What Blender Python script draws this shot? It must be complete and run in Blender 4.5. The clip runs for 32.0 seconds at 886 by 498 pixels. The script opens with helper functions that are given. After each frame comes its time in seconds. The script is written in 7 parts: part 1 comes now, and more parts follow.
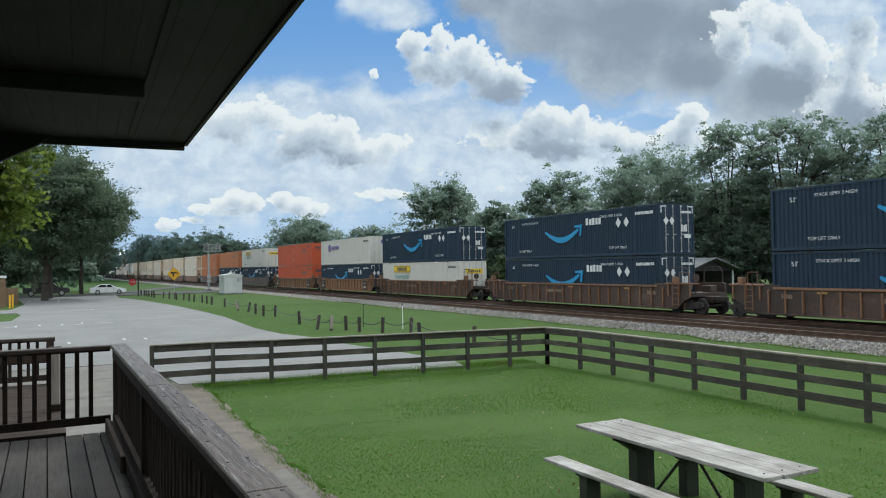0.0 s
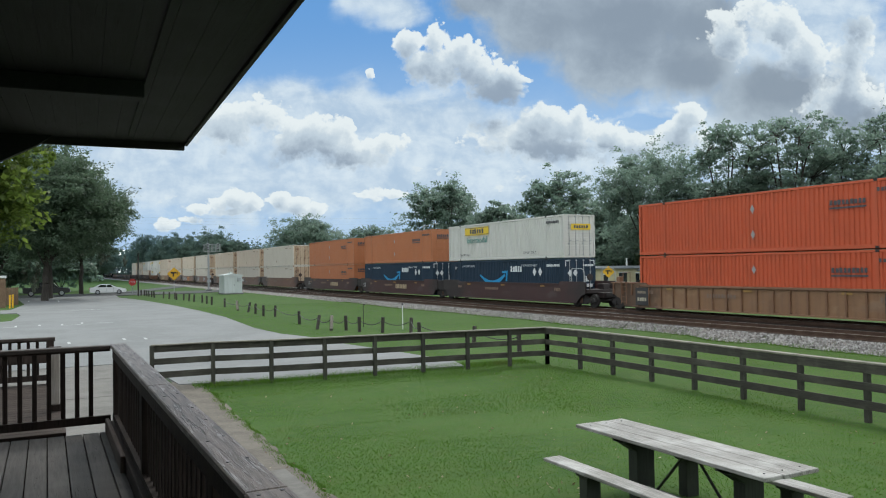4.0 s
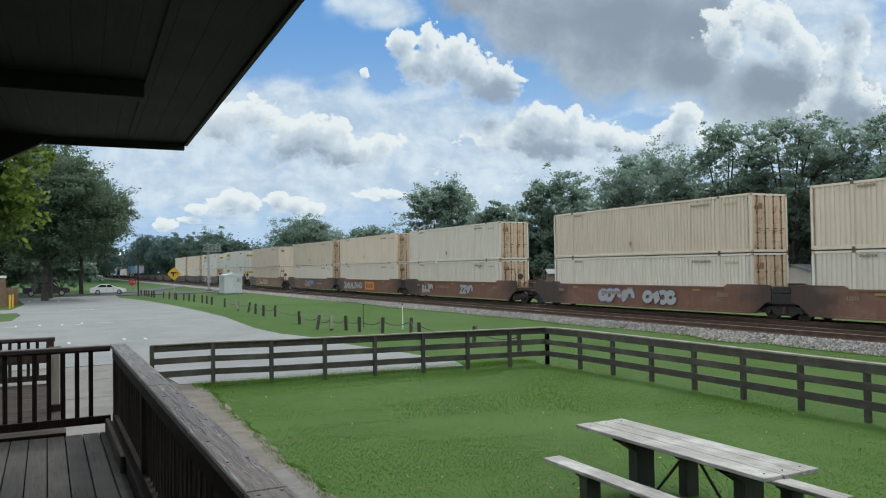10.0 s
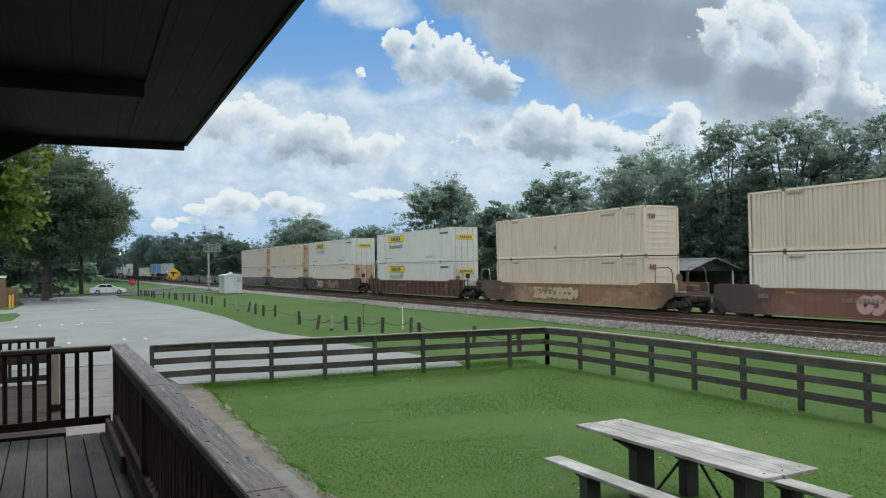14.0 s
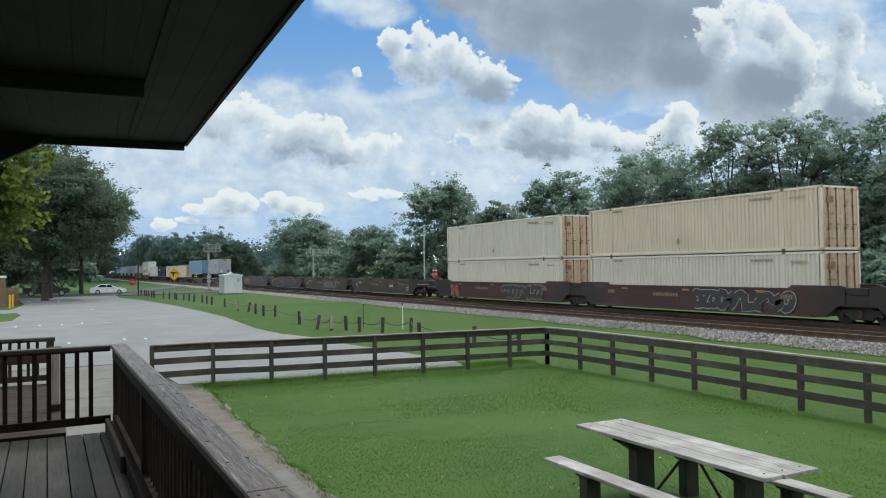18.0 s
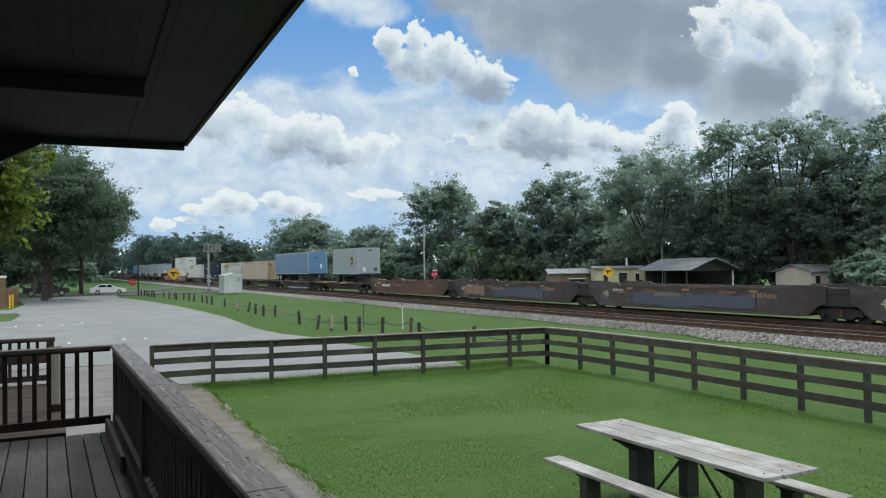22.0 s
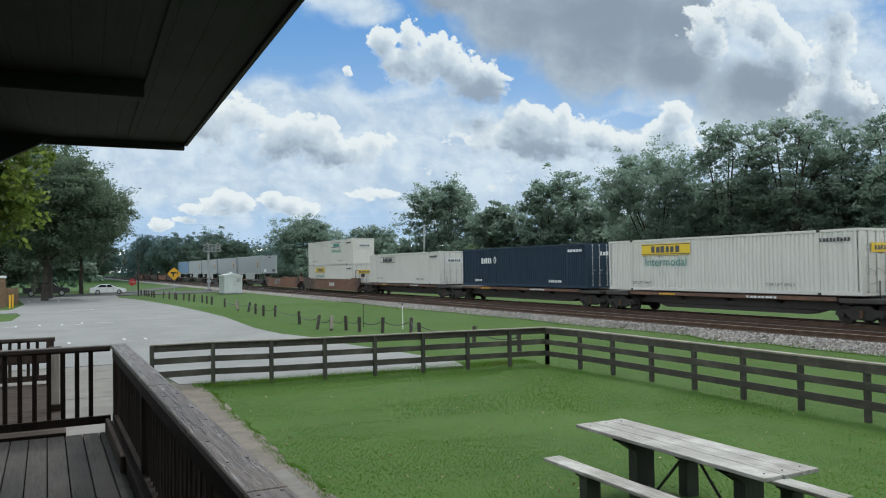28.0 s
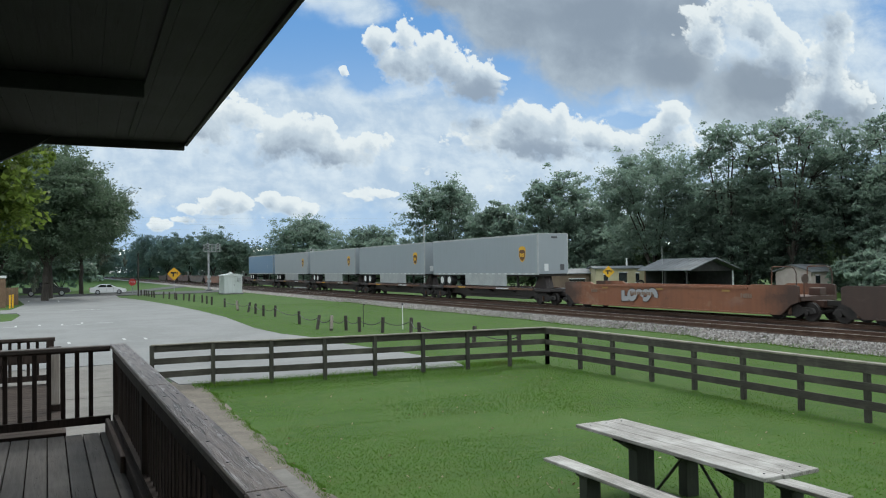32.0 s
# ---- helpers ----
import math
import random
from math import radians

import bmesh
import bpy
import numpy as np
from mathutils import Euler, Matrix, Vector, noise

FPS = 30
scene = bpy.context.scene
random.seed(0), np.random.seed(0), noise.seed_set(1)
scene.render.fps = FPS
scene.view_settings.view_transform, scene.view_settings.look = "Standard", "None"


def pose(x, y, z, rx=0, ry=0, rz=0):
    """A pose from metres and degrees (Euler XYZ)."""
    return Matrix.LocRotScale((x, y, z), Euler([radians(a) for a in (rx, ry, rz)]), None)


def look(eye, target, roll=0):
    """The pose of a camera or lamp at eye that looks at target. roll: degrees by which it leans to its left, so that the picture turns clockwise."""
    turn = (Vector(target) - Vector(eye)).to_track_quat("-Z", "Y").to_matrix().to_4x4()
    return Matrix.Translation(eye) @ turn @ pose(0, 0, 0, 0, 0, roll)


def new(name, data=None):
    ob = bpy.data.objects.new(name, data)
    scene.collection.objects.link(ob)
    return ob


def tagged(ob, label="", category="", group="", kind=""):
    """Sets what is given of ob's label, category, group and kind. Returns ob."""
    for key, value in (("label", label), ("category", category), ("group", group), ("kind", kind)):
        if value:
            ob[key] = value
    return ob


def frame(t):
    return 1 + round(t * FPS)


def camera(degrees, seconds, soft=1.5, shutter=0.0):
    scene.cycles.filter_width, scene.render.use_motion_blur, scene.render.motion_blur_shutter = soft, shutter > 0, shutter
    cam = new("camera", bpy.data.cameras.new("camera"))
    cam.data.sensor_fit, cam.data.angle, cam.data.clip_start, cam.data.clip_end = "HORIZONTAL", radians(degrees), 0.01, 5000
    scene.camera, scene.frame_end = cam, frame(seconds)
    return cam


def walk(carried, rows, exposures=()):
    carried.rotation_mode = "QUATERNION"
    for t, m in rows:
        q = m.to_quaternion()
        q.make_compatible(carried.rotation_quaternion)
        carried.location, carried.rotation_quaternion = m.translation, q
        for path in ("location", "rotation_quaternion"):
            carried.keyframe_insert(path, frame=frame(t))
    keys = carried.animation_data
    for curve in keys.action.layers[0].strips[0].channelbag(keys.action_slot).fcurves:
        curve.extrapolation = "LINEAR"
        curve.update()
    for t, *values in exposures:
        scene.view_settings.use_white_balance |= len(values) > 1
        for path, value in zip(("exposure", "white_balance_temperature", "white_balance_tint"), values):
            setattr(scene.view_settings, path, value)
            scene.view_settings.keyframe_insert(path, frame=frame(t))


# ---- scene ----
# World: x runs from the platform across the tracks, y along the tracks away from the camera, z up from the rail tops.
EYE = Vector((0.0, 0.0, 2.74))
HEAD = radians(27.44)
PITCH = 0.0234
cam = camera(60.2, 32.0, soft=1.1, shutter=0.08)
AIM = EYE + Vector((math.sin(HEAD), math.cos(HEAD), math.tan(PITCH)))
walk(cam, [(0, look(EYE, AIM, -0.9)), (32, look(EYE, AIM, -0.9))], exposures=[(0, 0.06, 6350, 3), (32, 0.06, 6350, 3)])

# ---- light ----
SUN_AZ, SUN_EL = HEAD + radians(12), radians(52)
world = bpy.data.worlds.new("sky")
scene.world = world
world.use_nodes = True
wn = world.node_tree
wn.nodes.clear()
sky = wn.nodes.new("ShaderNodeTexSky")
sky.sky_type = "NISHITA"
sky.sun_disc = False
sky.sun_elevation = SUN_EL
sky.sun_rotation = SUN_AZ
sky.air_density, sky.dust_density, sky.ozone_density = 1.0, 1.2, 1.5
bg = wn.nodes.new("ShaderNodeBackground")
bg.inputs[1].default_value = 0.14
# broken bright cloud over the whole sky
wtc = wn.nodes.new("ShaderNodeTexCoord")
wnoise = wn.nodes.new("ShaderNodeTexNoise")
wnoise.inputs["Scale"].default_value, wnoise.inputs["Detail"].default_value = 2.6, 6.0
wn.links.new(wtc.outputs["Generated"], wnoise.inputs["Vector"])
wramp = wn.nodes.new("ShaderNodeMapRange")
wramp.inputs[1].default_value, wramp.inputs[2].default_value = 0.34, 0.56
wn.links.new(wnoise.outputs[0], wramp.inputs[0])
bg_cloud = wn.nodes.new("ShaderNodeBackground")
bg_cloud.inputs[0].default_value, bg_cloud.inputs[1].default_value = (0.96, 0.98, 1.0, 1.0), 1.98
wmix = wn.nodes.new("ShaderNodeMixShader")
wo = wn.nodes.new("ShaderNodeOutputWorld")
wn.links.new(sky.outputs[0], bg.inputs[0])
wn.links.new(wramp.outputs[0], wmix.inputs[0])
wn.links.new(bg.outputs[0], wmix.inputs[1])
wn.links.new(bg_cloud.outputs[0], wmix.inputs[2])
wn.links.new(wmix.outputs[0], wo.inputs[0])

sun_data = bpy.data.lights.new("sun", "SUN")
sun_data.energy, sun_data.angle, sun_data.color = 2.1, radians(14), (1.0, 0.95, 0.88)
sun = new("sun", sun_data)
sun_from = Vector((math.sin(SUN_AZ) * math.cos(SUN_EL), math.cos(SUN_AZ) * math.cos(SUN_EL), math.sin(SUN_EL)))
sun.matrix_world = look(sun_from * 100, (0, 0, 0))


# ---- node helpers ----
def nodes_of(name):
    m = bpy.data.materials.new(name)
    m.use_nodes = True
    m.node_tree.nodes.clear()
    return m, m.node_tree


def N(nt, kind, **inputs):
    n = nt.nodes.new("ShaderNode" + kind)
    for k, v in inputs.items():
        sock = n.inputs[int(k[1:])] if k[0] == "i" and k[1:].isdigit() else n.inputs[k.replace("_", " ")]
        if isinstance(v, bpy.types.NodeSocket):
            nt.links.new(v, sock)
        else:
            sock.default_value = v
    return n


def M(nt, op, a, b=0.0, c=0.0):
    n = nt.nodes.new("ShaderNodeMath")
    n.operation = op
    for s, v in zip(n.inputs, (a, b, c)):
        if isinstance(v, bpy.types.NodeSocket):
            nt.links.new(v, s)
        else:
            s.default_value = v
    return n.outputs[0]


def step(nt, x, lo, hi):
    n = nt.nodes.new("ShaderNodeMapRange")
    n.interpolation_type = "SMOOTHSTEP"
    nt.links.new(x, n.inputs[0])
    n.inputs[1].default_value, n.inputs[2].default_value = lo, hi
    return n.outputs[0]


def mixc(nt, fac, a, b, mode="MIX"):
    n = nt.nodes.new("ShaderNodeMix")
    n.data_type, n.blend_type = "RGBA", mode
    for s, v in ((n.inputs[0], fac), (n.inputs[6], a), (n.inputs[7], b)):
        if isinstance(v, bpy.types.NodeSocket):
            nt.links.new(v, s)
        else:
            s.default_value = v if isinstance(v, float) else (*v[:3], 1.0)
    return n.outputs[2]


def coords(nt, scale=(1, 1, 1), kind="Object"):
    tc = N(nt, "TexCoord")
    mp = N(nt, "Mapping", Vector=tc.outputs[kind], Scale=scale)
    return mp.outputs[0]


def noise_tex(nt, vec, scale, detail=4.0, rough=0.55, distort=0.0):
    n = N(nt, "TexNoise", Vector=vec, Scale=scale, Detail=detail, Roughness=rough, Distortion=distort)
    return n.outputs[0]


def surface(name, base, dark, light=None, scale=3.0, stretch=(1, 1, 1), rough=0.7, metal=0.0, bump=0.2, bump_scale=40.0,
            fine=0.5, vary=0.15, kind="Object", spec=0.4, stain=None, stain_cover=(0.55, 0.72), stain_stretch=(1, 1, 1), stain_scale=2.0):
    """A worn surface: broad stains, fine grain, bump; vary changes it from piece to piece."""
    m, nt = nodes_of(name)
    light = light or base
    v = coords(nt, stretch, kind)
    a = noise_tex(nt, v, scale, 5.0)
    b = noise_tex(nt, v, scale * 9.0, 4.0)
    col = mixc(nt, step(nt, a, 0.35, 0.68), dark, base)
    col = mixc(nt, M(nt, "MULTIPLY", step(nt, b, 0.4, 0.75), fine), col, light)
    if stain:
        sv = coords(nt, stain_stretch, kind)
        s = noise_tex(nt, sv, stain_scale, 6.0, 0.62)
        col = mixc(nt, step(nt, s, *stain_cover), col, stain)
    if vary:
        rnd = N(nt, "ObjectInfo").outputs["Random"]
        hsv = N(nt, "HueSaturation", Color=col)
        nt.links.new(M(nt, "MULTIPLY_ADD", rnd, 2 * vary, 1 - vary), hsv.inputs["Value"])
        col = hsv.outputs[0]
    p = N(nt, "BsdfPrincipled", Base_Color=col, Metallic=metal)
    p.inputs["Specular IOR Level"].default_value = spec
    nt.links.new(M(nt, "MULTIPLY_ADD", b, 0.25, rough - 0.12), p.inputs["Roughness"])
    if bump:
        h = noise_tex(nt, v, bump_scale, 5.0)
        bp = N(nt, "Bump", Strength=bump, Distance=0.01, Height=h)
        nt.links.new(bp.outputs[0], p.inputs["Normal"])
    nt.links.new(p.outputs[0], N(nt, "OutputMaterial").inputs[0])
    return m


# ---- mesh helpers ----
def mesh_of(name, bm, *materials, smooth=False):
    me = bpy.data.meshes.new(name)
    bm.normal_update()
    bm.to_mesh(me)
    bm.free()
    for m in materials:
        me.materials.append(m)
    if smooth:
        for p in me.polygons:
            p.use_smooth = True
    return me


def part(name, bm, material, parent, label="", smooth=False):
    me = bm if isinstance(bm, bpy.types.Mesh) else mesh_of(name, bm, material, smooth=smooth)
    ob = new(name, me)
    if isinstance(bm, bpy.types.Mesh) and material is not None:
        ob.material_slots[0].link = "OBJECT"
        ob.material_slots[0].material = material
    ob.parent = parent
    if label:
        ob["label"] = label
    return ob


def empty(name, m=None):
    ob = new(name)
    ob.empty_display_size = 0.2
    if m is not None:
        ob.matrix_world = m
    return ob


def block(bm, x0, x1, y0, y1, z0, z1, bevel=0.0):
    vs = [bm.verts.new((x, y, z)) for z in (z0, z1) for x, y in ((x0, y0), (x1, y0), (x1, y1), (x0, y1))]
    fs = [bm.faces.new([vs[i] for i in q]) for q in ((3, 2, 1, 0), (4, 5, 6, 7), (0, 1, 5, 4), (1, 2, 6, 5), (2, 3, 7, 6), (3, 0, 4, 7))]
    if bevel:
        es = list({e for f in fs for e in f.edges})
        bmesh.ops.bevel(bm, geom=es, offset=bevel, segments=1, affect="EDGES")
    return vs


def box_bm(x0, x1, y0, y1, z0, z1, bevel=0.0):
    bm = bmesh.new()
    block(bm, x0, x1, y0, y1, z0, z1, bevel)
    return bm


def rod(bm, a, b, r0, r1=None, n=8, cap=True):
    """A tapered round bar from a to b."""
    a, b = Vector(a), Vector(b)
    r1 = r0 if r1 is None else r1
    q = (b - a).to_track_quat("Z", "Y")
    rings = []
    for c, r in ((a, r0), (b, r1)):
        rings.append([bm.verts.new(c + q @ Vector((r * math.cos(t), r * math.sin(t), 0))) for t in (2 * math.pi * k / n for k in range(n))])
    for k in range(n):
        bm.faces.new((rings[0][k], rings[0][(k + 1) % n], rings[1][(k + 1) % n], rings[1][k]))
    if cap:
        bm.faces.new(rings[0][::-1])
        bm.faces.new(rings[1])


def tube(bm, pts, r, n=5):
    """One bent bar through the points."""
    rings = []
    for k, p in enumerate(pts):
        d = (pts[min(k + 1, len(pts) - 1)] - pts[max(k - 1, 0)]).to_track_quat("Z", "Y")
        rings.append([bm.verts.new(p + d @ Vector((r * math.cos(t), r * math.sin(t), 0))) for t in (2 * math.pi * j / n for j in range(n))])
    for a, b in zip(rings, rings[1:]):
        for k in range(n):
            bm.faces.new((a[k], a[(k + 1) % n], b[(k + 1) % n], b[k]))


def rod_bm(a, b, r0, r1=None, n=8):
    bm = bmesh.new()
    rod(bm, a, b, r0, r1, n)
    return bm


def prism(bm, outline, axis, lo, hi):
    """Extrudes an outline of (p, q) pairs along axis x or y."""
    put = (lambda p, q, w: (w, p, q)) if axis == "x" else (lambda p, q, w: (p, w, q)) if axis == "y" else (lambda p, q, w: (p, q, w))
    a = [bm.verts.new(put(p, q, lo)) for p, q in outline]
    b = [bm.verts.new(put(p, q, hi)) for p, q in outline]
    n = len(outline)
    for k in range(n):
        bm.faces.new((a[k], a[(k + 1) % n], b[(k + 1) % n], b[k]))
    bm.faces.new(a[::-1])
    bm.faces.new(b)
    bmesh.ops.recalc_face_normals(bm, faces=bm.faces[:])


def prism_bm(outline, axis, lo, hi):
    bm = bmesh.new()
    prism(bm, outline, axis, lo, hi)
    return bm


def words(name, text, size, m, material, parent=None, label="", stretch=1.0):
    cu = bpy.data.curves.new(name, "FONT")
    cu.body, cu.size, cu.align_x, cu.align_y = text, size, "CENTER", "CENTER"
    cu.space_character = 1.05
    cu.extrude = 0.003
    cu.materials.append(material)
    tmp = bpy.data.objects.new(name, cu)
    me = bpy.data.meshes.new_from_object(tmp)
    bpy.data.objects.remove(tmp)
    me.transform(Matrix.Diagonal((stretch, 1, 1, 1)))
    ob = new(name, me)
    ob.parent = parent
    ob.matrix_local = m
    if label:
        ob["label"] = label
    return ob


# ---- materials ----
def grass_material():
    m, nt = nodes_of("grass")
    v = coords(nt)
    a = noise_tex(nt, v, 0.35, 5.0)
    b = noise_tex(nt, v, 3.0, 5.0)
    c = noise_tex(nt, v, 45.0, 4.0)
    col = mixc(nt, step(nt, a, 0.35, 0.65), (0.0265, 0.065, 0.008), (0.0385, 0.082, 0.011))
    col = mixc(nt, step(nt, b, 0.35, 0.75), col, (0.047, 0.08, 0.014))
    col = mixc(nt, M(nt, "MULTIPLY", step(nt, c, 0.45, 0.75), 0.15), col, (0.025, 0.055, 0.009))
    e = noise_tex(nt, v, 9.0, 5.0, 0.65)
    col = mixc(nt, M(nt, "MULTIPLY", step(nt, e, 0.5, 0.72), 0.55), col, (0.052, 0.096, 0.016))
    col = mixc(nt, M(nt, "MULTIPLY", step(nt, e, 0.46, 0.3), 0.5), col, (0.022, 0.05, 0.008))
    d = noise_tex(nt, v, 0.9, 6.0, 0.65)
    col = mixc(nt, M(nt, "MULTIPLY", step(nt, d, 0.62, 0.78), 0.28), col, (0.085, 0.09, 0.035))
    p = N(nt, "BsdfPrincipled", Base_Color=col, Roughness=0.85)
    p.inputs["Specular IOR Level"].default_value = 0.15
    bp = N(nt, "Bump", Strength=0.35, Distance=0.02, Height=noise_tex(nt, v, 30.0, 6.0))
    nt.links.new(bp.outputs[0], p.inputs["Normal"])
    nt.links.new(p.outputs[0], N(nt, "OutputMaterial").inputs[0])
    return m


def leaf_material(name, dark, light, through_light=0.5, rough=0.5, spec=0.4):
    m, nt = nodes_of(name)
    isl = N(nt, "NewGeometry").outputs["Random Per Island"]
    col = mixc(nt, isl, dark, light)
    broad = noise_tex(nt, coords(nt), 0.35, 3.0)
    col = mixc(nt, M(nt, "MULTIPLY", step(nt, broad, 0.4, 0.7), 0.4), col, light)
    d = N(nt, "BsdfPrincipled", Base_Color=col, Roughness=rough)
    d.inputs["Specular IOR Level"].default_value = spec
    tr = N(nt, "BsdfTranslucent", Color=col)
    mx = N(nt, "MixShader", i0=through_light)
    nt.links.new(d.outputs[0], mx.inputs[1])
    nt.links.new(tr.outputs[0], mx.inputs[2])
    nt.links.new(mx.outputs[0], N(nt, "OutputMaterial").inputs[0])
    return m


def boards_material(name, base, dark, light, rough=0.75, vary=0.15, spec=0.3, along=1):
    """Weathered timber with the grain along one axis."""
    m, nt = nodes_of(name)
    st = [14.0, 14.0, 14.0]
    st[along] = 0.9
    v = coords(nt, tuple(st))
    g = noise_tex(nt, v, 3.0, 7.0, 0.65, 0.4)
    w = noise_tex(nt, coords(nt), 1.6, 5.0)
    col = mixc(nt, step(nt, g, 0.3, 0.72), dark, base)
    col = mixc(nt, M(nt, "MULTIPLY", step(nt, w, 0.45, 0.72), 0.7), col, light)
    crack = step(nt, noise_tex(nt, v, 5.0, 3.0, 0.5, 0.8), 0.66, 0.72)
    col = mixc(nt, M(nt, "MULTIPLY", crack, 0.55), col, tuple(c * 0.35 for c in dark))
    rnd = N(nt, "ObjectInfo").outputs["Random"]
    hsv = N(nt, "HueSaturation", Color=col)
    nt.links.new(M(nt, "MULTIPLY_ADD", rnd, 2 * vary, 1 - vary), hsv.inputs["Value"])
    p = N(nt, "BsdfPrincipled", Base_Color=hsv.outputs[0], Roughness=rough)
    p.inputs["Specular IOR Level"].default_value = spec
    bp = N(nt, "Bump", Strength=0.5, Distance=0.004, Height=M(nt, "SUBTRACT", g, crack))
    nt.links.new(bp.outputs[0], p.inputs["Normal"])
    nt.links.new(p.outputs[0], N(nt, "OutputMaterial").inputs[0])
    return m


def painted_metal(name, base, dirt, rust=(0.16, 0.06, 0.025), rust_cover=(0.66, 0.8), rough=0.5, streak=0.5, vary=0.06, soot=0.0, spec=0.35, patches=()):
    """Painted steel with rain streaks that run down, grime and rust patches."""
    m, nt = nodes_of(name)
    v = coords(nt)
    s = noise_tex(nt, coords(nt, (2.2, 2.2, 0.16)), 1.8, 6.0, 0.6)
    a = noise_tex(nt, v, 0.8, 5.0)
    f = noise_tex(nt, v, 14.0, 4.0)
    col = mixc(nt, M(nt, "MULTIPLY", step(nt, s, 0.42, 0.75), streak), base, dirt)
    col = mixc(nt, M(nt, "MULTIPLY", step(nt, a, 0.45, 0.8), 0.45 * streak + 0.1), col, dirt)
    r = M(nt, "ADD", M(nt, "MULTIPLY", noise_tex(nt, v, 2.6, 7.0, 0.7), 0.7), M(nt, "MULTIPLY", s, 0.3))
    col = mixc(nt, step(nt, r, *rust_cover), col, rust)
    col = mixc(nt, M(nt, "MULTIPLY", step(nt, f, 0.5, 0.8), 0.12), col, dirt)
    for k, (tint, lo) in enumerate(patches):
        # faded, half scrubbed-off paint of other colours
        at = N(nt, "VectorMath", i0=coords(nt, (0.5, 0.28, 0.6)), i1=(7.3 * k, 3.1 * k, 1.7 * k)).outputs[0]
        worn = M(nt, "MULTIPLY", step(nt, noise_tex(nt, at, 1.5, 7.0, 0.62, 0.8), lo, lo + 0.08), step(nt, noise_tex(nt, v, 3.5, 6.0, 0.7), 0.3, 0.62))
        col = mixc(nt, M(nt, "MULTIPLY", worn, 0.75), col, tint)
    if soot:
        # brake dust and oil thrown up round the bogies at both ends
        y = N(nt, "SeparateXYZ", i0=N(nt, "TexCoord").outputs["Object"]).outputs[1]
        wob = M(nt, "MULTIPLY", M(nt, "SUBTRACT", noise_tex(nt, v, 1.6, 5.0), 0.5), 2.4)
        near = step(nt, M(nt, "ADD", y, wob), 2.9, 0.8)
        far = step(nt, M(nt, "ADD", y, wob), 15.6, 17.6)
        col = mixc(nt, M(nt, "MULTIPLY", M(nt, "MAXIMUM", near, far), soot), col, (0.016, 0.014, 0.014))
        patch = step(nt, noise_tex(nt, coords(nt, (0.3, 0.3, 0.9)), 1.4, 5.0, 0.6), 0.55, 0.7)
        col = mixc(nt, M(nt, "MULTIPLY", patch, 0.3), col, tuple(0.5 * c + 0.07 for c in base))
    rnd = N(nt, "ObjectInfo").outputs["Random"]
    hsv = N(nt, "HueSaturation", Color=col)
    nt.links.new(M(nt, "MULTIPLY_ADD", rnd, 2 * vary, 1 - vary), hsv.inputs["Value"])
    p = N(nt, "BsdfPrincipled", Base_Color=hsv.outputs[0])
    p.inputs["Specular IOR Level"].default_value = spec
    nt.links.new(M(nt, "MULTIPLY_ADD", f, 0.25, rough - 0.1), p.inputs["Roughness"])
    bp = N(nt, "Bump", Strength=0.12, Distance=0.006, Height=noise_tex(nt, v, 5.0, 4.0))
    nt.links.new(bp.outputs[0], p.inputs["Normal"])
    nt.links.new(p.outputs[0], N(nt, "OutputMaterial").inputs[0])
    return m


def ballast_material():
    m, nt = nodes_of("ballast")
    v = coords(nt)
    vo = N(nt, "TexVoronoi", Vector=v, Scale=16.0)
    col = mixc(nt, step(nt, noise_tex(nt, v, 30.0, 2.0), 0.3, 0.7), (0.11, 0.1, 0.095), (0.29, 0.272, 0.26))
    col = mixc(nt, step(nt, noise_tex(nt, v, 0.7, 4.0), 0.4, 0.7), col, (0.148, 0.1258, 0.111))
    col = mixc(nt, step(nt, vo.outputs["Distance"], 0.0, 0.5), (0.222, 0.2146, 0.2072), col)
    p = N(nt, "BsdfPrincipled", Base_Color=col, Roughness=0.9)
    bp = N(nt, "Bump", Strength=1.0, Distance=0.04, Height=vo.outputs["Distance"])
    nt.links.new(bp.outputs[0], p.inputs["Normal"])
    nt.links.new(p.outputs[0], N(nt, "OutputMaterial").inputs[0])
    return m


def stone_material():
    m, nt = nodes_of("ballast_stone")
    isl = N(nt, "NewGeometry").outputs["Random Per Island"]
    ramp = N(nt, "ValToRGB", Fac=isl)
    ramp.color_ramp.elements[0].color = (0.1, 0.088, 0.083, 1)
    ramp.color_ramp.elements[1].color = (0.36, 0.342, 0.33, 1)
    p = N(nt, "BsdfPrincipled", Base_Color=ramp.outputs[0], Roughness=0.85)
    nt.links.new(p.outputs[0], N(nt, "OutputMaterial").inputs[0])
    return m


def blade_material():
    m, nt = nodes_of("grass_blade")
    isl = N(nt, "NewGeometry").outputs["Random Per Island"]
    col = mixc(nt, isl, (0.074, 0.15, 0.024), (0.092, 0.172, 0.031))
    col = mixc(nt, step(nt, noise_tex(nt, coords(nt), 0.8, 5.0, 0.6), 0.46, 0.74), col, (0.1, 0.136, 0.037))
    d = N(nt, "BsdfDiffuse", Color=col)
    tr = N(nt, "BsdfTranslucent", Color=col)
    mx = N(nt, "MixShader", i0=0.5)
    nt.links.new(d.outputs[0], mx.inputs[1])
    nt.links.new(tr.outputs[0], mx.inputs[2])
    nt.links.new(mx.outputs[0], N(nt, "OutputMaterial").inputs[0])
    return m


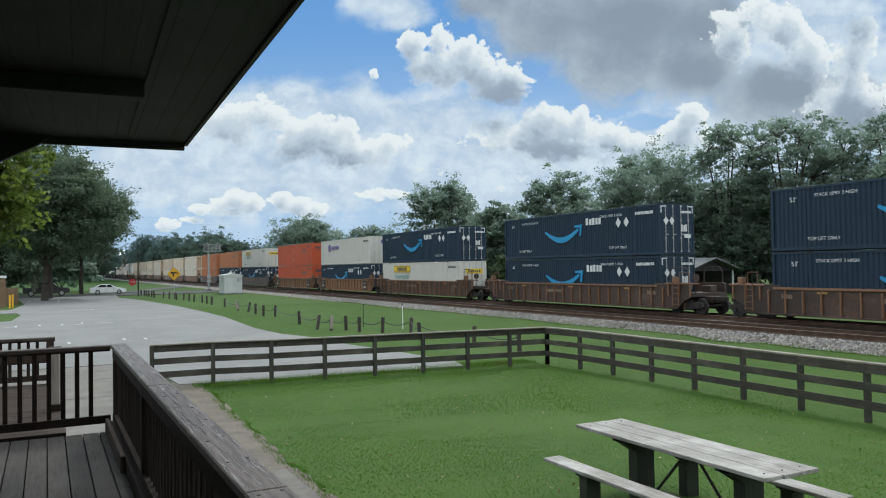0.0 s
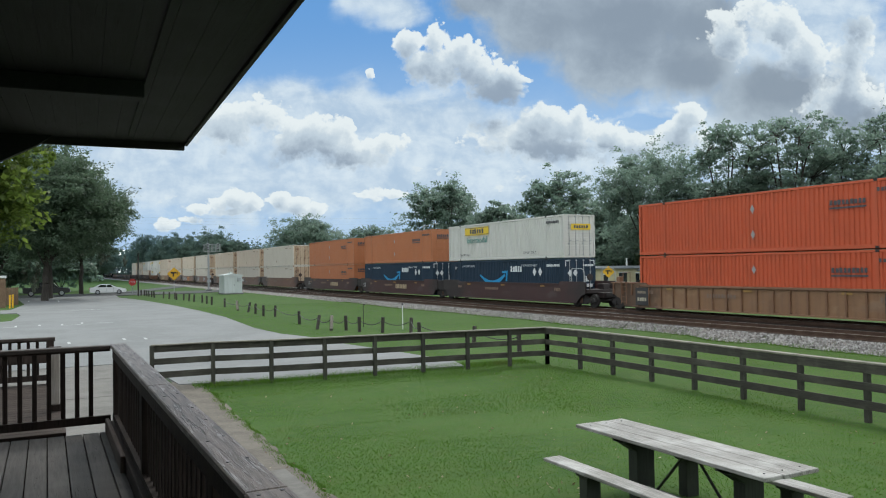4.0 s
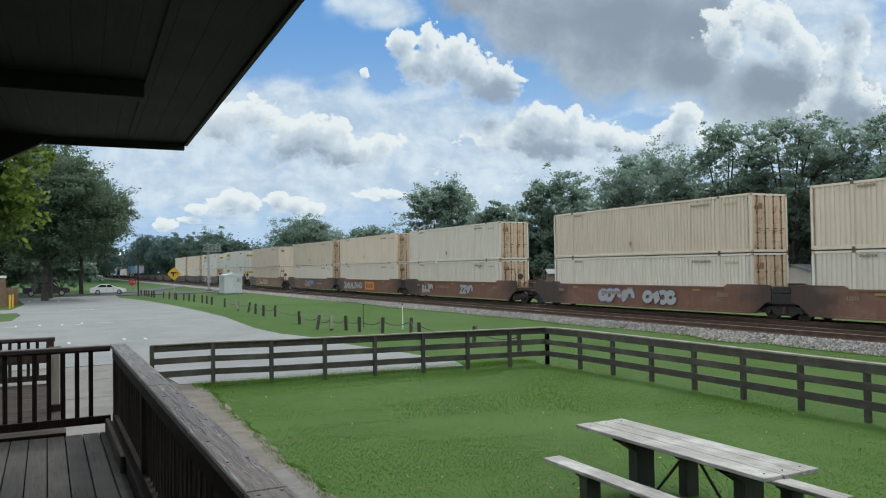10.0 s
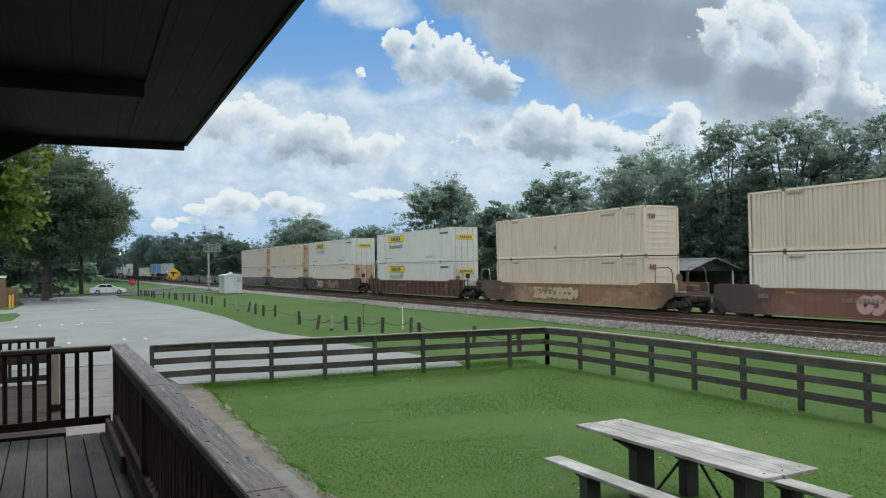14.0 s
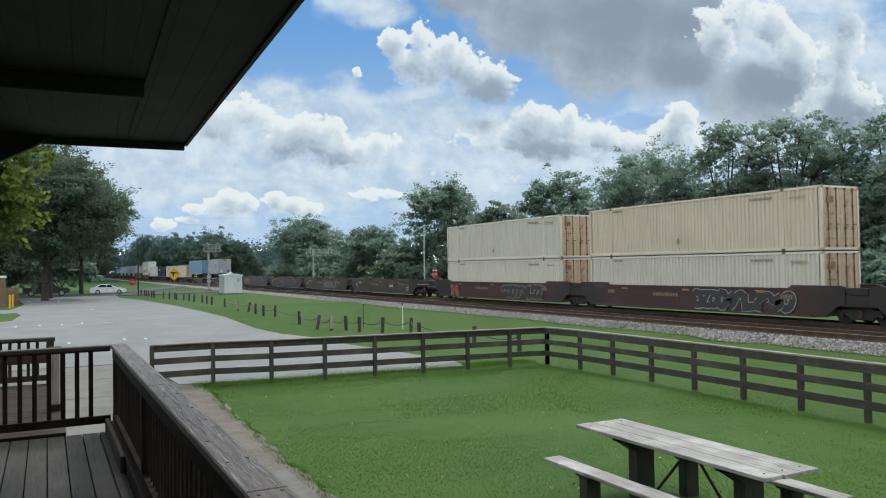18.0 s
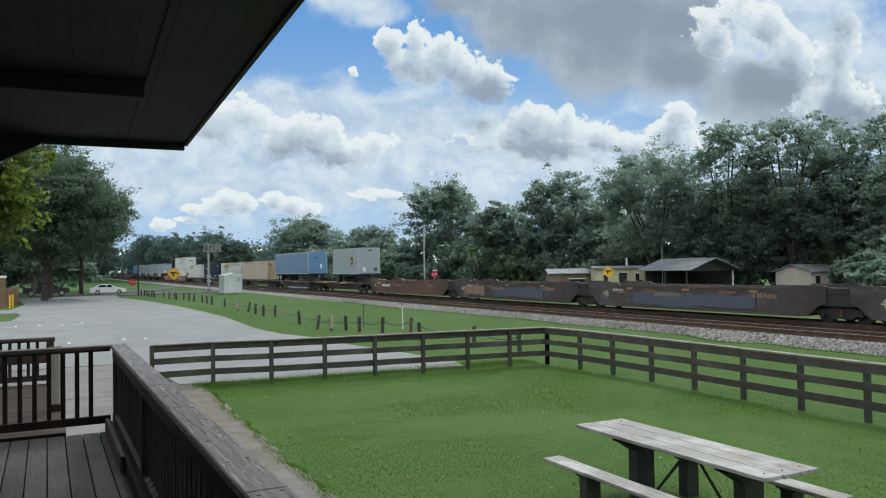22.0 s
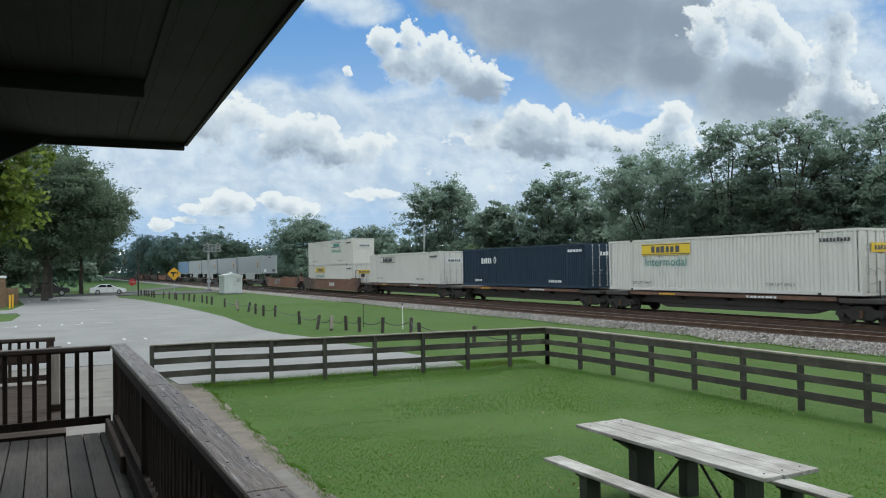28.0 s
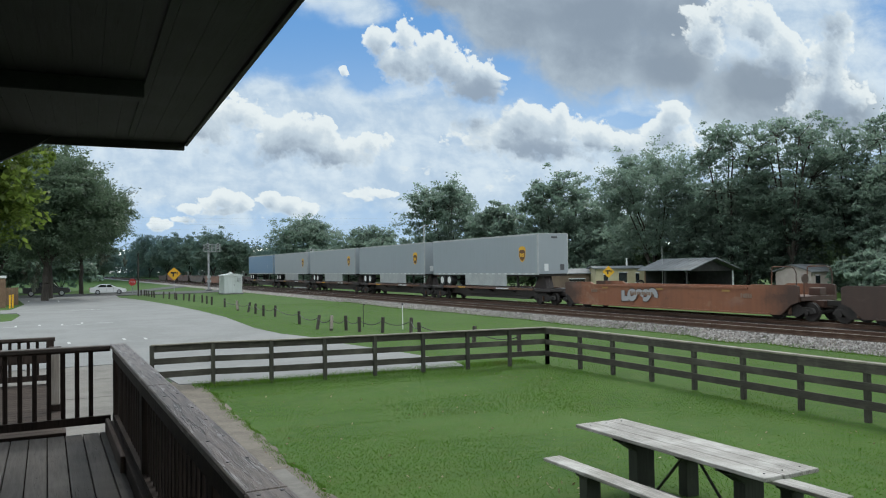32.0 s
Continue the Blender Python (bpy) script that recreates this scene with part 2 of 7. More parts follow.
def plain(name, col, rough=0.5, metal=0.0, spec=0.4):
    m, nt = nodes_of(name)
    f = noise_tex(nt, coords(nt), 18.0, 4.0)
    c = mixc(nt, M(nt, "MULTIPLY", step(nt, f, 0.4, 0.8), 0.25), col, tuple(x * 0.6 for x in col))
    p = N(nt, "BsdfPrincipled", Base_Color=c, Roughness=rough, Metallic=metal)
    p.inputs["Specular IOR Level"].default_value = spec
    nt.links.new(p.outputs[0], N(nt, "OutputMaterial").inputs[0])
    return m


GRASS = grass_material()
BLADE = blade_material()
CONCRETE = surface("lot_surface", (0.156, 0.16, 0.162), (0.126, 0.129, 0.13), (0.194, 0.199, 0.2), scale=0.35, rough=0.85, bump=0.3, bump_scale=60, vary=0.0,
                   stain=(0.155, 0.152, 0.148), stain_cover=(0.56, 0.8), stain_scale=0.35)
WALK_CONC = surface("walk_concrete", (0.128, 0.12, 0.11), (0.085, 0.079, 0.071), (0.165, 0.156, 0.145), scale=0.9, rough=0.85, bump=0.3, bump_scale=50, vary=0.05,
                    stain=(0.13, 0.11, 0.085), stain_cover=(0.6, 0.8), stain_scale=1.2)
DIRT = surface("bare_dirt", (0.12, 0.104, 0.086), (0.078, 0.066, 0.054), (0.16, 0.143, 0.12), scale=1.5, rough=0.95, bump=0.6, bump_scale=25, vary=0.0)
ASPHALT = surface("asphalt", (0.0518, 0.0518, 0.0533), (0.037, 0.037, 0.0385), (0.0814, 0.0814, 0.0814), scale=0.4, rough=0.85, bump=0.3, vary=0.0)
BALLAST, STONE = ballast_material(), stone_material()
STAINED = surface("stained_ballast", (0.04, 0.03, 0.026), (0.024, 0.018, 0.016), (0.062, 0.05, 0.044), scale=1.2, rough=0.9, bump=1.0, bump_scale=22, vary=0.0)
TIE = boards_material("tie_wood", (0.0481, 0.0355, 0.0281), (0.0222, 0.0163, 0.0133), (0.0814, 0.0629, 0.0518), vary=0.25, along=0)
RAIL = surface("rail_steel", (0.09, 0.055, 0.04), (0.055, 0.03, 0.02), (0.125, 0.08, 0.058), scale=3, rough=0.6, metal=0.5, vary=0.0)
RAIL_TOP = plain("rail_head", (0.42, 0.40, 0.39), 0.3, 1.0)
KICK_WOOD = boards_material("worn_edge_board", (0.06, 0.042, 0.034), (0.034, 0.024, 0.02), (0.085, 0.065, 0.055), rough=0.85, vary=0.05, along=1)
DECK = boards_material("deck_boards", (0.066, 0.058, 0.054), (0.034, 0.029, 0.027), (0.1, 0.09, 0.084), rough=0.7, vary=0.16, spec=0.26, along=1)
RAIL_WOOD = boards_material("stained_rail_wood", (0.036, 0.026, 0.022), (0.016, 0.012, 0.011), (0.058, 0.042, 0.035), rough=0.8, vary=0.18, spec=0.12, along=2)


def peeling_cap():
    """Old cap board: grey-brown wood, pale peeling film in long flakes, dark checks and knots."""
    m, nt = nodes_of("peeling_cap_board")
    v = coords(nt, (1.3, 16.0, 16.0))
    g = noise_tex(nt, v, 2.2, 8.0, 0.68, 0.6)
    col = mixc(nt, step(nt, g, 0.32, 0.7), (0.048, 0.036, 0.031), (0.14, 0.112, 0.098))
    patch = noise_tex(nt, coords(nt), 1.5, 4.0)
    flake = M(nt, "MULTIPLY", step(nt, noise_tex(nt, v, 3.4, 7.0, 0.7, 0.9), 0.5, 0.6), step(nt, patch, 0.42, 0.6))
    col = mixc(nt, M(nt, "MULTIPLY", flake, 0.85), col, (0.25, 0.24, 0.235))
    check = step(nt, noise_tex(nt, coords(nt, (0.9, 24.0, 24.0)), 2.6, 4.0, 0.5, 0.5), 0.58, 0.62)
    col = mixc(nt, M(nt, "MULTIPLY", check, 0.8), col, (0.0185, 0.0148, 0.0133))
    knot = N(nt, "TexVoronoi", Vector=coords(nt, (1.0, 2.2, 2.2)), Scale=3.0)
    k = step(nt, knot.outputs["Distance"], 0.14, 0.07)
    col = mixc(nt, M(nt, "MULTIPLY", k, 0.8), col, (0.0259, 0.0207, 0.0178))
    p = N(nt, "BsdfPrincipled", Base_Color=col, Roughness=0.5)
    p.inputs["Specular IOR Level"].default_value = 0.35
    h = M(nt, "SUBTRACT", M(nt, "ADD", M(nt, "MULTIPLY", flake, 0.6), g), M(nt, "MULTIPLY", check, 1.5))
    nt.links.new(N(nt, "Bump", Strength=0.7, Distance=0.004, Height=h).outputs[0], p.inputs["Normal"])
    nt.links.new(p.outputs[0], N(nt, "OutputMaterial").inputs[0])
    return m


CAP_WOOD = peeling_cap()
LANDING_WOOD = boards_material("landing_wood", (0.055, 0.043, 0.037), (0.03, 0.024, 0.021), (0.08, 0.065, 0.057), rough=0.9, vary=0.2, spec=0.08, along=0)
CAP_WOOD_X = boards_material("weathered_cap_across", (0.0518, 0.037, 0.0311), (0.0259, 0.0192, 0.0163), (0.0888, 0.074, 0.0666), rough=0.6, vary=0.1, along=0)
PALE_WOOD = boards_material("pale_board", (0.33, 0.29, 0.26), (0.21, 0.18, 0.16), (0.40, 0.37, 0.345), vary=0.05, along=2)
SOFFIT = boards_material("soffit_boards", (0.023, 0.025, 0.031), (0.014, 0.015, 0.019), (0.034, 0.037, 0.046), rough=0.7, vary=0.2, along=1)
FASCIA = boards_material("fascia_boards", (0.03, 0.028, 0.03), (0.018, 0.017, 0.018), (0.05, 0.048, 0.05), rough=0.6, vary=0.1, along=1)
FENCE = boards_material("fence_boards", (0.0407, 0.0407, 0.0311), (0.0207, 0.02, 0.0155), (0.0629, 0.0629, 0.0488), rough=0.7, vary=0.15, along=2)
FENCE_X = boards_material("fence_boards_across", (0.0459, 0.0429, 0.0333), (0.0222, 0.0207, 0.0163), (0.074, 0.0703, 0.0555), rough=0.7, vary=0.15, along=0)
FENCE_CAP = boards_material("fence_cap", (0.1924, 0.1776, 0.148), (0.1036, 0.0962, 0.074), (0.2664, 0.2516, 0.222), rough=0.65, vary=0.1, along=0)
TABLE_WOOD = boards_material("table_planks", (0.26, 0.248, 0.232), (0.1, 0.092, 0.084), (0.40, 0.39, 0.375), rough=0.5, vary=0.08, along=1)
TABLE_LEG = boards_material("table_legs", (0.0222, 0.0266, 0.0207), (0.0118, 0.0148, 0.0111), (0.0407, 0.0444, 0.0333), rough=0.65, vary=0.1, along=2)
BARK = surface("bark", (0.042, 0.036, 0.03), (0.022, 0.018, 0.015), (0.065, 0.057, 0.05), scale=2.0, stretch=(3, 3, 0.5), rough=0.9, bump=0.8, bump_scale=12, vary=0.15)
# Far foliage, paler and bluer than real leaves: distance haze put into the colour.
LEAF_HAZED = leaf_material("leaf_dark", (0.13, 0.19, 0.15), (0.2, 0.27, 0.215), 0.77, 0.4, 1.0)
LEAF_OAK = leaf_material("leaf_oak", (0.062, 0.098, 0.062), (0.098, 0.142, 0.088), 0.55, 0.5, 0.5)
LEAF_MID = leaf_material("leaf_mid", (0.075, 0.125, 0.062), (0.14, 0.2, 0.1), 0.6, 0.42, 0.7)
LEAF_BRIGHT = leaf_material("leaf_bright", (0.07, 0.11, 0.02), (0.15, 0.205, 0.04), 0.68)
MOSS = leaf_material("hanging_moss", (0.07, 0.085, 0.06), (0.14, 0.15, 0.11), 0.3)
BOLLARD = boards_material("bollard_wood", (0.0555, 0.0488, 0.0407), (0.0296, 0.0259, 0.0222), (0.0888, 0.0814, 0.0703), vary=0.25, along=2)
ROPE = plain("dark_chain", (0.05, 0.05, 0.05), 0.7)
WHITE = plain("white_paint", (0.555, 0.5624, 0.5624), 0.45)
LETTER = plain("letter_white", (0.5328, 0.5476, 0.5624), 0.5)
GREY_METAL = surface("galvanised", (0.333, 0.3478, 0.3552), (0.2664, 0.2812, 0.2886), (0.407, 0.4144, 0.4218), scale=1.2, rough=0.5, metal=0.3, vary=0.05)
CAB_PAINT = painted_metal("cabinet_paint", (0.4588, 0.4884, 0.4884), (0.333, 0.3478, 0.333), rust_cover=(0.8, 0.9), streak=0.4)
YELLOW = plain("sign_yellow", (0.6068, 0.333, 0.0148), 0.4)
BLACK = plain("black_paint", (0.012, 0.012, 0.014), 0.5)
RED = plain("sign_red", (0.37, 0.0222, 0.0222), 0.4)
TYRE = plain("rubber", (0.02, 0.02, 0.021), 0.8)
GLASS = plain("tinted_glass", (0.015, 0.02, 0.024), 0.08, 0.0, 0.7)
TRUCK_STEEL = surface("bogie_steel", (0.018, 0.015, 0.014), (0.009, 0.008, 0.008), (0.038, 0.03, 0.026), scale=2.5, rough=0.75, vary=0.1)


# ---- clouds: a far deck of cumulus that drifts ----
# centre and half-size of the heaps, in hundredths of 1/13.52 of the distance: across, down
BRIGHT_CLOUDS = [(738, 78, 34, 30), (783, 74, 32, 30), (826, 96, 38, 32), (780, 116, 56, 46), (862, 126, 52, 44), (905, 152, 42, 40), (885, 165, 48, 34), (404, 228, 66, 40), (470, 212, 52, 32), (553, 245, 85, 46), (640, 266, 72, 34),
                 (960, 214, 46, 34), (1020, 226, 68, 36), (1080, 240, 50, 30), (930, 252, 90, 40), (1000, 262, 90, 28), (1227, 206, 32, 30), (1205, 245, 60, 28), (1150, 254, 70, 24), (1312, 66, 44, 54), (1384, 44, 70, 56), (1430, 100, 50, 52),
                 (1522, 100, 44, 84), (1500, 180, 70, 56),  (352, 370, 28, 11), (385, 360, 30, 15), (420, 352, 34, 19), (448, 362, 24, 15), (410, 375, 50, 9), (500, 353, 26, 17), (525, 364, 30, 17), (552, 378, 32, 13), (688, 342, 48, 12), (655, 350, 30, 9), (300, 398, 38, 13), (335, 390, 26, 11), (668, 134, 8, 11), (940, 143, 22, 5)]
GREY_CLOUDS = [(880, 2, 90, 40), (990, 42, 130, 80), (1108, 92, 140, 92), (1222, 112, 100, 70), (1100, 10, 240, 70), (1256, 40, 100, 80), (1390, 170, 150, 70), (1500, 190, 110, 60)]
SHADED_PARTS = [(905, 175, 62, 42), (870, 208, 50, 24), (540, 292, 140, 24), (1040, 276, 110, 20), (818, 275, 90, 20), (1390, 150, 74, 48), (1510, 40, 46, 40), (1530, 205, 50, 40), (420, 272, 60, 18), (1120, 40, 130, 40), (1240, 130, 60, 40)]
PALE_SHEETS = [(560, 205, 300, 62), (420, 300, 330, 90), (760, 290, 260, 90), (980, 330, 330, 70), (830, 225, 110, 50), (690, 12, 70, 34), (1250, 270, 300, 70), (1440, 120, 190, 200)]
LOW_BAND = [(430, 365, 190, 45), (640, 345, 140, 30), (330, 400, 120, 30), (900, 320, 260, 40)]
CLEAR_SKY = [(600, 78, 110, 60), (700, 140, 50, 36), (940, 100, 34, 40), (1000, 160, 44, 22), (1070, 188, 70, 18), (1150, 212, 60, 14), (1282, 178, 30, 26), (450, 440, 140, 26)]


def cloud_material():
    m, nt = nodes_of("cloud_layer")
    H = 130.0

    def V(op, p, q):
        n = N(nt, "VectorMath", i0=p, i1=q)
        n.operation = op
        return n.outputs["Value"] if op == "LENGTH" else n.outputs[0]

    def centred(x, k):
        return M(nt, "MULTIPLY", M(nt, "SUBTRACT", x, 0.5), k)

    def add(*terms):
        out = terms[0]
        for q in terms[1:]:
            out = M(nt, "ADD", out, q)
        return out

    sep = N(nt, "SeparateXYZ", i0=N(nt, "TexCoord").outputs["Object"])
    u = M(nt, "DIVIDE", sep.outputs[0], sep.outputs[1])
    v = M(nt, "DIVIDE", H, sep.outputs[1])
    px = M(nt, "MULTIPLY_ADD", u, 13.52, 7.84)
    py = M(nt, "SUBTRACT", M(nt, "MULTIPLY_ADD", u, -0.212, 4.73), M(nt, "MULTIPLY", v, 13.52))
    here = N(nt, "CombineXYZ", i0=px, i1=py).outputs[0]

    def field(at, rows, blend=0.22):
        """1 in the middle of a heap, 0 on its rim."""
        out = None
        for x, y, rx, ry in rows:
            d = V("LENGTH", V("MULTIPLY", V("SUBTRACT", at, (x / 100, y / 100, 0)), (100 / rx, 100 / ry, 0)), (0, 0, 0))
            if out is None:
                out = d
                continue
            n = nt.nodes.new("ShaderNodeMath")
            n.operation = "SMOOTH_MIN"
            nt.links.new(out, n.inputs[0])
            nt.links.new(d, n.inputs[1])
            n.inputs[2].default_value = blend
            out = n.outputs[0]
        return M(nt, "SUBTRACT", 1.0, out)

    def bent(at, scale, by, detail):
        n = N(nt, "TexNoise", Vector=at, Scale=scale, Detail=detail, Roughness=0.6)
        return V("ADD", at, V("MULTIPLY", V("SUBTRACT", n.outputs["Color"], (0.5, 0.5, 0.5)), (by, by, 0)))

    def puffs(at, scale, detail):
        n = N(nt, "TexVoronoi", Vector=at, Scale=scale)
        n.feature = "SMOOTH_F1"
        for key, val in (("Smoothness", 0.25), ("Detail", detail), ("Roughness", 0.55), ("Lacunarity", 2.2)):
            n.inputs[key].default_value = val
        return M(nt, "SUBTRACT", 0.62, n.outputs["Distance"])

    def thickness(off):
        at = V("ADD", here, (off[0] / 100, off[1] / 100, 0.0))
        warp = bent(at, 1.3, 0.42, 4.0)
        lumps = puffs(bent(at, 3.0, 0.16, 3.0), 2.1, 3.0)
        grain = noise_tex(nt, at, 5.0, 6.0, 0.62)
        return add(field(warp, BRIGHT_CLOUDS), M(nt, "MULTIPLY_ADD", lumps, 0.8, 0.36), centred(grain, 0.45))

    # each heap is dimmed by what lies between it and the sun, which stands above and a little to the right
    d0, d1, d2, d3 = thickness((0, 0)), thickness((2, -7)), thickness((6, -20)), thickness((14, -48))
    deep = add(M(nt, "MULTIPLY", M(nt, "MAXIMUM", d1, 0.0), 0.55), M(nt, "MULTIPLY", M(nt, "MAXIMUM", d2, 0.0), 0.75), M(nt, "MULTIPLY", M(nt, "MAXIMUM", d3, 0.0), 0.65))
    soft = noise_tex(nt, here, 0.8, 7.0, 0.58, 0.3)
    fine = noise_tex(nt, here, 2.6, 7.0, 0.6, 0.3)
    streaky = noise_tex(nt, V("MULTIPLY", here, (1.0, 2.0, 1.0)), 0.9, 7.0, 0.6, 0.4)
    warped = bent(here, 0.9, 0.7, 5.0)
    shade = step(nt, add(field(warped, SHADED_PARTS, 0.3), centred(fine, 0.9)), -0.35, 0.75)
    lit = M(nt, "POWER", 2.718, M(nt, "MULTIPLY", add(deep, M(nt, "MULTIPLY", shade, 1.0)), -0.95))
    white = mixc(nt, step(nt, lit, 0.1, 0.5), (0.30, 0.355, 0.45), (0.535, 0.60, 0.69))
    white = mixc(nt, step(nt, lit, 0.42, 0.92), white, (0.80, 0.825, 0.855))
    # crisp sunlit crowns, feet that melt into the sheet below
    spread = M(nt, "MULTIPLY_ADD", M(nt, "SUBTRACT", 1.0, lit), 0.5, 0.12)
    cover = N(nt, "Clamp", i0=M(nt, "DIVIDE", M(nt, "SUBTRACT", d0, 0.02), spread)).outputs[0]
    # thin edges let the sun through
    rim = M(nt, "MULTIPLY", M(nt, "MULTIPLY", step(nt, d0, 0.5, 0.12), M(nt, "SUBTRACT", 1.0, shade)), 0.45)
    white = mixc(nt, rim, white, (0.80, 0.82, 0.85))

    # the wide grey bank, soft at its rim, a little lighter where it thins
    g = add(field(warped, GREY_CLOUDS, 0.4), centred(fine, 0.55), centred(soft, 0.5))
    bank = step(nt, g, -0.12, 0.38)
    lighter = step(nt, add(M(nt, "MULTIPLY", g, -0.55), centred(soft, 1.3), centred(fine, 1.1), M(nt, "MULTIPLY", shade, -0.4)), -0.75, 0.35)
    grey = mixc(nt, lighter, (0.265, 0.31, 0.385), (0.45, 0.51, 0.595))

    # pale sheets of thin cloud over the blue, thicker towards the horizon
    blue = mixc(nt, step(nt, v, 0.36, 0.08), (0.15, 0.33, 0.67), (0.36, 0.53, 0.79))
    sheet = add(field(warped, PALE_SHEETS, 0.5), centred(soft, 0.9), centred(streaky, 0.8))
    clear = step(nt, add(field(warped, CLEAR_SKY, 0.3), centred(fine, 0.7)), 0.45, -0.3)
    sheet = M(nt, "MULTIPLY", step(nt, sheet, -0.42, 0.35), clear)
    haze = M(nt, "MULTIPLY", step(nt, v, 0.3, 0.02), 0.42)
    tone = step(nt, add(streaky, centred(fine, 0.8), centred(soft, 0.5)), 0.25, 0.78)
    veil = mixc(nt, tone, (0.46, 0.56, 0.71), (0.70, 0.76, 0.84))
    col = mixc(nt, M(nt, "MAXIMUM", M(nt, "MULTIPLY", sheet, 0.92), haze), blue, veil)
    # scattered low puffs near the horizon
    band = step(nt, add(field(here, LOW_BAND, 0.4), centred(soft, 0.8)), -0.1, 0.5)
    small = add(puffs(bent(V("MULTIPLY", here, (1.0, 1.7, 1.0)), 2.0, 0.3, 4.0), 1.5, 3.0), centred(noise_tex(nt, V("MULTIPLY", here, (1.0, 1.7, 1.0)), 1.3, 7.0, 0.6, 0.4), 1.5))
    col = mixc(nt, M(nt, "MULTIPLY", M(nt, "MULTIPLY", band, step(nt, small, -0.1, 0.16)), 0.75), col, (0.75, 0.785, 0.83))
    col = mixc(nt, M(nt, "MULTIPLY", M(nt, "MULTIPLY", band, step(nt, small, 0.1, 0.5)), 0.5), col, (0.52, 0.595, 0.70))
    col = mixc(nt, M(nt, "MULTIPLY", bank, 0.97), col, grey)
    col = mixc(nt, M(nt, "MULTIPLY", cover, 0.96), col, white)
    em = N(nt, "Emission", Color=col, Strength=1.0)
    nt.links.new(em.outputs[0], N(nt, "OutputMaterial").inputs[0])
    return m


bm = bmesh.new()
rows_ = [[bm.verts.new((s * y * 0.8, y, 130.0)) for s in (-1.0, -0.5, 0.0, 0.5, 1.0)] for y in (300, 600, 1200, 2400, 4600)]
for a, b in zip(rows_, rows_[1:]):
    for k in range(4):
        bm.faces.new((a[k], a[k + 1], b[k + 1], b[k]))
cloud_deck = new("backdrop", mesh_of("backdrop", bm, cloud_material()))
tagged(cloud_deck, "far blue sky with drifting banks of white and grey cumulus", "sky", kind="structure")


# ---- ground ----
def ground_z(x, y):
    t = min(1.0, max(0.0, (math.hypot(x, y) - 8.0) / 9.0))
    return -0.06 - 0.44 * t * t * (3 - 2 * t)


def axis_steps(lo, hi, near, far, grow=1.35):
    out, d, w = [0.0], near, 0.0
    while w < far:
        w += d
        out.append(w)
        if w > 40:
            d *= grow
    return sorted({-a for a in out if -a >= lo} | {a for a in out if a <= hi})


def build_ground():
    xs, ys = axis_steps(-2500, 2500, 1.5, 2500), axis_steps(-2500, 2500, 1.5, 2500)
    verts, faces = [], []
    for y in ys:
        for x in xs:
            verts.append((x, y, ground_z(x, y) + (0.02 * noise.noise((x * 0.3, y * 0.3, 0)) if abs(x) < 60 and 3 < x else 0) - (0.03 if 3 < x < 13 and 20 < y < 110 else 0.0)))
    n = len(xs)
    for j in range(len(ys) - 1):
        for i in range(n - 1):
            faces.append((j * n + i, j * n + i + 1, (j + 1) * n + i + 1, (j + 1) * n + i))
    me = bpy.data.meshes.new("ground")
    me.from_pydata(verts, [], faces)
    me.materials.append(GRASS)
    for p in me.polygons:
        p.use_smooth = True
    tagged(new("ground", me), "mown green lawn and verge around the platform", "grass", kind="structure")


def slab(name, outline, z, thick, material, label, category):
    ob = new(name, mesh_of(name, prism_bm(outline, "z", z - thick, z), material))
    return tagged(ob, label, category, kind="structure")


build_ground()
slab("pavement", [(-3.4, 28.85), (3.0, 28.85), (3.3, 22.6), (6.0, 22.2), (9.5, 21.9), (11.9, 21.6), (12.25, 23), (11.9, 25.9), (11.55, 28.3), (11.1, 31.3), (10.9, 35), (10.3, 37.4), (10.1, 42), (10.8, 53), (10.8, 63), (10.4, 77), (9.4, 92), (8.0, 103), (8.4, 113),
                  (-9, 113), (-2.9, 105), (-2.0, 90), (-2.75, 77), (-6, 75.5), (-6, 71.5), (-2.1, 70.2), (-1.75, 66.4), (-2.1, 59), (-6, 55)], -0.44, 0.2, CONCRETE, "pale worn parking lot with faint bay markings", "parking lot")
slab("road", [(-120, 113), (18, 113), (24, 118), (40, 124), (70, 135), (66, 142), (36, 131), (18, 126), (-120, 128)], -0.43, 0.2, ASPHALT, "grey asphalt road that crosses the tracks", "road")
slab("road", [(9, 128), (13, 128), (120, 420), (112, 420)], -0.435, 0.2, ASPHALT, "pale road running off beside the tracks", "road")

# ---- concrete walk beside the platform ----
def edge_x(y):
    """The lawn's ragged border along the walk."""
    return np.interp(y, (-2, 9.5, 11.5, 13.2, 15.3, 18.2, 22.4), (3.0, 3.07, 3.17, 3.42, 3.55, 3.7, 3.8))


walkway = tagged(empty("pavement"), "concrete walk of square slabs between platform and lawn", "pavement", kind="structure")
for j, y in enumerate((-4.05, -0.4, 3.25, 6.9, 10.55, 14.2, 17.85, 21.5, 25.15)):
    for i, (x0, x1) in enumerate(((-3.2, 3.15),)):
        zt = ground_z(2.5, y + 1.8) + 0.05
        part("slab", box_bm(x0, x1 - (0.2 if y < 21 else 0.3), y + 0.03, y + 3.62, zt - 0.2, zt, 0.012), WALK_CONC, walkway)
bm = bmesh.new()
edge = [(edge_x(-2 + k * 0.2) - 0.1 + 0.1 * noise.noise((k * 0.2, 0, 3)) + 0.05 * noise.noise((k * 0.9, 5, 3)), -2 + k * 0.2) for k in range(127)]
left = [bm.verts.new((1.9, y, ground_z(2.5, y) + 0.075)) for x, y in edge]
right = [bm.verts.new((x + 0.2, y, ground_z(3, y) + 0.02)) for x, y in edge]
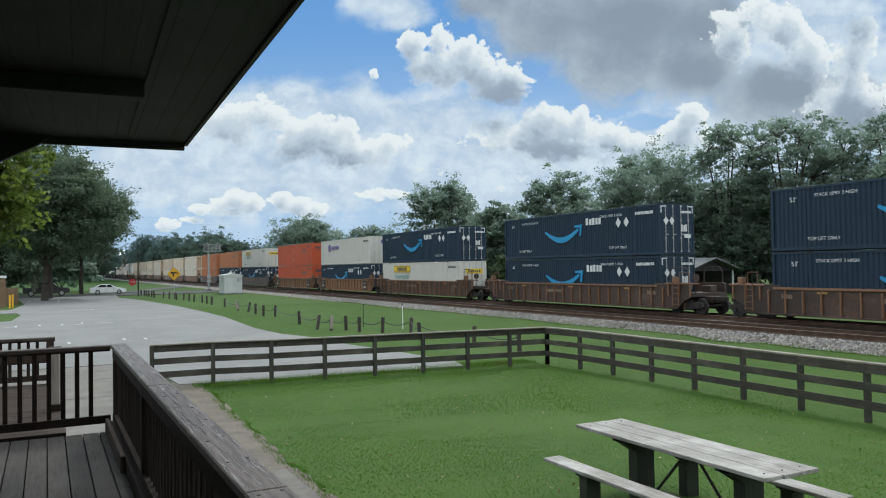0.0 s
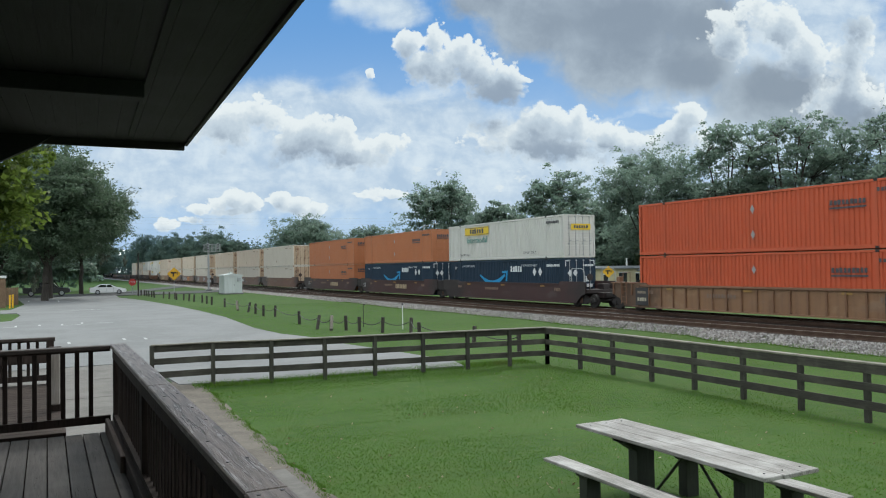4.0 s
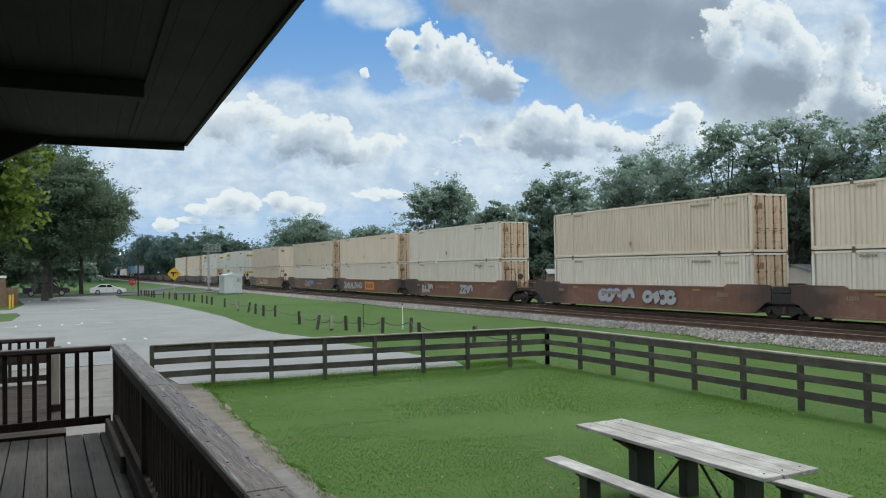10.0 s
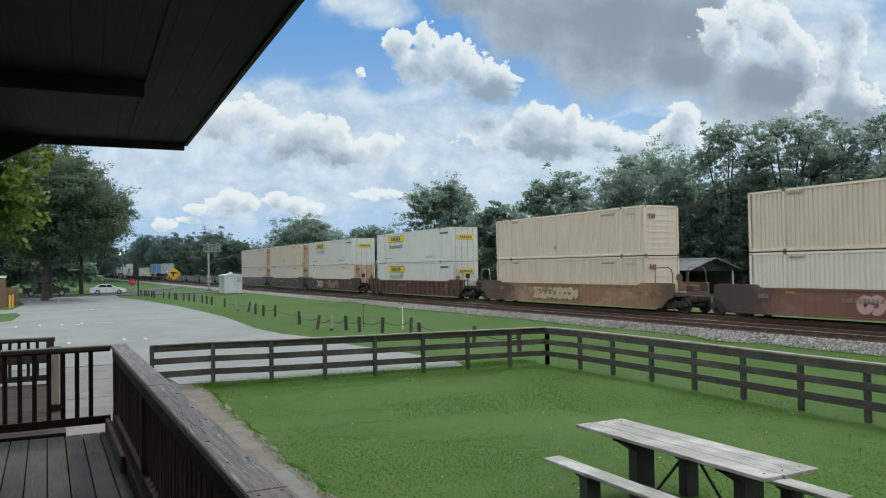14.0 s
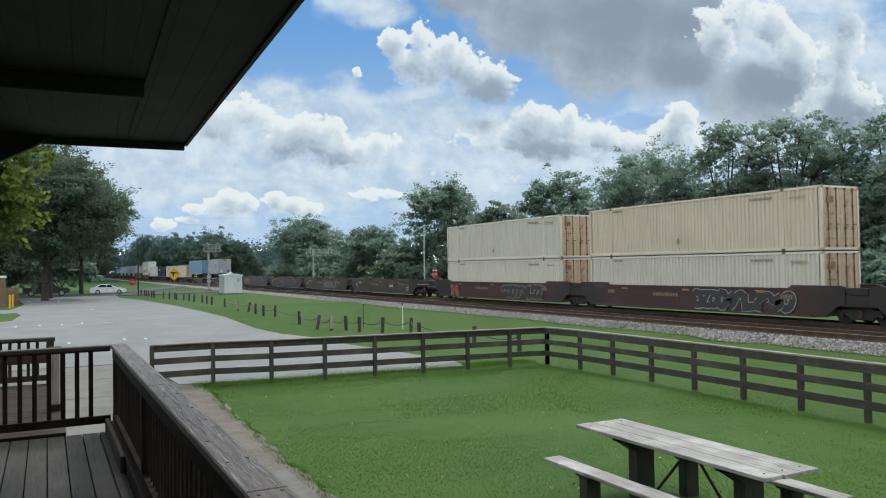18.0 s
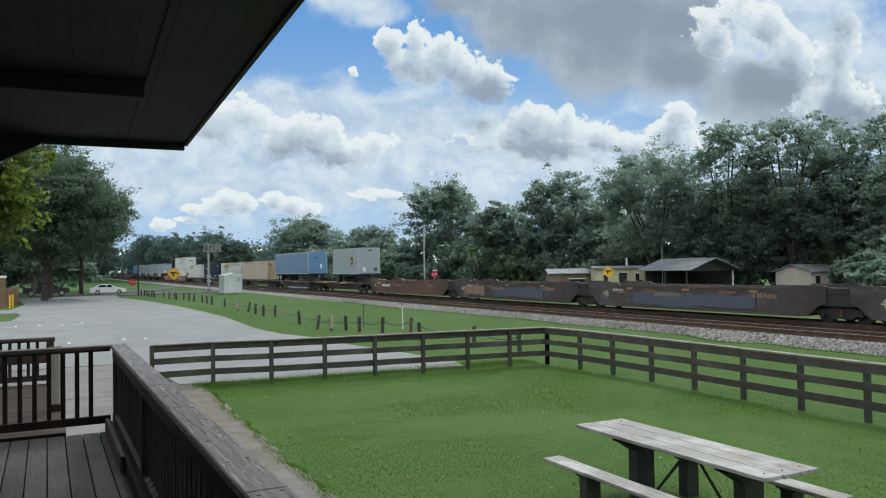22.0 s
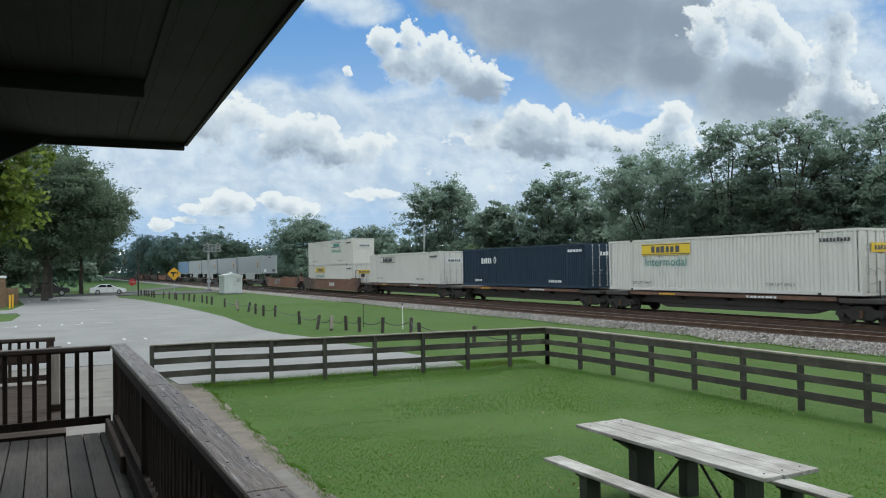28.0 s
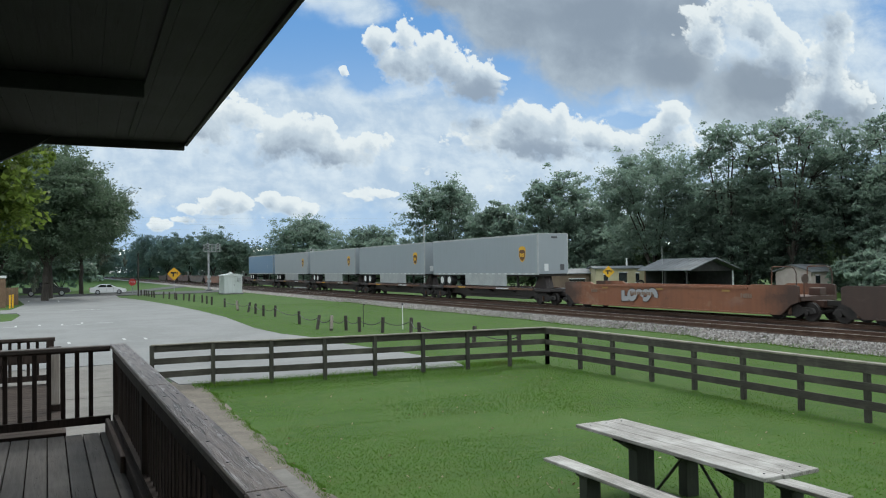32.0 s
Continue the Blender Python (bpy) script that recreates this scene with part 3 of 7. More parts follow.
for k in range(len(edge) - 1):
    bm.faces.new((left[k], right[k], right[k + 1], left[k + 1]))
tagged(new("verge", mesh_of("verge", bm, DIRT)), "bare dirt edge along the lawn", "dirt", kind="structure")

# bay marks on the lot
marks = [(-1.64, 52.7, 0.12, 1.2), (-0.38, 52.8, 0.12, 1.0), (0.84, 52.4, 0.12, 1.2), (1.97, 53.2, 0.12, 1.1), (1.4, 51.9, 1.1, 0.1), (3.24, 52.7, 0.9, 0.1), (-2.0, 52.0, 0.9, 0.1), (3.25, 39.1, 0.12, 0.9), (4.17, 38.8, 0.12, 0.9), (1.2, 96.0, 0.12, 5.0), (-1.8, 99.0, 0.12, 4.0), (3.0, 72.0, 2.4, 0.12), (0.9, 38.6, 0.12, 1.0)]
WORN = surface("worn_marking", (0.42, 0.43, 0.43), (0.28, 0.28, 0.28), scale=2.0, rough=0.8, vary=0.0, stain=(0.38, 0.38, 0.37), stain_cover=(0.45, 0.6), stain_scale=4.0)
marking = tagged(empty("floor_marking"), "worn white bay marks on the lot", "markings", kind="structure")
for x, y, w, l in marks:
    part("mark", box_bm(x - w / 2, x + w / 2, y - l / 2, y + l / 2, -0.44, -0.434), WORN, marking)

# ---- platform deck ----
DZ = 1.29
deck = tagged(empty("floor"), "weathered grey-brown timber platform deck", "deck", kind="structure")
for k in range(-19, 4):
    x0 = k * 0.14 + 0.0035
    part("deck_board", box_bm(x0 if k < 3 else 0.4235, x0 + 0.133 if k < 3 else 0.50, -4.0, 7.62 + random.uniform(-0.008, 0.008), DZ - 0.036, DZ, 0.004), DECK, deck)
part("rim_joist", box_bm(-2.7, 0.5, 7.56, 7.6, DZ - 0.26, DZ - 0.04), RAIL_WOOD, deck)
part("rim_joist", box_bm(0.5, 0.54, -4, 7.6, DZ - 0.3, DZ - 0.04), RAIL_WOOD, deck)
# Unseen boards, added to keep daylight from showing up through the deck gaps.
part("skirt", box_bm(0.51, 0.535, -4, 7.6, -0.25, DZ - 0.3), RAIL_WOOD, deck)
part("skirt", box_bm(-2.7, 0.5, 7.57, 7.595, -0.25, DZ - 0.26), RAIL_WOOD, deck)
for y in (-3.5, 0.0, 3.6, 7.3):
    for x in (-2.4, 0.35):
        part("pier", box_bm(x - 0.09, x + 0.09, y - 0.09, y + 0.09, -0.2, DZ - 0.26), RAIL_WOOD, deck)
for y in (-2.0, 0.5, 3.0, 5.5):
    part("joist", box_bm(-2.7, 0.48, y - 0.02, y + 0.02, DZ - 0.24, DZ - 0.04), RAIL_WOOD, deck)
part("kick_board", box_bm(0.503, 0.545, -4.0, 7.6, DZ - 0.035, DZ + 0.1, 0.004), RAIL_WOOD, deck)
part("kick_board", box_bm(0.468, 0.502, 5.98, 7.6, DZ + 0.001, DZ + 0.125, 0.006), KICK_WOOD, deck, "browner short edge board")

BAL = mesh_of("baluster", box_bm(-0.019, 0.019, -0.019, 0.019, 0.0, 0.62, 0.003), RAIL_WOOD)


def rail_run(name, label, p, q, zc, bottom, cap_mat, cap_w=0.16, gap=0.125, posts=(), inner=0.0, slim=False, mid=False, places=None):
    """A railing from p to q: cap, top rail, bottom rail, posts and balusters."""
    top = tagged(empty(name), label, "railing", group="platform railings")
    p, q = Vector((*p, 0)), Vector((*q, 0))
    ln = (q - p).length
    top.matrix_world = Matrix.Translation(p) @ Matrix.Rotation(math.atan2(q.y - p.y, q.x - p.x), 4, "Z")
    cuts = [0.0] + [c for c in (2.95, 5.4, 8.4) if c < ln - 0.4] + [ln]
    for a, b in zip(cuts, cuts[1:]):
        part("cap_board", box_bm(a + 0.002, b - 0.002, -cap_w / 2, cap_w / 2, zc - 0.038, zc, 0.006), cap_mat, top)
    if cap_mat is CAP_WOOD:
        for k in range(int(ln / 0.4)):
            for side in (-0.035, 0.04):
                d = 0.2 + k * 0.4 + random.uniform(-0.05, 0.05)
                part("screw", rod_bm((d, side, zc - 0.004), (d, side, zc + 0.0015), 0.007, None, 8), BLACK, top)
    part("top_rail", box_bm(0, ln, -0.02 + inner, 0.02 + inner, zc - (0.055 if slim else 0.128), zc - 0.038), RAIL_WOOD, top)
    if mid:
        part("mid_rail", box_bm(0, ln, -0.045, -0.022, zc - 0.33, zc - 0.2), RAIL_WOOD, top)
    part("bottom_rail", box_bm(0, ln, -0.02 + inner, 0.02 + inner, bottom, bottom + 0.07), RAIL_WOOD, top)
    for d in posts:
        part("post", box_bm(d - 0.045, d + 0.045, -0.05, 0.04, bottom - 0.3, zc - 0.04, 0.004), RAIL_WOOD, top)
    n = int(ln / gap)
    for d in places or [k * ln / n for k in range(1, n)]:
        if all(abs(d - c) > 0.07 for c in posts):
            ob = part("baluster", BAL, None, top)
            h = (zc - 0.05 - bottom - 0.03)
            ob.matrix_local = Matrix.Translation((d, inner + 0.03, bottom + 0.03)) @ Matrix.Diagonal((1, 1, h / 0.62, 1))
    return top


CAPX = 0.59
rail_run("railing", "dark stained timber railing with a weathered grey cap board", (CAPX, 7.72), (CAPX, -3.8), 2.075, 1.37, CAP_WOOD, cap_w=0.138, posts=(0.08, 2.4, 4.75, 7.1, 9.4), inner=-0.03)
rail_run("railing", "dark stained timber railing across the platform end", (-2.6, 7.68), (CAPX - 0.07, 7.68), 2.07, 1.36, CAP_WOOD_X, cap_w=0.12, posts=(0.6,), inner=0.0, gap=0.1315, slim=True, places=[0.461 - 0.104 - 0.1135 * k + 2.6 for k in range(26)])
# lower landing beyond the end railing
landing = tagged(empty("landing"), "dark timber landing beyond the platform end", "landing", group="platform railings")
for k in range(24):
    part("deck_board", box_bm(-2.6, 0.125, 7.8 + k * 0.146, 7.94 + k * 0.146, 1.25, 1.288, 0.004), LANDING_WOOD, landing)
part("skirt", box_bm(0.125, 0.155, 7.78, 11.32, 0.95, 1.289), RAIL_WOOD, landing)
for x in (-2.3, -0.2):
    for y in (8.2, 11.0):
        part("pier", box_bm(x - 0.07, x + 0.07, y - 0.07, y + 0.07, -0.35, 1.25), RAIL_WOOD, landing)
part("skirt", box_bm(-2.6, 0.155, 11.32, 11.36, -0.3, 1.289), RAIL_WOOD, landing)
rail_run("railing", "low dark timber railing round the landing", (-2.4, 11.3), (0.1, 11.3), 1.9, 1.34, CAP_WOOD_X, cap_w=0.1, posts=(2.44,), gap=0.101, slim=True, mid=True)
newel = new("post", mesh_of("post", box_bm(0.028, 0.125, 9.0, 9.04, 1.36, 1.94, 0.012), PALE_WOOD))
newel.parent = landing
newel["label"] = "pale unpainted board"
part("post", box_bm(0.02, 0.14, 9.042, 9.14, 1.29, 1.96, 0.006), RAIL_WOOD, landing)

# ---- depot roof over the platform ----
roof = tagged(empty("ceiling"), "dark underside of the depot's overhanging roof", "roof", kind="structure")
ROT = math.atan2(1.21 - 1.03, 7.66 - 3.3)
roof.matrix_world = Matrix.Translation((1.185, 7.65, 0)) @ Matrix.Rotation(-ROT, 4, "Z")
bm = bmesh.new()
for k in range(26):
    block(bm, -0.155 * (k + 1) + 0.0012, -0.155 * k - 0.0012, -13.0, 0.0, 3.97, 3.99)
block(bm, -4.1, -0.01, -13.0, -0.01, 3.992, 4.0)
part("soffit", bm, SOFFIT, roof)
part("moulding", box_bm(-0.52, -0.47, -13.0, -0.3, 3.955, 3.972, 0.006), SOFFIT, roof)
part("fascia", box_bm(0.0, 0.03, -13.0, 0.03, 3.945, 4.09, 0.004), FASCIA, roof)
part("fascia", box_bm(-4.2, 0.0, 0.0, 0.03, 3.90, 4.09, 0.004), FASCIA, roof)
part("drip_edge", box_bm(0.0, 0.05, -13.0, 0.05, 4.095, 4.11), GREY_METAL, roof)
for k in range(18):
    part("nail", rod_bm((0.03, -0.2 - k * 0.55, 4.0), (0.055, -0.2 - k * 0.55, 3.985), 0.008, 0.006, 6), GREY_METAL, roof)
part("beam", box_bm(-2.4, -2.26, -13.0, -0.1, 3.82, 3.97, 0.006), SOFFIT, roof)
part("beam", box_bm(-4.0, -0.52, -2.45, -2.31, 3.86, 3.97, 0.006), SOFFIT, roof)
part("beam", box_bm(-4.0, -0.52, -4.9, -4.76, 3.86, 3.97, 0.006), SOFFIT, roof)
part("brace", prism_bm([(-1.12, 3.98), (-1.25, 3.88), (-1.56, 3.71), (-2.9, 3.0), (-4.0, 3.0), (-4.0, 3.98)], "y", -0.06, 0.028), SOFFIT, roof, "dark gable bracket under the eave")
bm = bmesh.new()
prism(bm, [(0.04, 4.11), (-4.3, 5.5), (-4.3, 5.42), (0.04, 4.03)], "y", -13.0, 0.03)
part("roof_panel", bm, GREY_METAL, roof)
wall = new("wall_depot", mesh_of("wall_depot", box_bm(-2.9, -2.72, -5.5, 7.4, -0.1, 4.0), RAIL_WOOD))
tagged(wall, "dark timber wall of the depot behind the platform", "wall", kind="structure")


# ---- board fence round the lawn ----
def fence_leg(pts, heights_z, cap, boards, label):
    top = tagged(empty("fence"), label, "fence", group="lawn fence")
    for k, (x, y) in enumerate(pts):
        part("post", box_bm(x - 0.055, x + 0.055, y - 0.055, y + 0.055, ground_z(x, y) - 0.2, heights_z - 0.02, 0.006), FENCE, top)
    for a, b in zip(pts, pts[1:]):
        a, b = Vector((*a, 0)), Vector((*b, 0))
        m = Matrix.Translation(a) @ Matrix.Rotation(math.atan2(b.y - a.y, b.x - a.x), 4, "Z")
        ln = (b - a).length
        for zt, h in ((heights_z - 0.03, 0.185), (heights_z - 0.395, 0.165), (heights_z - 0.765, 0.17)):
            ob = part("board", box_bm(-0.01, ln + 0.01, 0.056, 0.09, zt - h, zt + random.uniform(-0.008, 0.008), 0.003), boards, top)
            ob.matrix_local = m
        ob = part("cap_board", box_bm(-0.02, ln + 0.018, -0.075, 0.105, heights_z - 0.028, heights_z + 0.008, 0.004), cap, top)
        ob.matrix_local = m
    return top


FZ = 0.71
fence_leg([(2.57, 22.45), (4.2, 22.4), (5.77, 22.0), (7.31, 21.78), (8.82, 21.57), (10.36, 21.4), (11.83, 21.2), (13.27, 21.0), (14.6, 20.8)], FZ, FENCE_CAP, FENCE_X, "dark weathered three-board timber fence across the lawn")
fence_leg([(14.6, 20.8), (14.75, 19.25), (14.75, 17.7), (14.72, 16.05), (14.68, 14.45), (14.62, 12.85), (14.56, 11.25), (14.52, 9.7), (14.5, 8.1), (14.5, 6.5)][::-1], FZ, FENCE_CAP, FENCE_X, "dark weathered three-board timber fence beside the tracks")


# ---- picnic table ----
def picnic_table():
    top = tagged(empty("picnic_table"), "picnic table with weathered pale plank top and dark legs on grass", "table")
    g = ground_z(6.4, 6.5)
    x0, y0, y1, zt = 6.03, 5.07, 7.99, 0.69
    for k in range(3):
        for y in (y0 + 0.12, y1 - 0.14):
            part("bolt", rod_bm((x0 + k * 0.2533 + 0.127, y, zt - 0.01), (x0 + k * 0.2533 + 0.127, y, zt + 0.006), 0.011, None, 8), BLACK, top)
        part("plank", box_bm(x0 + k * 0.2533 + 0.003, x0 + k * 0.2533 + 0.25, y0 + random.uniform(-0.01, 0.01), y1 + random.uniform(-0.01, 0.01), zt - 0.042, zt, 0.006), TABLE_WOOD, top)
    for bx in (5.38, 6.9):
        part("bench", box_bm(bx, bx + 0.25, y0 + (0.0 if bx < 6 else -0.12), y1 - 0.2, 0.35, 0.39, 0.006), TABLE_WOOD, top)
        for y in (y0 + 0.5, 7.05):
            part("bench_leg", prism_bm([(bx + 0.03, g - 0.1), (bx + 0.22, g - 0.1), (bx + 0.22, 0.3), (bx + 0.25, 0.345), (bx, 0.345), (bx + 0.03, 0.3)], "y", y - 0.07, y + 0.07), TABLE_LEG, top)
            part("bench_cleat", box_bm(bx + 0.01, bx + 0.24, y - 0.11, y + 0.11, 0.325, 0.348), TABLE_LEG, top)
    for y in (5.6, 7.2):
        part("leg", prism_bm([(6.275, g - 0.1), (6.545, g - 0.1), (6.545, 0.49), (6.76, 0.62), (6.76, 0.64), (6.06, 0.64), (6.06, 0.62), (6.275, 0.49)], "y", y - 0.075, y + 0.075), TABLE_LEG, top)
        part("cleat", box_bm(6.06, 6.76, y - 0.11, y + 0.11, 0.615, 0.647), TABLE_LEG, top)
    part("stretcher", box_bm(6.37, 6.45, 5.66, 7.14, -0.02, 0.06, 0.004), TABLE_LEG, top)
    for s in (-1, 1):
        part("brace", rod_bm((6.41, 6.39 + s * 0.03, 0.64), (6.41, 6.39 + s * 0.56, 0.05), 0.017, None, 6), TABLE_LEG, top)
    part("centre_block", box_bm(6.2, 6.62, 6.31, 6.47, 0.6, 0.647, 0.006), TABLE_LEG, top)
    return top


picnic_table()

# ---- tracks ----
TX = 31.545
NX = TX - 4.27
bed_outline = [(33.9, -0.2), (35.2, -0.34), (36.4, -0.52)]


def ballast_x(y):
    """Where the turf stops and the crushed stone begins."""
    far = 25.4 + 0.1 * np.sin(y * 0.31) + 0.08 * np.sin(y * 0.83 + 1.0)
    near = np.interp(y, (10, 15.9, 19.4, 21.3, 21.8, 23.2, 25.2, 27.0, 30.2, 31.5, 33.6, 38, 40.8, 43, 47.5, 55.5, 65), (24.9, 24.95, 25.0, 25.4, 24.6, 24.6, 25.5, 25.5, 25.5, 25.2, 25.1, 25.5, 25.5, 25.2, 25.4, 24.8, 25.3))
    return np.where((y > 10) & (y < 65), near, np.minimum(far, 25.5))


bm = bmesh.new()
ys = [-60 + 4 * k for k in range(17)] + [8 + 0.4 * k for k in range(160)] + [72 + 4 * k for k in range(27)] + [180 + 40 * k for k in range(40)]
prev = None
for y in ys:
    e = float(ballast_x(y)) + 0.12 * noise.noise((3.0, y * 1.3, 1))
    row = [bm.verts.new((x, y, z)) for x, z in [(e - 0.35, -0.6), (e, -0.47), (25.7, -0.2)] + bed_outline]
    if prev:
        for k in range(len(row) - 1):
            bm.faces.new((prev[k], prev[k + 1], row[k + 1], row[k]))
    prev = row
tagged(new("ballast_bed", mesh_of("ballast_bed", bm, BALLAST, smooth=True)), "grey crushed-stone ballast bed under two tracks", "ballast", kind="structure")
slab("track_bed", [(25.75, -60), (33.3, -60), (33.3, 1500), (25.75, 1500)], -0.194, 0.05, STAINED, "brown oil-stained ballast between the rails", "ballast")
RAIL_SHAPE = [(-0.075, -0.19), (0.075, -0.19), (0.075, -0.175), (0.012, -0.15), (0.012, -0.045), (0.036, -0.035), (0.036, -0.004), (0.028, 0.0), (-0.028, 0.0), (-0.036, -0.004), (-0.036, -0.035), (-0.012, -0.045), (-0.012, -0.15), (-0.075, -0.175)]
for cx, nm in ((NX, "near"), (TX, "far")):
    track = tagged(empty("track"), "railway track with brown rusted rails on dark timber ties", "track", kind="structure", group="tracks")
    for s in (-0.7525, 0.7525):
        r = part("rail", prism_bm([(cx + s + a, b) for a, b in RAIL_SHAPE], "y", -60, 1500), RAIL, track)
        part("rail_head", box_bm(cx + s - 0.027, cx + s + 0.027, -60, 1500, -0.002, 0.003), RAIL_TOP, r, "bright worn running surface")
    tie = mesh_of("tie", box_bm(-1.3, 1.3, -0.115, 0.115, -0.34, -0.19, 0.01), TIE)
    if nm == "near":
        for k in range(260):
            ob = part("tie", tie, None, track)
            ob.matrix_local = pose(cx + random.uniform(-0.05, 0.05), 8 + k * 0.53, 0.0, 0, 0, random.uniform(-1, 1))
    bm = bmesh.new()
    for k in range(420):
        y = (8 + 260 * 0.53 if nm == "near" else 2.0) + k * 0.53
        block(bm, cx - 1.3, cx + 1.3, y - 0.115, y + 0.115, -0.34, -0.19)
    ob = part("ties", bm, TIE, track, "dark timber ties running off")
    ob["kind"] = "stuff"

# ---- train: colours ----
CREAM = painted_metal("cream_paint", (0.50, 0.425, 0.35), (0.38, 0.305, 0.235), rust_cover=(0.66, 0.8), streak=0.45)
CREAM_PALE = painted_metal("pale_cream_paint", (0.50, 0.46, 0.405), (0.40, 0.35, 0.295), rust_cover=(0.7, 0.82), streak=0.4)
CREAM_DOOR = painted_metal("rusty_cream_door", (0.44, 0.34, 0.245), (0.3, 0.19, 0.115), rust=(0.14, 0.06, 0.03), rust_cover=(0.5, 0.7), streak=0.75)
NAVY = painted_metal("navy_paint", (0.016, 0.031, 0.053), (0.024, 0.037, 0.056), rust_cover=(0.86, 0.95), streak=0.4, rough=0.6, spec=0.18)
WHITE_BOX = painted_metal("white_container_paint", (0.49, 0.482, 0.46), (0.39, 0.372, 0.34), rust_cover=(0.75, 0.86), streak=0.35)
ORANGE = painted_metal("orange_paint", (0.375, 0.137, 0.06), (0.28, 0.11, 0.054), rust_cover=(0.8, 0.9), streak=0.35)
RED_ORANGE = painted_metal("red_orange_paint", (0.4144, 0.0703, 0.0259), (0.2812, 0.0592, 0.0259), rust_cover=(0.8, 0.9), streak=0.35)
BLUE_BOX = painted_metal("blue_trailer_paint", (0.082, 0.178, 0.315), (0.1, 0.175, 0.265), rust_cover=(0.88, 0.96), streak=0.25, rough=0.4)
GREY_BOX = painted_metal("grey_trailer_paint", (0.235, 0.262, 0.29), (0.19, 0.21, 0.225), rust_cover=(0.88, 0.96), streak=0.25, rough=0.4)
CAR_BROWN = painted_metal("brown_car_paint", (0.14, 0.066, 0.044), (0.08, 0.043, 0.031), rust_cover=(0.6, 0.75), streak=0.6, soot=0.78, patches=(((0.17, 0.1, 0.07), 0.56), ((0.075, 0.05, 0.045), 0.6)))
CAR_OCHRE = painted_metal("weathered_brown_car_paint", (0.055, 0.032, 0.024), (0.034, 0.022, 0.018), rust=(0.085, 0.04, 0.02), rust_cover=(0.52, 0.72), streak=0.6, soot=0.5, patches=(((0.09, 0.045, 0.028), 0.54),))
CAR_MAROON = painted_metal("maroon_car_paint", (0.0459, 0.0192, 0.0192), (0.0311, 0.0178, 0.017), rust_cover=(0.7, 0.82), streak=0.5, soot=0.8)
CAR_GREY = painted_metal("faded_grey_car_paint", (0.0459, 0.034, 0.0326), (0.0296, 0.0237, 0.0222), rust=(0.0814, 0.0333, 0.0178), rust_cover=(0.55, 0.72), streak=0.6, soot=0.8, patches=(((0.06, 0.065, 0.095), 0.57), ((0.11, 0.055, 0.032), 0.55), ((0.1, 0.08, 0.065), 0.6)))
CAR_TAN = painted_metal("tan_car_paint", (0.2, 0.108, 0.057), (0.12, 0.065, 0.04), rust=(0.12, 0.055, 0.025), rust_cover=(0.54, 0.72), streak=0.6, soot=0.6, patches=(((0.23, 0.14, 0.08), 0.55),))
CAR_FADED = painted_metal("faded_ochre_car_paint", (0.2, 0.115, 0.062), (0.13, 0.075, 0.045), rust=(0.16, 0.07, 0.03), rust_cover=(0.52, 0.7), streak=0.6, soot=0.7, patches=(((0.28, 0.2, 0.13), 0.52), ((0.3, 0.17, 0.05), 0.6), ((0.12, 0.075, 0.05), 0.58)))
CAR_WORN = painted_metal("scrubbed_brown_car_paint", (0.085, 0.045, 0.032), (0.05, 0.03, 0.024), rust=(0.13, 0.06, 0.028), rust_cover=(0.5, 0.68), streak=0.6, soot=0.6, patches=(((0.17, 0.085, 0.045), 0.53), ((0.19, 0.14, 0.105), 0.58), ((0.045, 0.045, 0.06), 0.6)))
CAR_ORANGE = painted_metal("faded_orange_car_paint", (0.19, 0.075, 0.038), (0.12, 0.052, 0.03), rust_cover=(0.6, 0.76), streak=0.6, soot=0.8, patches=(((0.22, 0.12, 0.075), 0.56), ((0.1, 0.045, 0.028), 0.58)))
CAR_BLACK = painted_metal("black_car_paint", (0.028, 0.024, 0.024), (0.05, 0.035, 0.03), rust_cover=(0.66, 0.8), streak=0.5)
SWOOSH = plain("logo_blue", (0.012, 0.21, 0.43), 0.5)
PANEL_Y = plain("logo_yellow", (0.592, 0.407, 0.0222), 0.45)
TEAL = plain("letter_teal", (0.06, 0.22, 0.20), 0.5)
MARK_DARK = plain("letter_dark", (0.05, 0.05, 0.06), 0.5)
MARK_PURPLE = plain("letter_purple", (0.12, 0.09, 0.25), 0.5)
MARK_ORANGE = plain("letter_rust", (0.17, 0.085, 0.05), 0.5)
LETTER_CREAM = plain("letter_cream", (0.36, 0.33, 0.25), 0.6)
MARK_TAN = plain("letter_tan", (0.36, 0.28, 0.18), 0.5)
MARK_WORN = plain("letter_worn", (0.2, 0.16, 0.12), 0.6)
MARK_FADED = plain("letter_faded", (0.17, 0.115, 0.085), 0.6)
SPRAY_DIM = plain("spray_dim_blue", (0.05, 0.06, 0.085), 0.6)
SPRAY_GREY = plain("spray_grey", (0.15, 0.145, 0.14), 0.6)
SPRAY_RUST = plain("spray_rusty", (0.12, 0.055, 0.025), 0.6)
SHIELD = plain("logo_brown", (0.09, 0.035, 0.012), 0.5)
LOGO_GREEN = plain("logo_green", (0.03, 0.055, 0.02), 0.5)
GOLD = plain("logo_gold", (0.555, 0.3108, 0.0222), 0.5)
REFLECT = plain("dull_yellow_reflector", (0.26, 0.15, 0.04), 0.5)
SPRAY_W = plain("spray_white", (0.27, 0.275, 0.285), 0.6)
SPRAY_B = plain("spray_blue", (0.12, 0.25, 0.42), 0.6)
SPRAY_R = plain("spray_red", (0.2, 0.06, 0.05), 0.6)
SPRAY_P = plain("spray_pink", (0.33, 0.22, 0.2), 0.6)
SPRAY_O = plain("spray_orange", (0.444, 0.1776, 0.0296), 0.6)
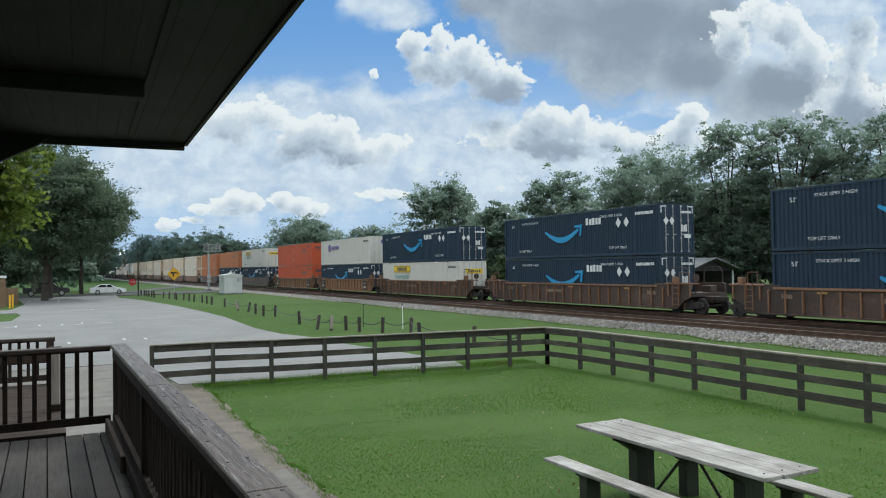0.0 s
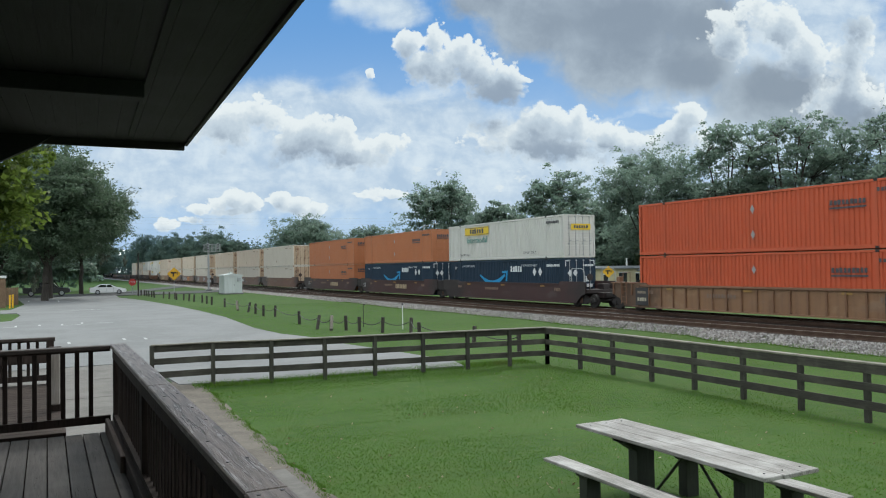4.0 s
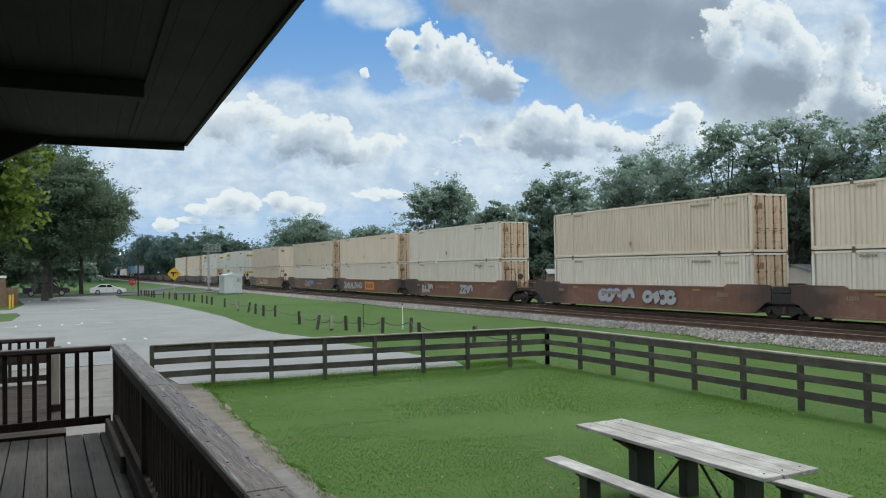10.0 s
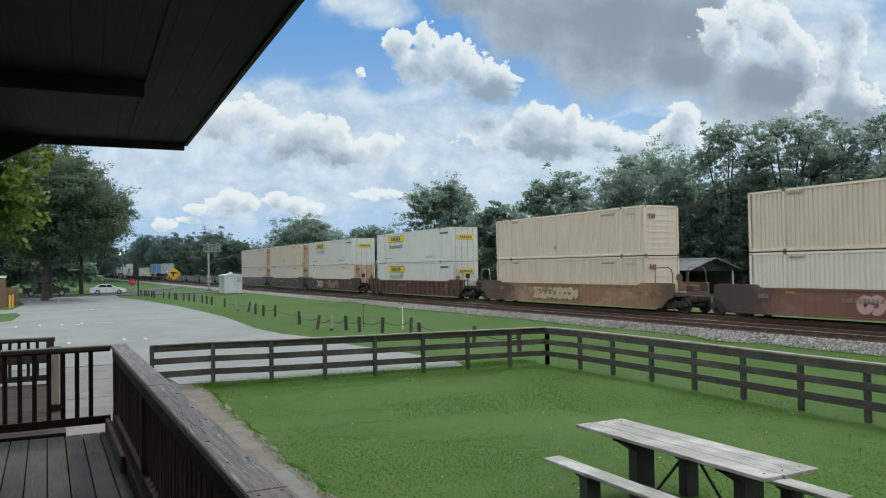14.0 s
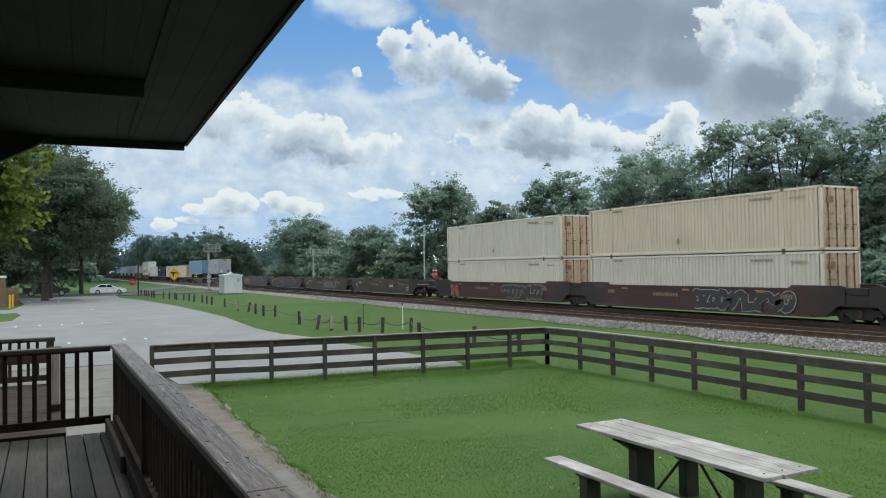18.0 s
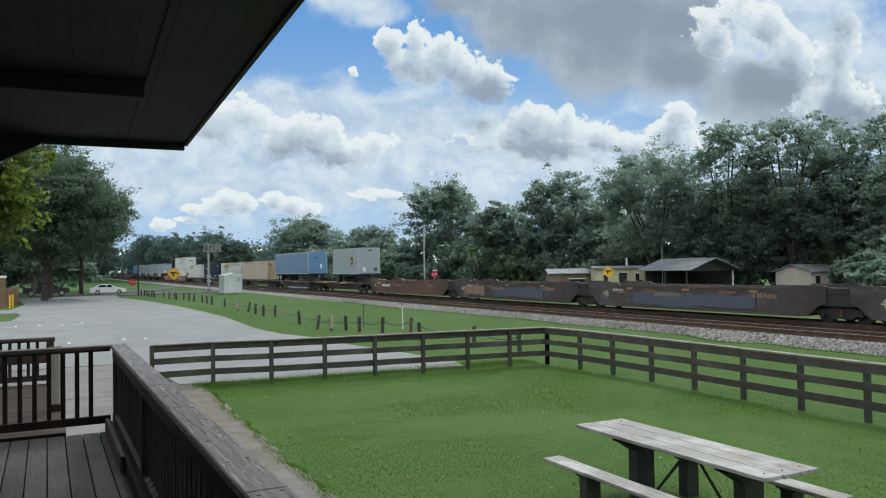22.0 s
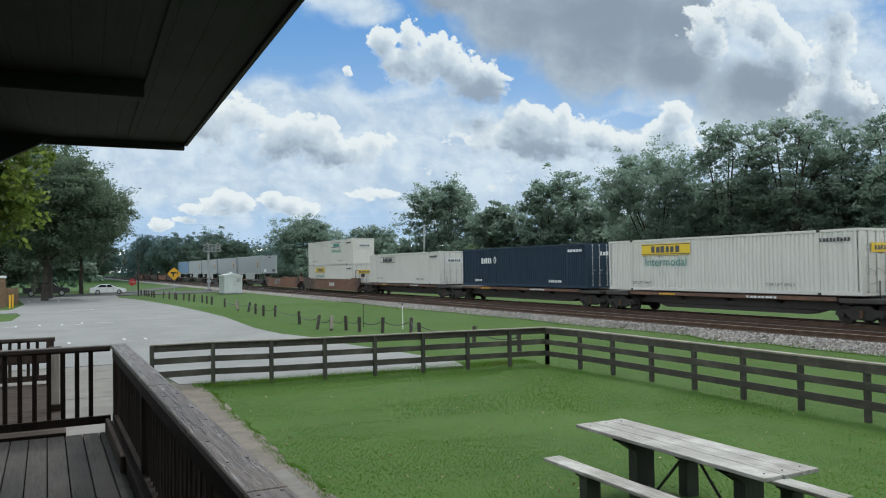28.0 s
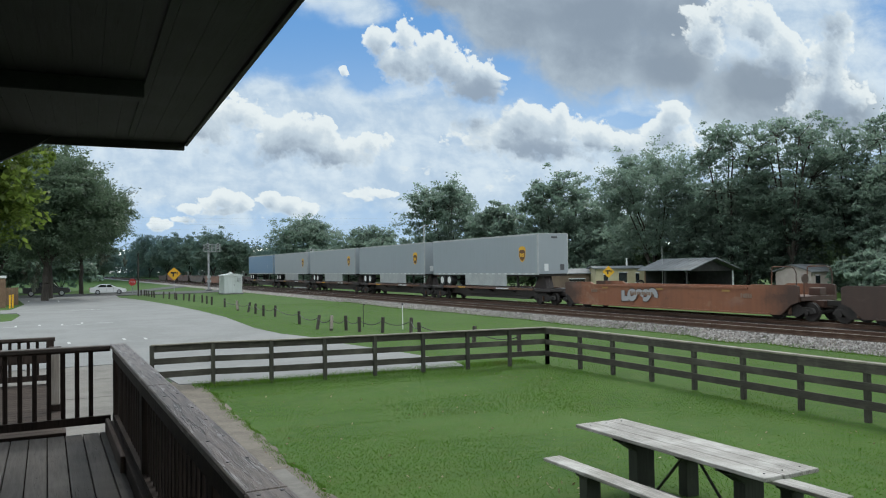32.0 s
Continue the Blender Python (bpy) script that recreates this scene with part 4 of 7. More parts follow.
SPRAY_K = plain("spray_black", (0.03, 0.028, 0.03), 0.6)

ROD_RUST = painted_metal("rusty_rod", (0.075, 0.042, 0.026), (0.045, 0.026, 0.018), rust_cover=(0.5, 0.7))

LEN, WID, HGT = 16.15, 2.59, 2.86
moving = []


# ---- container ----
def ribbed_side(x, face, ln=LEN):
    """A corrugated steel side between the rails."""
    bm = bmesh.new()
    pitch, deep = 0.235, 0.05
    n = int((ln - 0.3) / pitch)
    start = (ln - n * pitch) / 2
    prof = []
    for k in range(n):
        y = start + k * pitch
        prof += [(y, 0.0), (y + 0.09, 0.0), (y + 0.12, deep), (y + 0.205, deep)]
    prof.append((start + n * pitch, 0.0))
    lo = [bm.verts.new((x + face * (-d), y, 0.16)) for y, d in prof]
    hi = [bm.verts.new((x + face * (-d), y, HGT - 0.1)) for y, d in prof]
    for k in range(len(prof) - 1):
        q = (lo[k], lo[k + 1], hi[k + 1], hi[k])
        bm.faces.new(q if face > 0 else q[::-1])
    return bm


def container_meshes():
    h = WID / 2
    out = {"near": mesh_of("side_panel", ribbed_side(-h + 0.02, -1), CREAM), "far": mesh_of("side_panel", ribbed_side(h - 0.02, 1), CREAM)}
    bm = bmesh.new()
    for s in (-1, 1):
        x0, x1 = sorted((s * h, s * (h - 0.11)))
        block(bm, x0, x1, 0.0, LEN, HGT - 0.11, HGT, 0.008)
        block(bm, x0, x1, 0.0, LEN, 0.0, 0.17, 0.008)
        for y0 in (0.0, LEN - 0.14):
            block(bm, x0, x1, y0, y0 + 0.14, 0.17, HGT - 0.11)
        for y0 in (1.95, LEN - 2.07):
            block(bm, x0 - 0.004 * (s < 0), x1 + 0.004 * (s > 0), y0, y0 + 0.13, 0.0, HGT + 0.004)
    for y0 in (0.0, LEN - 0.1):
        block(bm, -h + 0.11, h - 0.11, y0, y0 + 0.1, HGT - 0.11, HGT)
        block(bm, -h + 0.11, h - 0.11, y0, y0 + 0.1, 0.0, 0.14)
    out["frame"] = mesh_of("frame", bm, CREAM)
    bm = bmesh.new()
    for k in range(40):
        block(bm, -h + 0.05, h - 0.05, 0.06 + k * 0.4, 0.06 + k * 0.4 + 0.36, HGT - 0.05, HGT - 0.02)
    block(bm, -h + 0.05, h - 0.05, 0.05, LEN - 0.05, HGT - 0.07, HGT - 0.045)
    out["roof"] = mesh_of("roof", bm, CREAM)
    out["floor"] = mesh_of("floor_pan", box_bm(-h + 0.1, h - 0.1, 0.1, LEN - 0.1, 0.04, 0.15), CREAM)
    out["back"] = mesh_of("end_wall", box_bm(-h + 0.1, h - 0.1, LEN - 0.09, LEN - 0.04, 0.1, HGT - 0.1), CREAM)
    bm = bmesh.new()
    block(bm, -h + 0.1, h - 0.1, 0.05, 0.09, 0.1, HGT - 0.1)
    for k in range(7):
        block(bm, -h + 0.2, h - 0.2, 0.03, 0.052, 0.3 + k * 0.33, 0.44 + k * 0.33, 0.006)
    out["front"] = mesh_of("end_wall", bm, CREAM)
    for nm, x0, x1 in (("door_a", -h + 0.12, -0.006), ("door_b", 0.006, h - 0.12)):
        bm = bmesh.new()
        block(bm, x0, x1, 0.03, 0.08, 0.15, HGT - 0.12, 0.006)
        for z in (0.5, 1.05, 1.6, 2.15):
            block(bm, x0 + 0.08, x1 - 0.08, 0.012, 0.034, z, z + 0.3, 0.01)
        out[nm] = mesh_of("door", bm, CREAM)
    bm = bmesh.new()
    rod(bm, (0, 0.0, 0.12), (0, 0.0, HGT - 0.08), 0.022, None, 6)
    for z in (0.14, 0.9, 1.9, HGT - 0.16):
        block(bm, -0.05, 0.05, -0.02, 0.03, z, z + 0.07)
    block(bm, -0.02, 0.2, -0.035, -0.012, 1.12, 1.16)
    out["rod"] = mesh_of("lock_rod", bm, GREY_METAL)
    bm = bmesh.new()
    block(bm, -0.085, 0.085, -0.09, 0.09, -0.06, 0.06, 0.012)
    out["casting"] = mesh_of("corner_casting", bm, GREY_METAL)
    return out


CM = container_meshes()
NEAR_TEXT = Matrix(((0, 0, -1, 0), (-1, 0, 0, 0), (0, 1, 0, 0), (0, 0, 0, 1)))
END_TEXT = Matrix(((1, 0, 0, 0), (0, 0, -1, 0), (0, 1, 0, 0), (0, 0, 0, 1)))


def on_side(y, z, off=0.028, x=-WID / 2):
    return Matrix.Translation((x - off, y, z)) @ NEAR_TEXT


def on_end(x, z, off=0.04):
    return Matrix.Translation((x, -off, z)) @ END_TEXT


SHAPES = {}


def flat_shape(key, outline, material):
    if key not in SHAPES:
        SHAPES[key] = mesh_of(key, prism_bm(outline, "z", -0.003, 0.003), material)
    return SHAPES[key]


def put(name, me, parent, m, label=""):
    ob = new(name, me)
    ob.parent = parent
    ob.matrix_local = m
    if label:
        ob["label"] = label
    return ob


def bars(name, parent, m, w, h, material, n=5, label=""):
    """Writing too small to read, or a maker's mark: upright bars of its size."""
    key = "%s_%.2f_%.2f_%d_%s" % (name, w, h, n, material.name)
    if key not in SHAPES:
        cell = w / n
        outline = [(-w / 2, -h / 2), (w / 2, -h / 2)]
        for k in reversed(range(n)):
            x = -w / 2 + k * cell
            t = h / 2 * (1.0, 0.8, 1.0, 0.9, 0.8)[k % 5]
            a, b = ((0.1, 0.8), (0.14, 0.92), (0.08, 0.86), (0.2, 0.84))[k % 4]
            outline += [(x + b * cell, -0.47 * h), (x + b * cell, t), (x + a * cell, t), (x + a * cell, -0.47 * h)]
        SHAPES[key] = mesh_of(name, prism_bm(outline, "z", -0.003, 0.003), material)
    return put(name, SHAPES[key], parent, m, label)


def swoosh_outline():
    low = [(-2.15 + 4.1 * k / 14, 0.42 - 1.05 * math.sin(math.pi * (0.06 + 0.86 * k / 14)) + 0.1 * k / 14) for k in range(15)]
    high = [(-2.1 + 3.95 * k / 14, 0.50 - 0.72 * math.sin(math.pi * (0.06 + 0.86 * k / 14)) + 0.12 * k / 14) for k in range(15)]
    return [(0.9 * a, 0.88 * b - 0.03) for a, b in low + high[::-1]]


WORD_CACHE = {}


def lettering(name, text, size, m, material, parent, stretch=1.0):
    key = (text, size, material.name, stretch)
    if key in WORD_CACHE:
        return put(name, WORD_CACHE[key], parent, m)
    ob = words(name, text, size, m, material, parent, "", stretch)
    WORD_CACHE[key] = ob.data
    return ob


DIAMOND = [(0, 0.3), (0.23, 0), (0, -0.3), (-0.23, 0)]


def graphics(c, look_kind):
    pale_ = look_kind == "cream"
    bars("number_mark", c, on_side(1.2, 2.42), 0.9 if pale_ else 1.5, 0.12 if pale_ else 0.17, LETTER if look_kind in ("navy", "limax") else MARK_TAN if pale_ else MARK_DARK, 9, "painted number")
    if look_kind == "navy":
        put("logo", flat_shape("logo", swoosh_outline(), SWOOSH), c, on_side(9.0, 1.5), "bright blue curved arrow")
        put("logo_tip", flat_shape("logo_tip", [(-0.5, 0.3), (0.3, 0.34), (0.2, -0.4), (0.03, -0.4), (0.06, 0.14), (-0.48, 0.17)], SWOOSH), c, on_side(7.2, 1.74))
        bars("logo_word", c, on_side(5.75, 2.2), 1.55, 0.42, LETTER, 5, "white brand mark")
        for y in (3.42, 2.72):
            put("diamond", flat_shape("diamond", DIAMOND, LETTER), c, on_side(y, 1.98))
        lettering("stencil", "STACK LIMIT 3 HIGH", 0.21, on_side(4.1, 2.43), LETTER, c)
        lettering("stencil", "STACK LIMIT 3 HIGH", 0.21, on_side(12.8, 2.43), LETTER, c)
        lettering("stencil", "TOP LIFT ONLY", 0.22, on_side(3.5, 0.5), LETTER, c)
        lettering("stencil", "TOP LIFT ONLY", 0.22, on_side(13.4, 0.5), LETTER, c)
        lettering("stencil", "53'", 0.3, on_side(14.9, 2.3), LETTER, c)
        for x in (-0.85, -0.42):
            put("diamond", flat_shape("diamond_small", [(0.8 * a, 0.8 * b) for a, b in DIAMOND], LETTER), c, on_end(x, 1.9))
        bars("number_mark", c, on_end(0.65, 2.4), 0.85, 0.14, LETTER, 7)
        put("data_plate", flat_shape("data_plate", [(-0.24, -0.11), (0.24, -0.11), (0.24, 0.11), (-0.24, 0.11)], LETTER), c, on_end(0.75, 1.05), "white data plate")
        bars("data_lines", c, on_end(0.5, 1.5), 0.45, 0.4, LETTER, 3)
        for s in (-1, 1):
            put("corner_stripe", flat_shape("corner_stripe%d" % s, [(0, 0), (-s * 0.32, 0), (-s * 0.32, -0.06), (-s * 0.06, -0.06), (-s * 0.06, -0.4), (0, -0.4)], LETTER), c, on_end(s * 1.2, 2.74, 0.012))
    elif look_kind in ("jbh", "jbh_plain", "jbh_plate"):
        mark_y = 5.4 if look_kind == "jbh_plain" else 11.4
        if look_kind == "jbh":
            put("logo_panel", flat_shape("logo_panel", [(-1.85, -0.32), (1.85, -0.32), (1.85, 0.32), (-1.85, 0.32)], PANEL_Y), c, on_side(mark_y, 2.28), "yellow brand panel")
        bars("logo_word", c, on_side(mark_y, 2.28, 0.036), 2.2, 0.36, TEAL if look_kind == "jbh_plain" else MARK_DARK, 6, "brand mark")
        for z in (2.02, 2.54):
            put("panel_edge", flat_shape("panel_edge", [(-1.85, -0.02), (1.85, -0.02), (1.85, 0.02), (-1.85, 0.02)], MARK_DARK), c, on_side(mark_y, z, 0.034))
        if look_kind == "jbh_plate":
            for x in (mark_y - 1.85, mark_y + 1.85):
                put("panel_edge", flat_shape("panel_side", [(-0.02, -0.26), (0.02, -0.26), (0.02, 0.26), (-0.02, 0.26)], TEAL), c, on_side(x, 2.28, 0.034))
        else:
            lettering("intermodal_word", "Intermodal", 0.66, on_side(mark_y, 1.57), TEAL, c, 1.05)
        put("logo_panel", flat_shape("end_panel" if look_kind == "jbh" else "end_panel_white", [(-0.8, -0.2), (0.8, -0.2), (0.8, 0.2), (-0.8, 0.2)], PANEL_Y if look_kind == "jbh" else LETTER), c, on_end(0.1, 2.05, 0.05), "brand panel")
        bars("logo_word", c, on_end(0.1, 2.05, 0.056), 1.2, 0.2, MARK_DARK, 6)
        lettering("stencil", "TOP LIFT ONLY", 0.22, on_side(4.0, 0.42), MARK_DARK, c)
        lettering("stencil", "TOP LIFT ONLY", 0.22, on_side(13.3, 0.42), MARK_DARK, c)
    elif look_kind == "orange":
        bars("logo_word", c, on_side(3.25, 2.02), 1.7, 0.22, MARK_DARK, 9, "dark brand mark")
        put("underline", flat_shape("underline", [(-0.85, -0.04), (0.85, -0.04), (0.85, 0.04), (-0.85, 0.04)], MARK_DARK), c, on_side(3.25, 1.78))
        bars("logo_word", c, on_end(0.0, 2.3, 0.05), 1.7, 0.22, MARK_DARK, 9)
        put("underline", SHAPES["underline"], c, on_end(0.0, 2.08, 0.05))
        for z in (2.06, 0.83):
            put("diamond", flat_shape("diamond_pale", [(0.55 * a, 0.75 * b) for a, b in DIAMOND], SPRAY_W), c, on_side(8.18, z))
        put("data_plate", flat_shape("plate_yellow", [(-0.15, -0.18), (0.15, -0.18), (0.15, 0.18), (-0.15, 0.18)], PANEL_Y), c, on_end(0.8, 1.1), "yellow data plate")
    elif look_kind == "logistics":
        put("logo_disc", flat_shape("logo_disc", [(0.48 * math.cos(t * 0.35), 0.48 * math.sin(t * 0.35)) for t in range(18)], MARK_PURPLE), c, on_side(12.9, 1.95), "dark purple round mark")
        bars("logo_word", c, on_side(10.9, 1.95), 2.7, 0.42, MARK_PURPLE, 9, "dark brand mark")
        bars("logo_word", c, on_end(0.4, 2.3, 0.05), 1.0, 0.35, MARK_PURPLE, 3)
    elif look_kind == "limax":
        bars("logo_word", c, on_side(12.35, 1.92), 1.6, 0.42, LETTER, 5, "white brand mark")
        put("logo_ring", flat_shape("logo_ring", [(0.22 * math.cos(t * math.pi / 2), 0.3 * math.sin(t * math.pi / 2)) for t in range(4)], LETTER), c, on_side(11.1, 1.95))
        put("logo_core", flat_shape("logo_core", [(0.12 * math.cos(t * math.pi / 2), 0.17 * math.sin(t * math.pi / 2)) for t in range(4)], NAVY), c, on_side(11.1, 1.95, 0.036))
        bars("stencil_mark", c, on_side(13.6, 0.42), 1.1, 0.17, LETTER, 6)
        bars("stencil_mark", c, on_side(3.4, 0.42), 1.5, 0.17, LETTER, 7)
        bars("logo_word", c, on_end(0.3, 2.2, 0.05), 1.2, 0.25, LETTER, 5)
    else:
        bars("stencil_mark", c, on_side(13.5, 2.62), 0.8, 0.11, MARK_WORN, 6, "faded stencil")
        bars("stencil_mark", c, on_side(3.2, 2.5), 1.3, 0.13, MARK_WORN, 8, "faded stencil")
        put("patch", flat_shape("patch", [(0.6 * a, 0.75 * b) for a, b in DIAMOND], MARK_WORN), c, on_side(8.6, 0.68), "worn dark diamond")
        bars("data_lines", c, on_end(-0.75, 2.25), 0.5, 0.3, MARK_ORANGE, 3)


def container(s, z, paint, look_kind, label, door=None, label_group="containers", closed_end=False):
    c = tagged(empty("container"), label, "container", group=label_group)
    part("side_panel", CM["near"], paint, c)
    part("side_panel", CM["far"], paint, c)
    part("frame", CM["frame"], paint, c)
    part("roof", CM["roof"], paint, c)
    part("floor_pan", CM["floor"], paint, c)
    part("end_wall", CM["back"], paint, c)
    d = door or paint
    if closed_end:
        part("end_wall", CM["front"], paint, c, "ribbed closed end wall")
    for nm, xs in () if closed_end else (("door_a", (-0.85, -0.3)), ("door_b", (0.3, 0.85))):
        leaf = part("door", CM[nm], d, c)
        for x in xs:
            r = put("lock_rod", CM["rod"], leaf, pose(x, -0.01, 0))
            r.material_slots[0].link = "OBJECT"
            r.material_slots[0].material = ROD_RUST if paint in (CREAM, CREAM_PALE) else paint if paint in (ORANGE, RED_ORANGE) else GREY_METAL
    for x in (-WID / 2 + 0.08, WID / 2 - 0.08):
        for y in (0.085, LEN - 0.085):
            for zc in (0.06, HGT - 0.055):
                ob = put("corner_casting", CM["casting"], c, pose(x * 1.004, y, zc))
                ob.material_slots[0].link = "OBJECT"
                ob.material_slots[0].material = d
    # castings at the inset lifting posts of the near side
    for y in (2.01, LEN - 2.01):
        for zc in (0.05, HGT - 0.05):
            ob = put("lift_casting", CM["casting"], c, pose(-WID / 2 + 0.075, y, zc))
            ob.material_slots[0].link = "OBJECT"
            ob.material_slots[0].material = ROD_RUST if paint in (CREAM, CREAM_PALE) else TRUCK_STEEL
    graphics(c, look_kind)
    moving.append((c, s, z))
    return c


# ---- bogies and cars ----
def wheel_mesh():
    bm = bmesh.new()
    rings = [(0.0, 0.42), (0.09, 0.42), (0.1, 0.455), (0.135, 0.455), (0.135, 0.36), (0.09, 0.33), (0.06, 0.16), (0.13, 0.13), (0.13, 0.0)]
    n = 20
    vs = [[bm.verts.new((x, r * math.cos(2 * math.pi * k / n), r * math.sin(2 * math.pi * k / n) + 0.42)) for k in range(n)] for x, r in rings[:-1]]
    for a, b in zip(vs, vs[1:]):
        for k in range(n):
            bm.faces.new((a[k], a[(k + 1) % n], b[(k + 1) % n], b[k]))
    bm.faces.new(vs[0])
    bm.faces.new(vs[-1][::-1])
    return mesh_of("wheel", bm, TRUCK_STEEL)


WHEEL = wheel_mesh()
FRAME_SIDE = mesh_of("side_frame", prism_bm([(-1.25, 0.42), (-1.15, 0.62), (-0.55, 0.66), (-0.4, 0.8), (0.4, 0.8), (0.55, 0.66), (1.15, 0.62), (1.25, 0.42), (1.05, 0.34), (0.8, 0.44), (0.45, 0.22), (-0.45, 0.22), (-0.8, 0.44), (-1.05, 0.34)], "x", -0.08, 0.08), TRUCK_STEEL)
AXLE = mesh_of("axle", rod_bm((-0.8, 0, 0.42), (0.8, 0, 0.42), 0.08, None, 8), TRUCK_STEEL)
BOLSTER = mesh_of("bolster", box_bm(-1.0, 1.0, -0.25, 0.25, 0.45, 0.85, 0.03), TRUCK_STEEL)
SPRING = mesh_of("spring", rod_bm((0, 0, 0.3), (0, 0, 0.62), 0.1, None, 8), RAIL)
BEARING = mesh_of("bearing_cap", rod_bm((-0.08, 0, 0.42), (0.06, 0, 0.42), 0.12, None, 10), TRUCK_STEEL)


def bogie(car, y):
    b = empty("bogie")
    b.parent = car
    b.matrix_local = pose(0, y, 0)
    for dy in (-0.88, 0.88):
        put("axle", AXLE, b, pose(0, dy, 0))
        put("wheel", WHEEL, b, pose(-0.83, dy, 0))
        put("wheel", WHEEL, b, pose(0.83, dy, 0, 0, 0, 180))
        for x in (-1.06, 1.06):
            put("bearing_cap", BEARING, b, pose(x, dy, 0))
    for x in (-1.0, 1.0):
        put("side_frame", FRAME_SIDE, b, pose(x, 0, 0))
        put("spring", SPRING, b, pose(x * 1.09, 0, 0))
    put("bolster", BOLSTER, b, Matrix.Identity(4))


def well_side(y0, y1, flip):
    """Side plate of a well: deep between the bogies, rising over them, with a step in its top edge."""
    return [(y0, 0.9), (y0 + 0.4, 0.74), (y0 + 0.95, 0.27), (y1 - 0.95, 0.27), (y1 - 0.4, 0.74), (y1, 0.9), (y1, 1.60), (y1 - 0.2, 1.66), (y1 - 2.6, 1.66), (y1 - 2.85, 1.5), (y0 + 2.85, 1.5), (y0 + 2.6, 1.66), (y0 + 0.2, 1.66), (y0, 1.60)]


WELL_CACHE = {}


def joint_mesh():
    bm = bmesh.new()
    block(bm, -1.3, 1.3, -0.85, 0.85, 0.72, 1.3, 0.06)
    block(bm, -1.32, -1.12, -0.5, 0.5, 1.25, 1.58, 0.04)
    block(bm, 1.12, 1.32, -0.5, 0.5, 1.25, 1.58, 0.04)
    return mesh_of("joint_cover", bm, TRUCK_STEEL)


JOINT = joint_mesh()
RIB_RUST = painted_metal("rubbed_rusty_edge", (0.16, 0.085, 0.05), (0.10, 0.05, 0.03), rust_cover=(0.5, 0.7), streak=0.5)
RIB = mesh_of("rib", prism_bm([(-1.345, 0.3), (-1.43, 0.36), (-1.43, 1.38), (-1.345, 1.44)], "y", -0.035, 0.035), RIB_RUST)


def chord_mesh(ln):
    bm = bmesh.new()
    block(bm, -1.46, -1.33, 2.9, ln - 2.9, 1.44, 1.55, 0.01)
    return mesh_of("top_chord", bm, RIB_RUST)


def shelf_mesh(a, b):
    """Running board over the bogie with its brackets and grab irons."""
    bm = bmesh.new()
    block(bm, -1.44, -0.9, a, b, 1.60, 1.68, 0.01)
    for k in range(3):
        y = a + 0.2 + k * (b - a - 0.4) / 2
        block(bm, -1.42, -1.35, y - 0.04, y + 0.04, 0.95, 1.6)
    tube(bm, [Vector((-1.4, a + 0.3, 1.66)), Vector((-1.4, a + 0.3, 2.25)), Vector((-1.4, a + 0.9, 2.25)), Vector((-1.4, a + 0.9, 1.66))], 0.02, 5)
    block(bm, -1.36, -1.1, b - 0.75, b - 0.45, 1.68, 2.0, 0.02)
    return bm


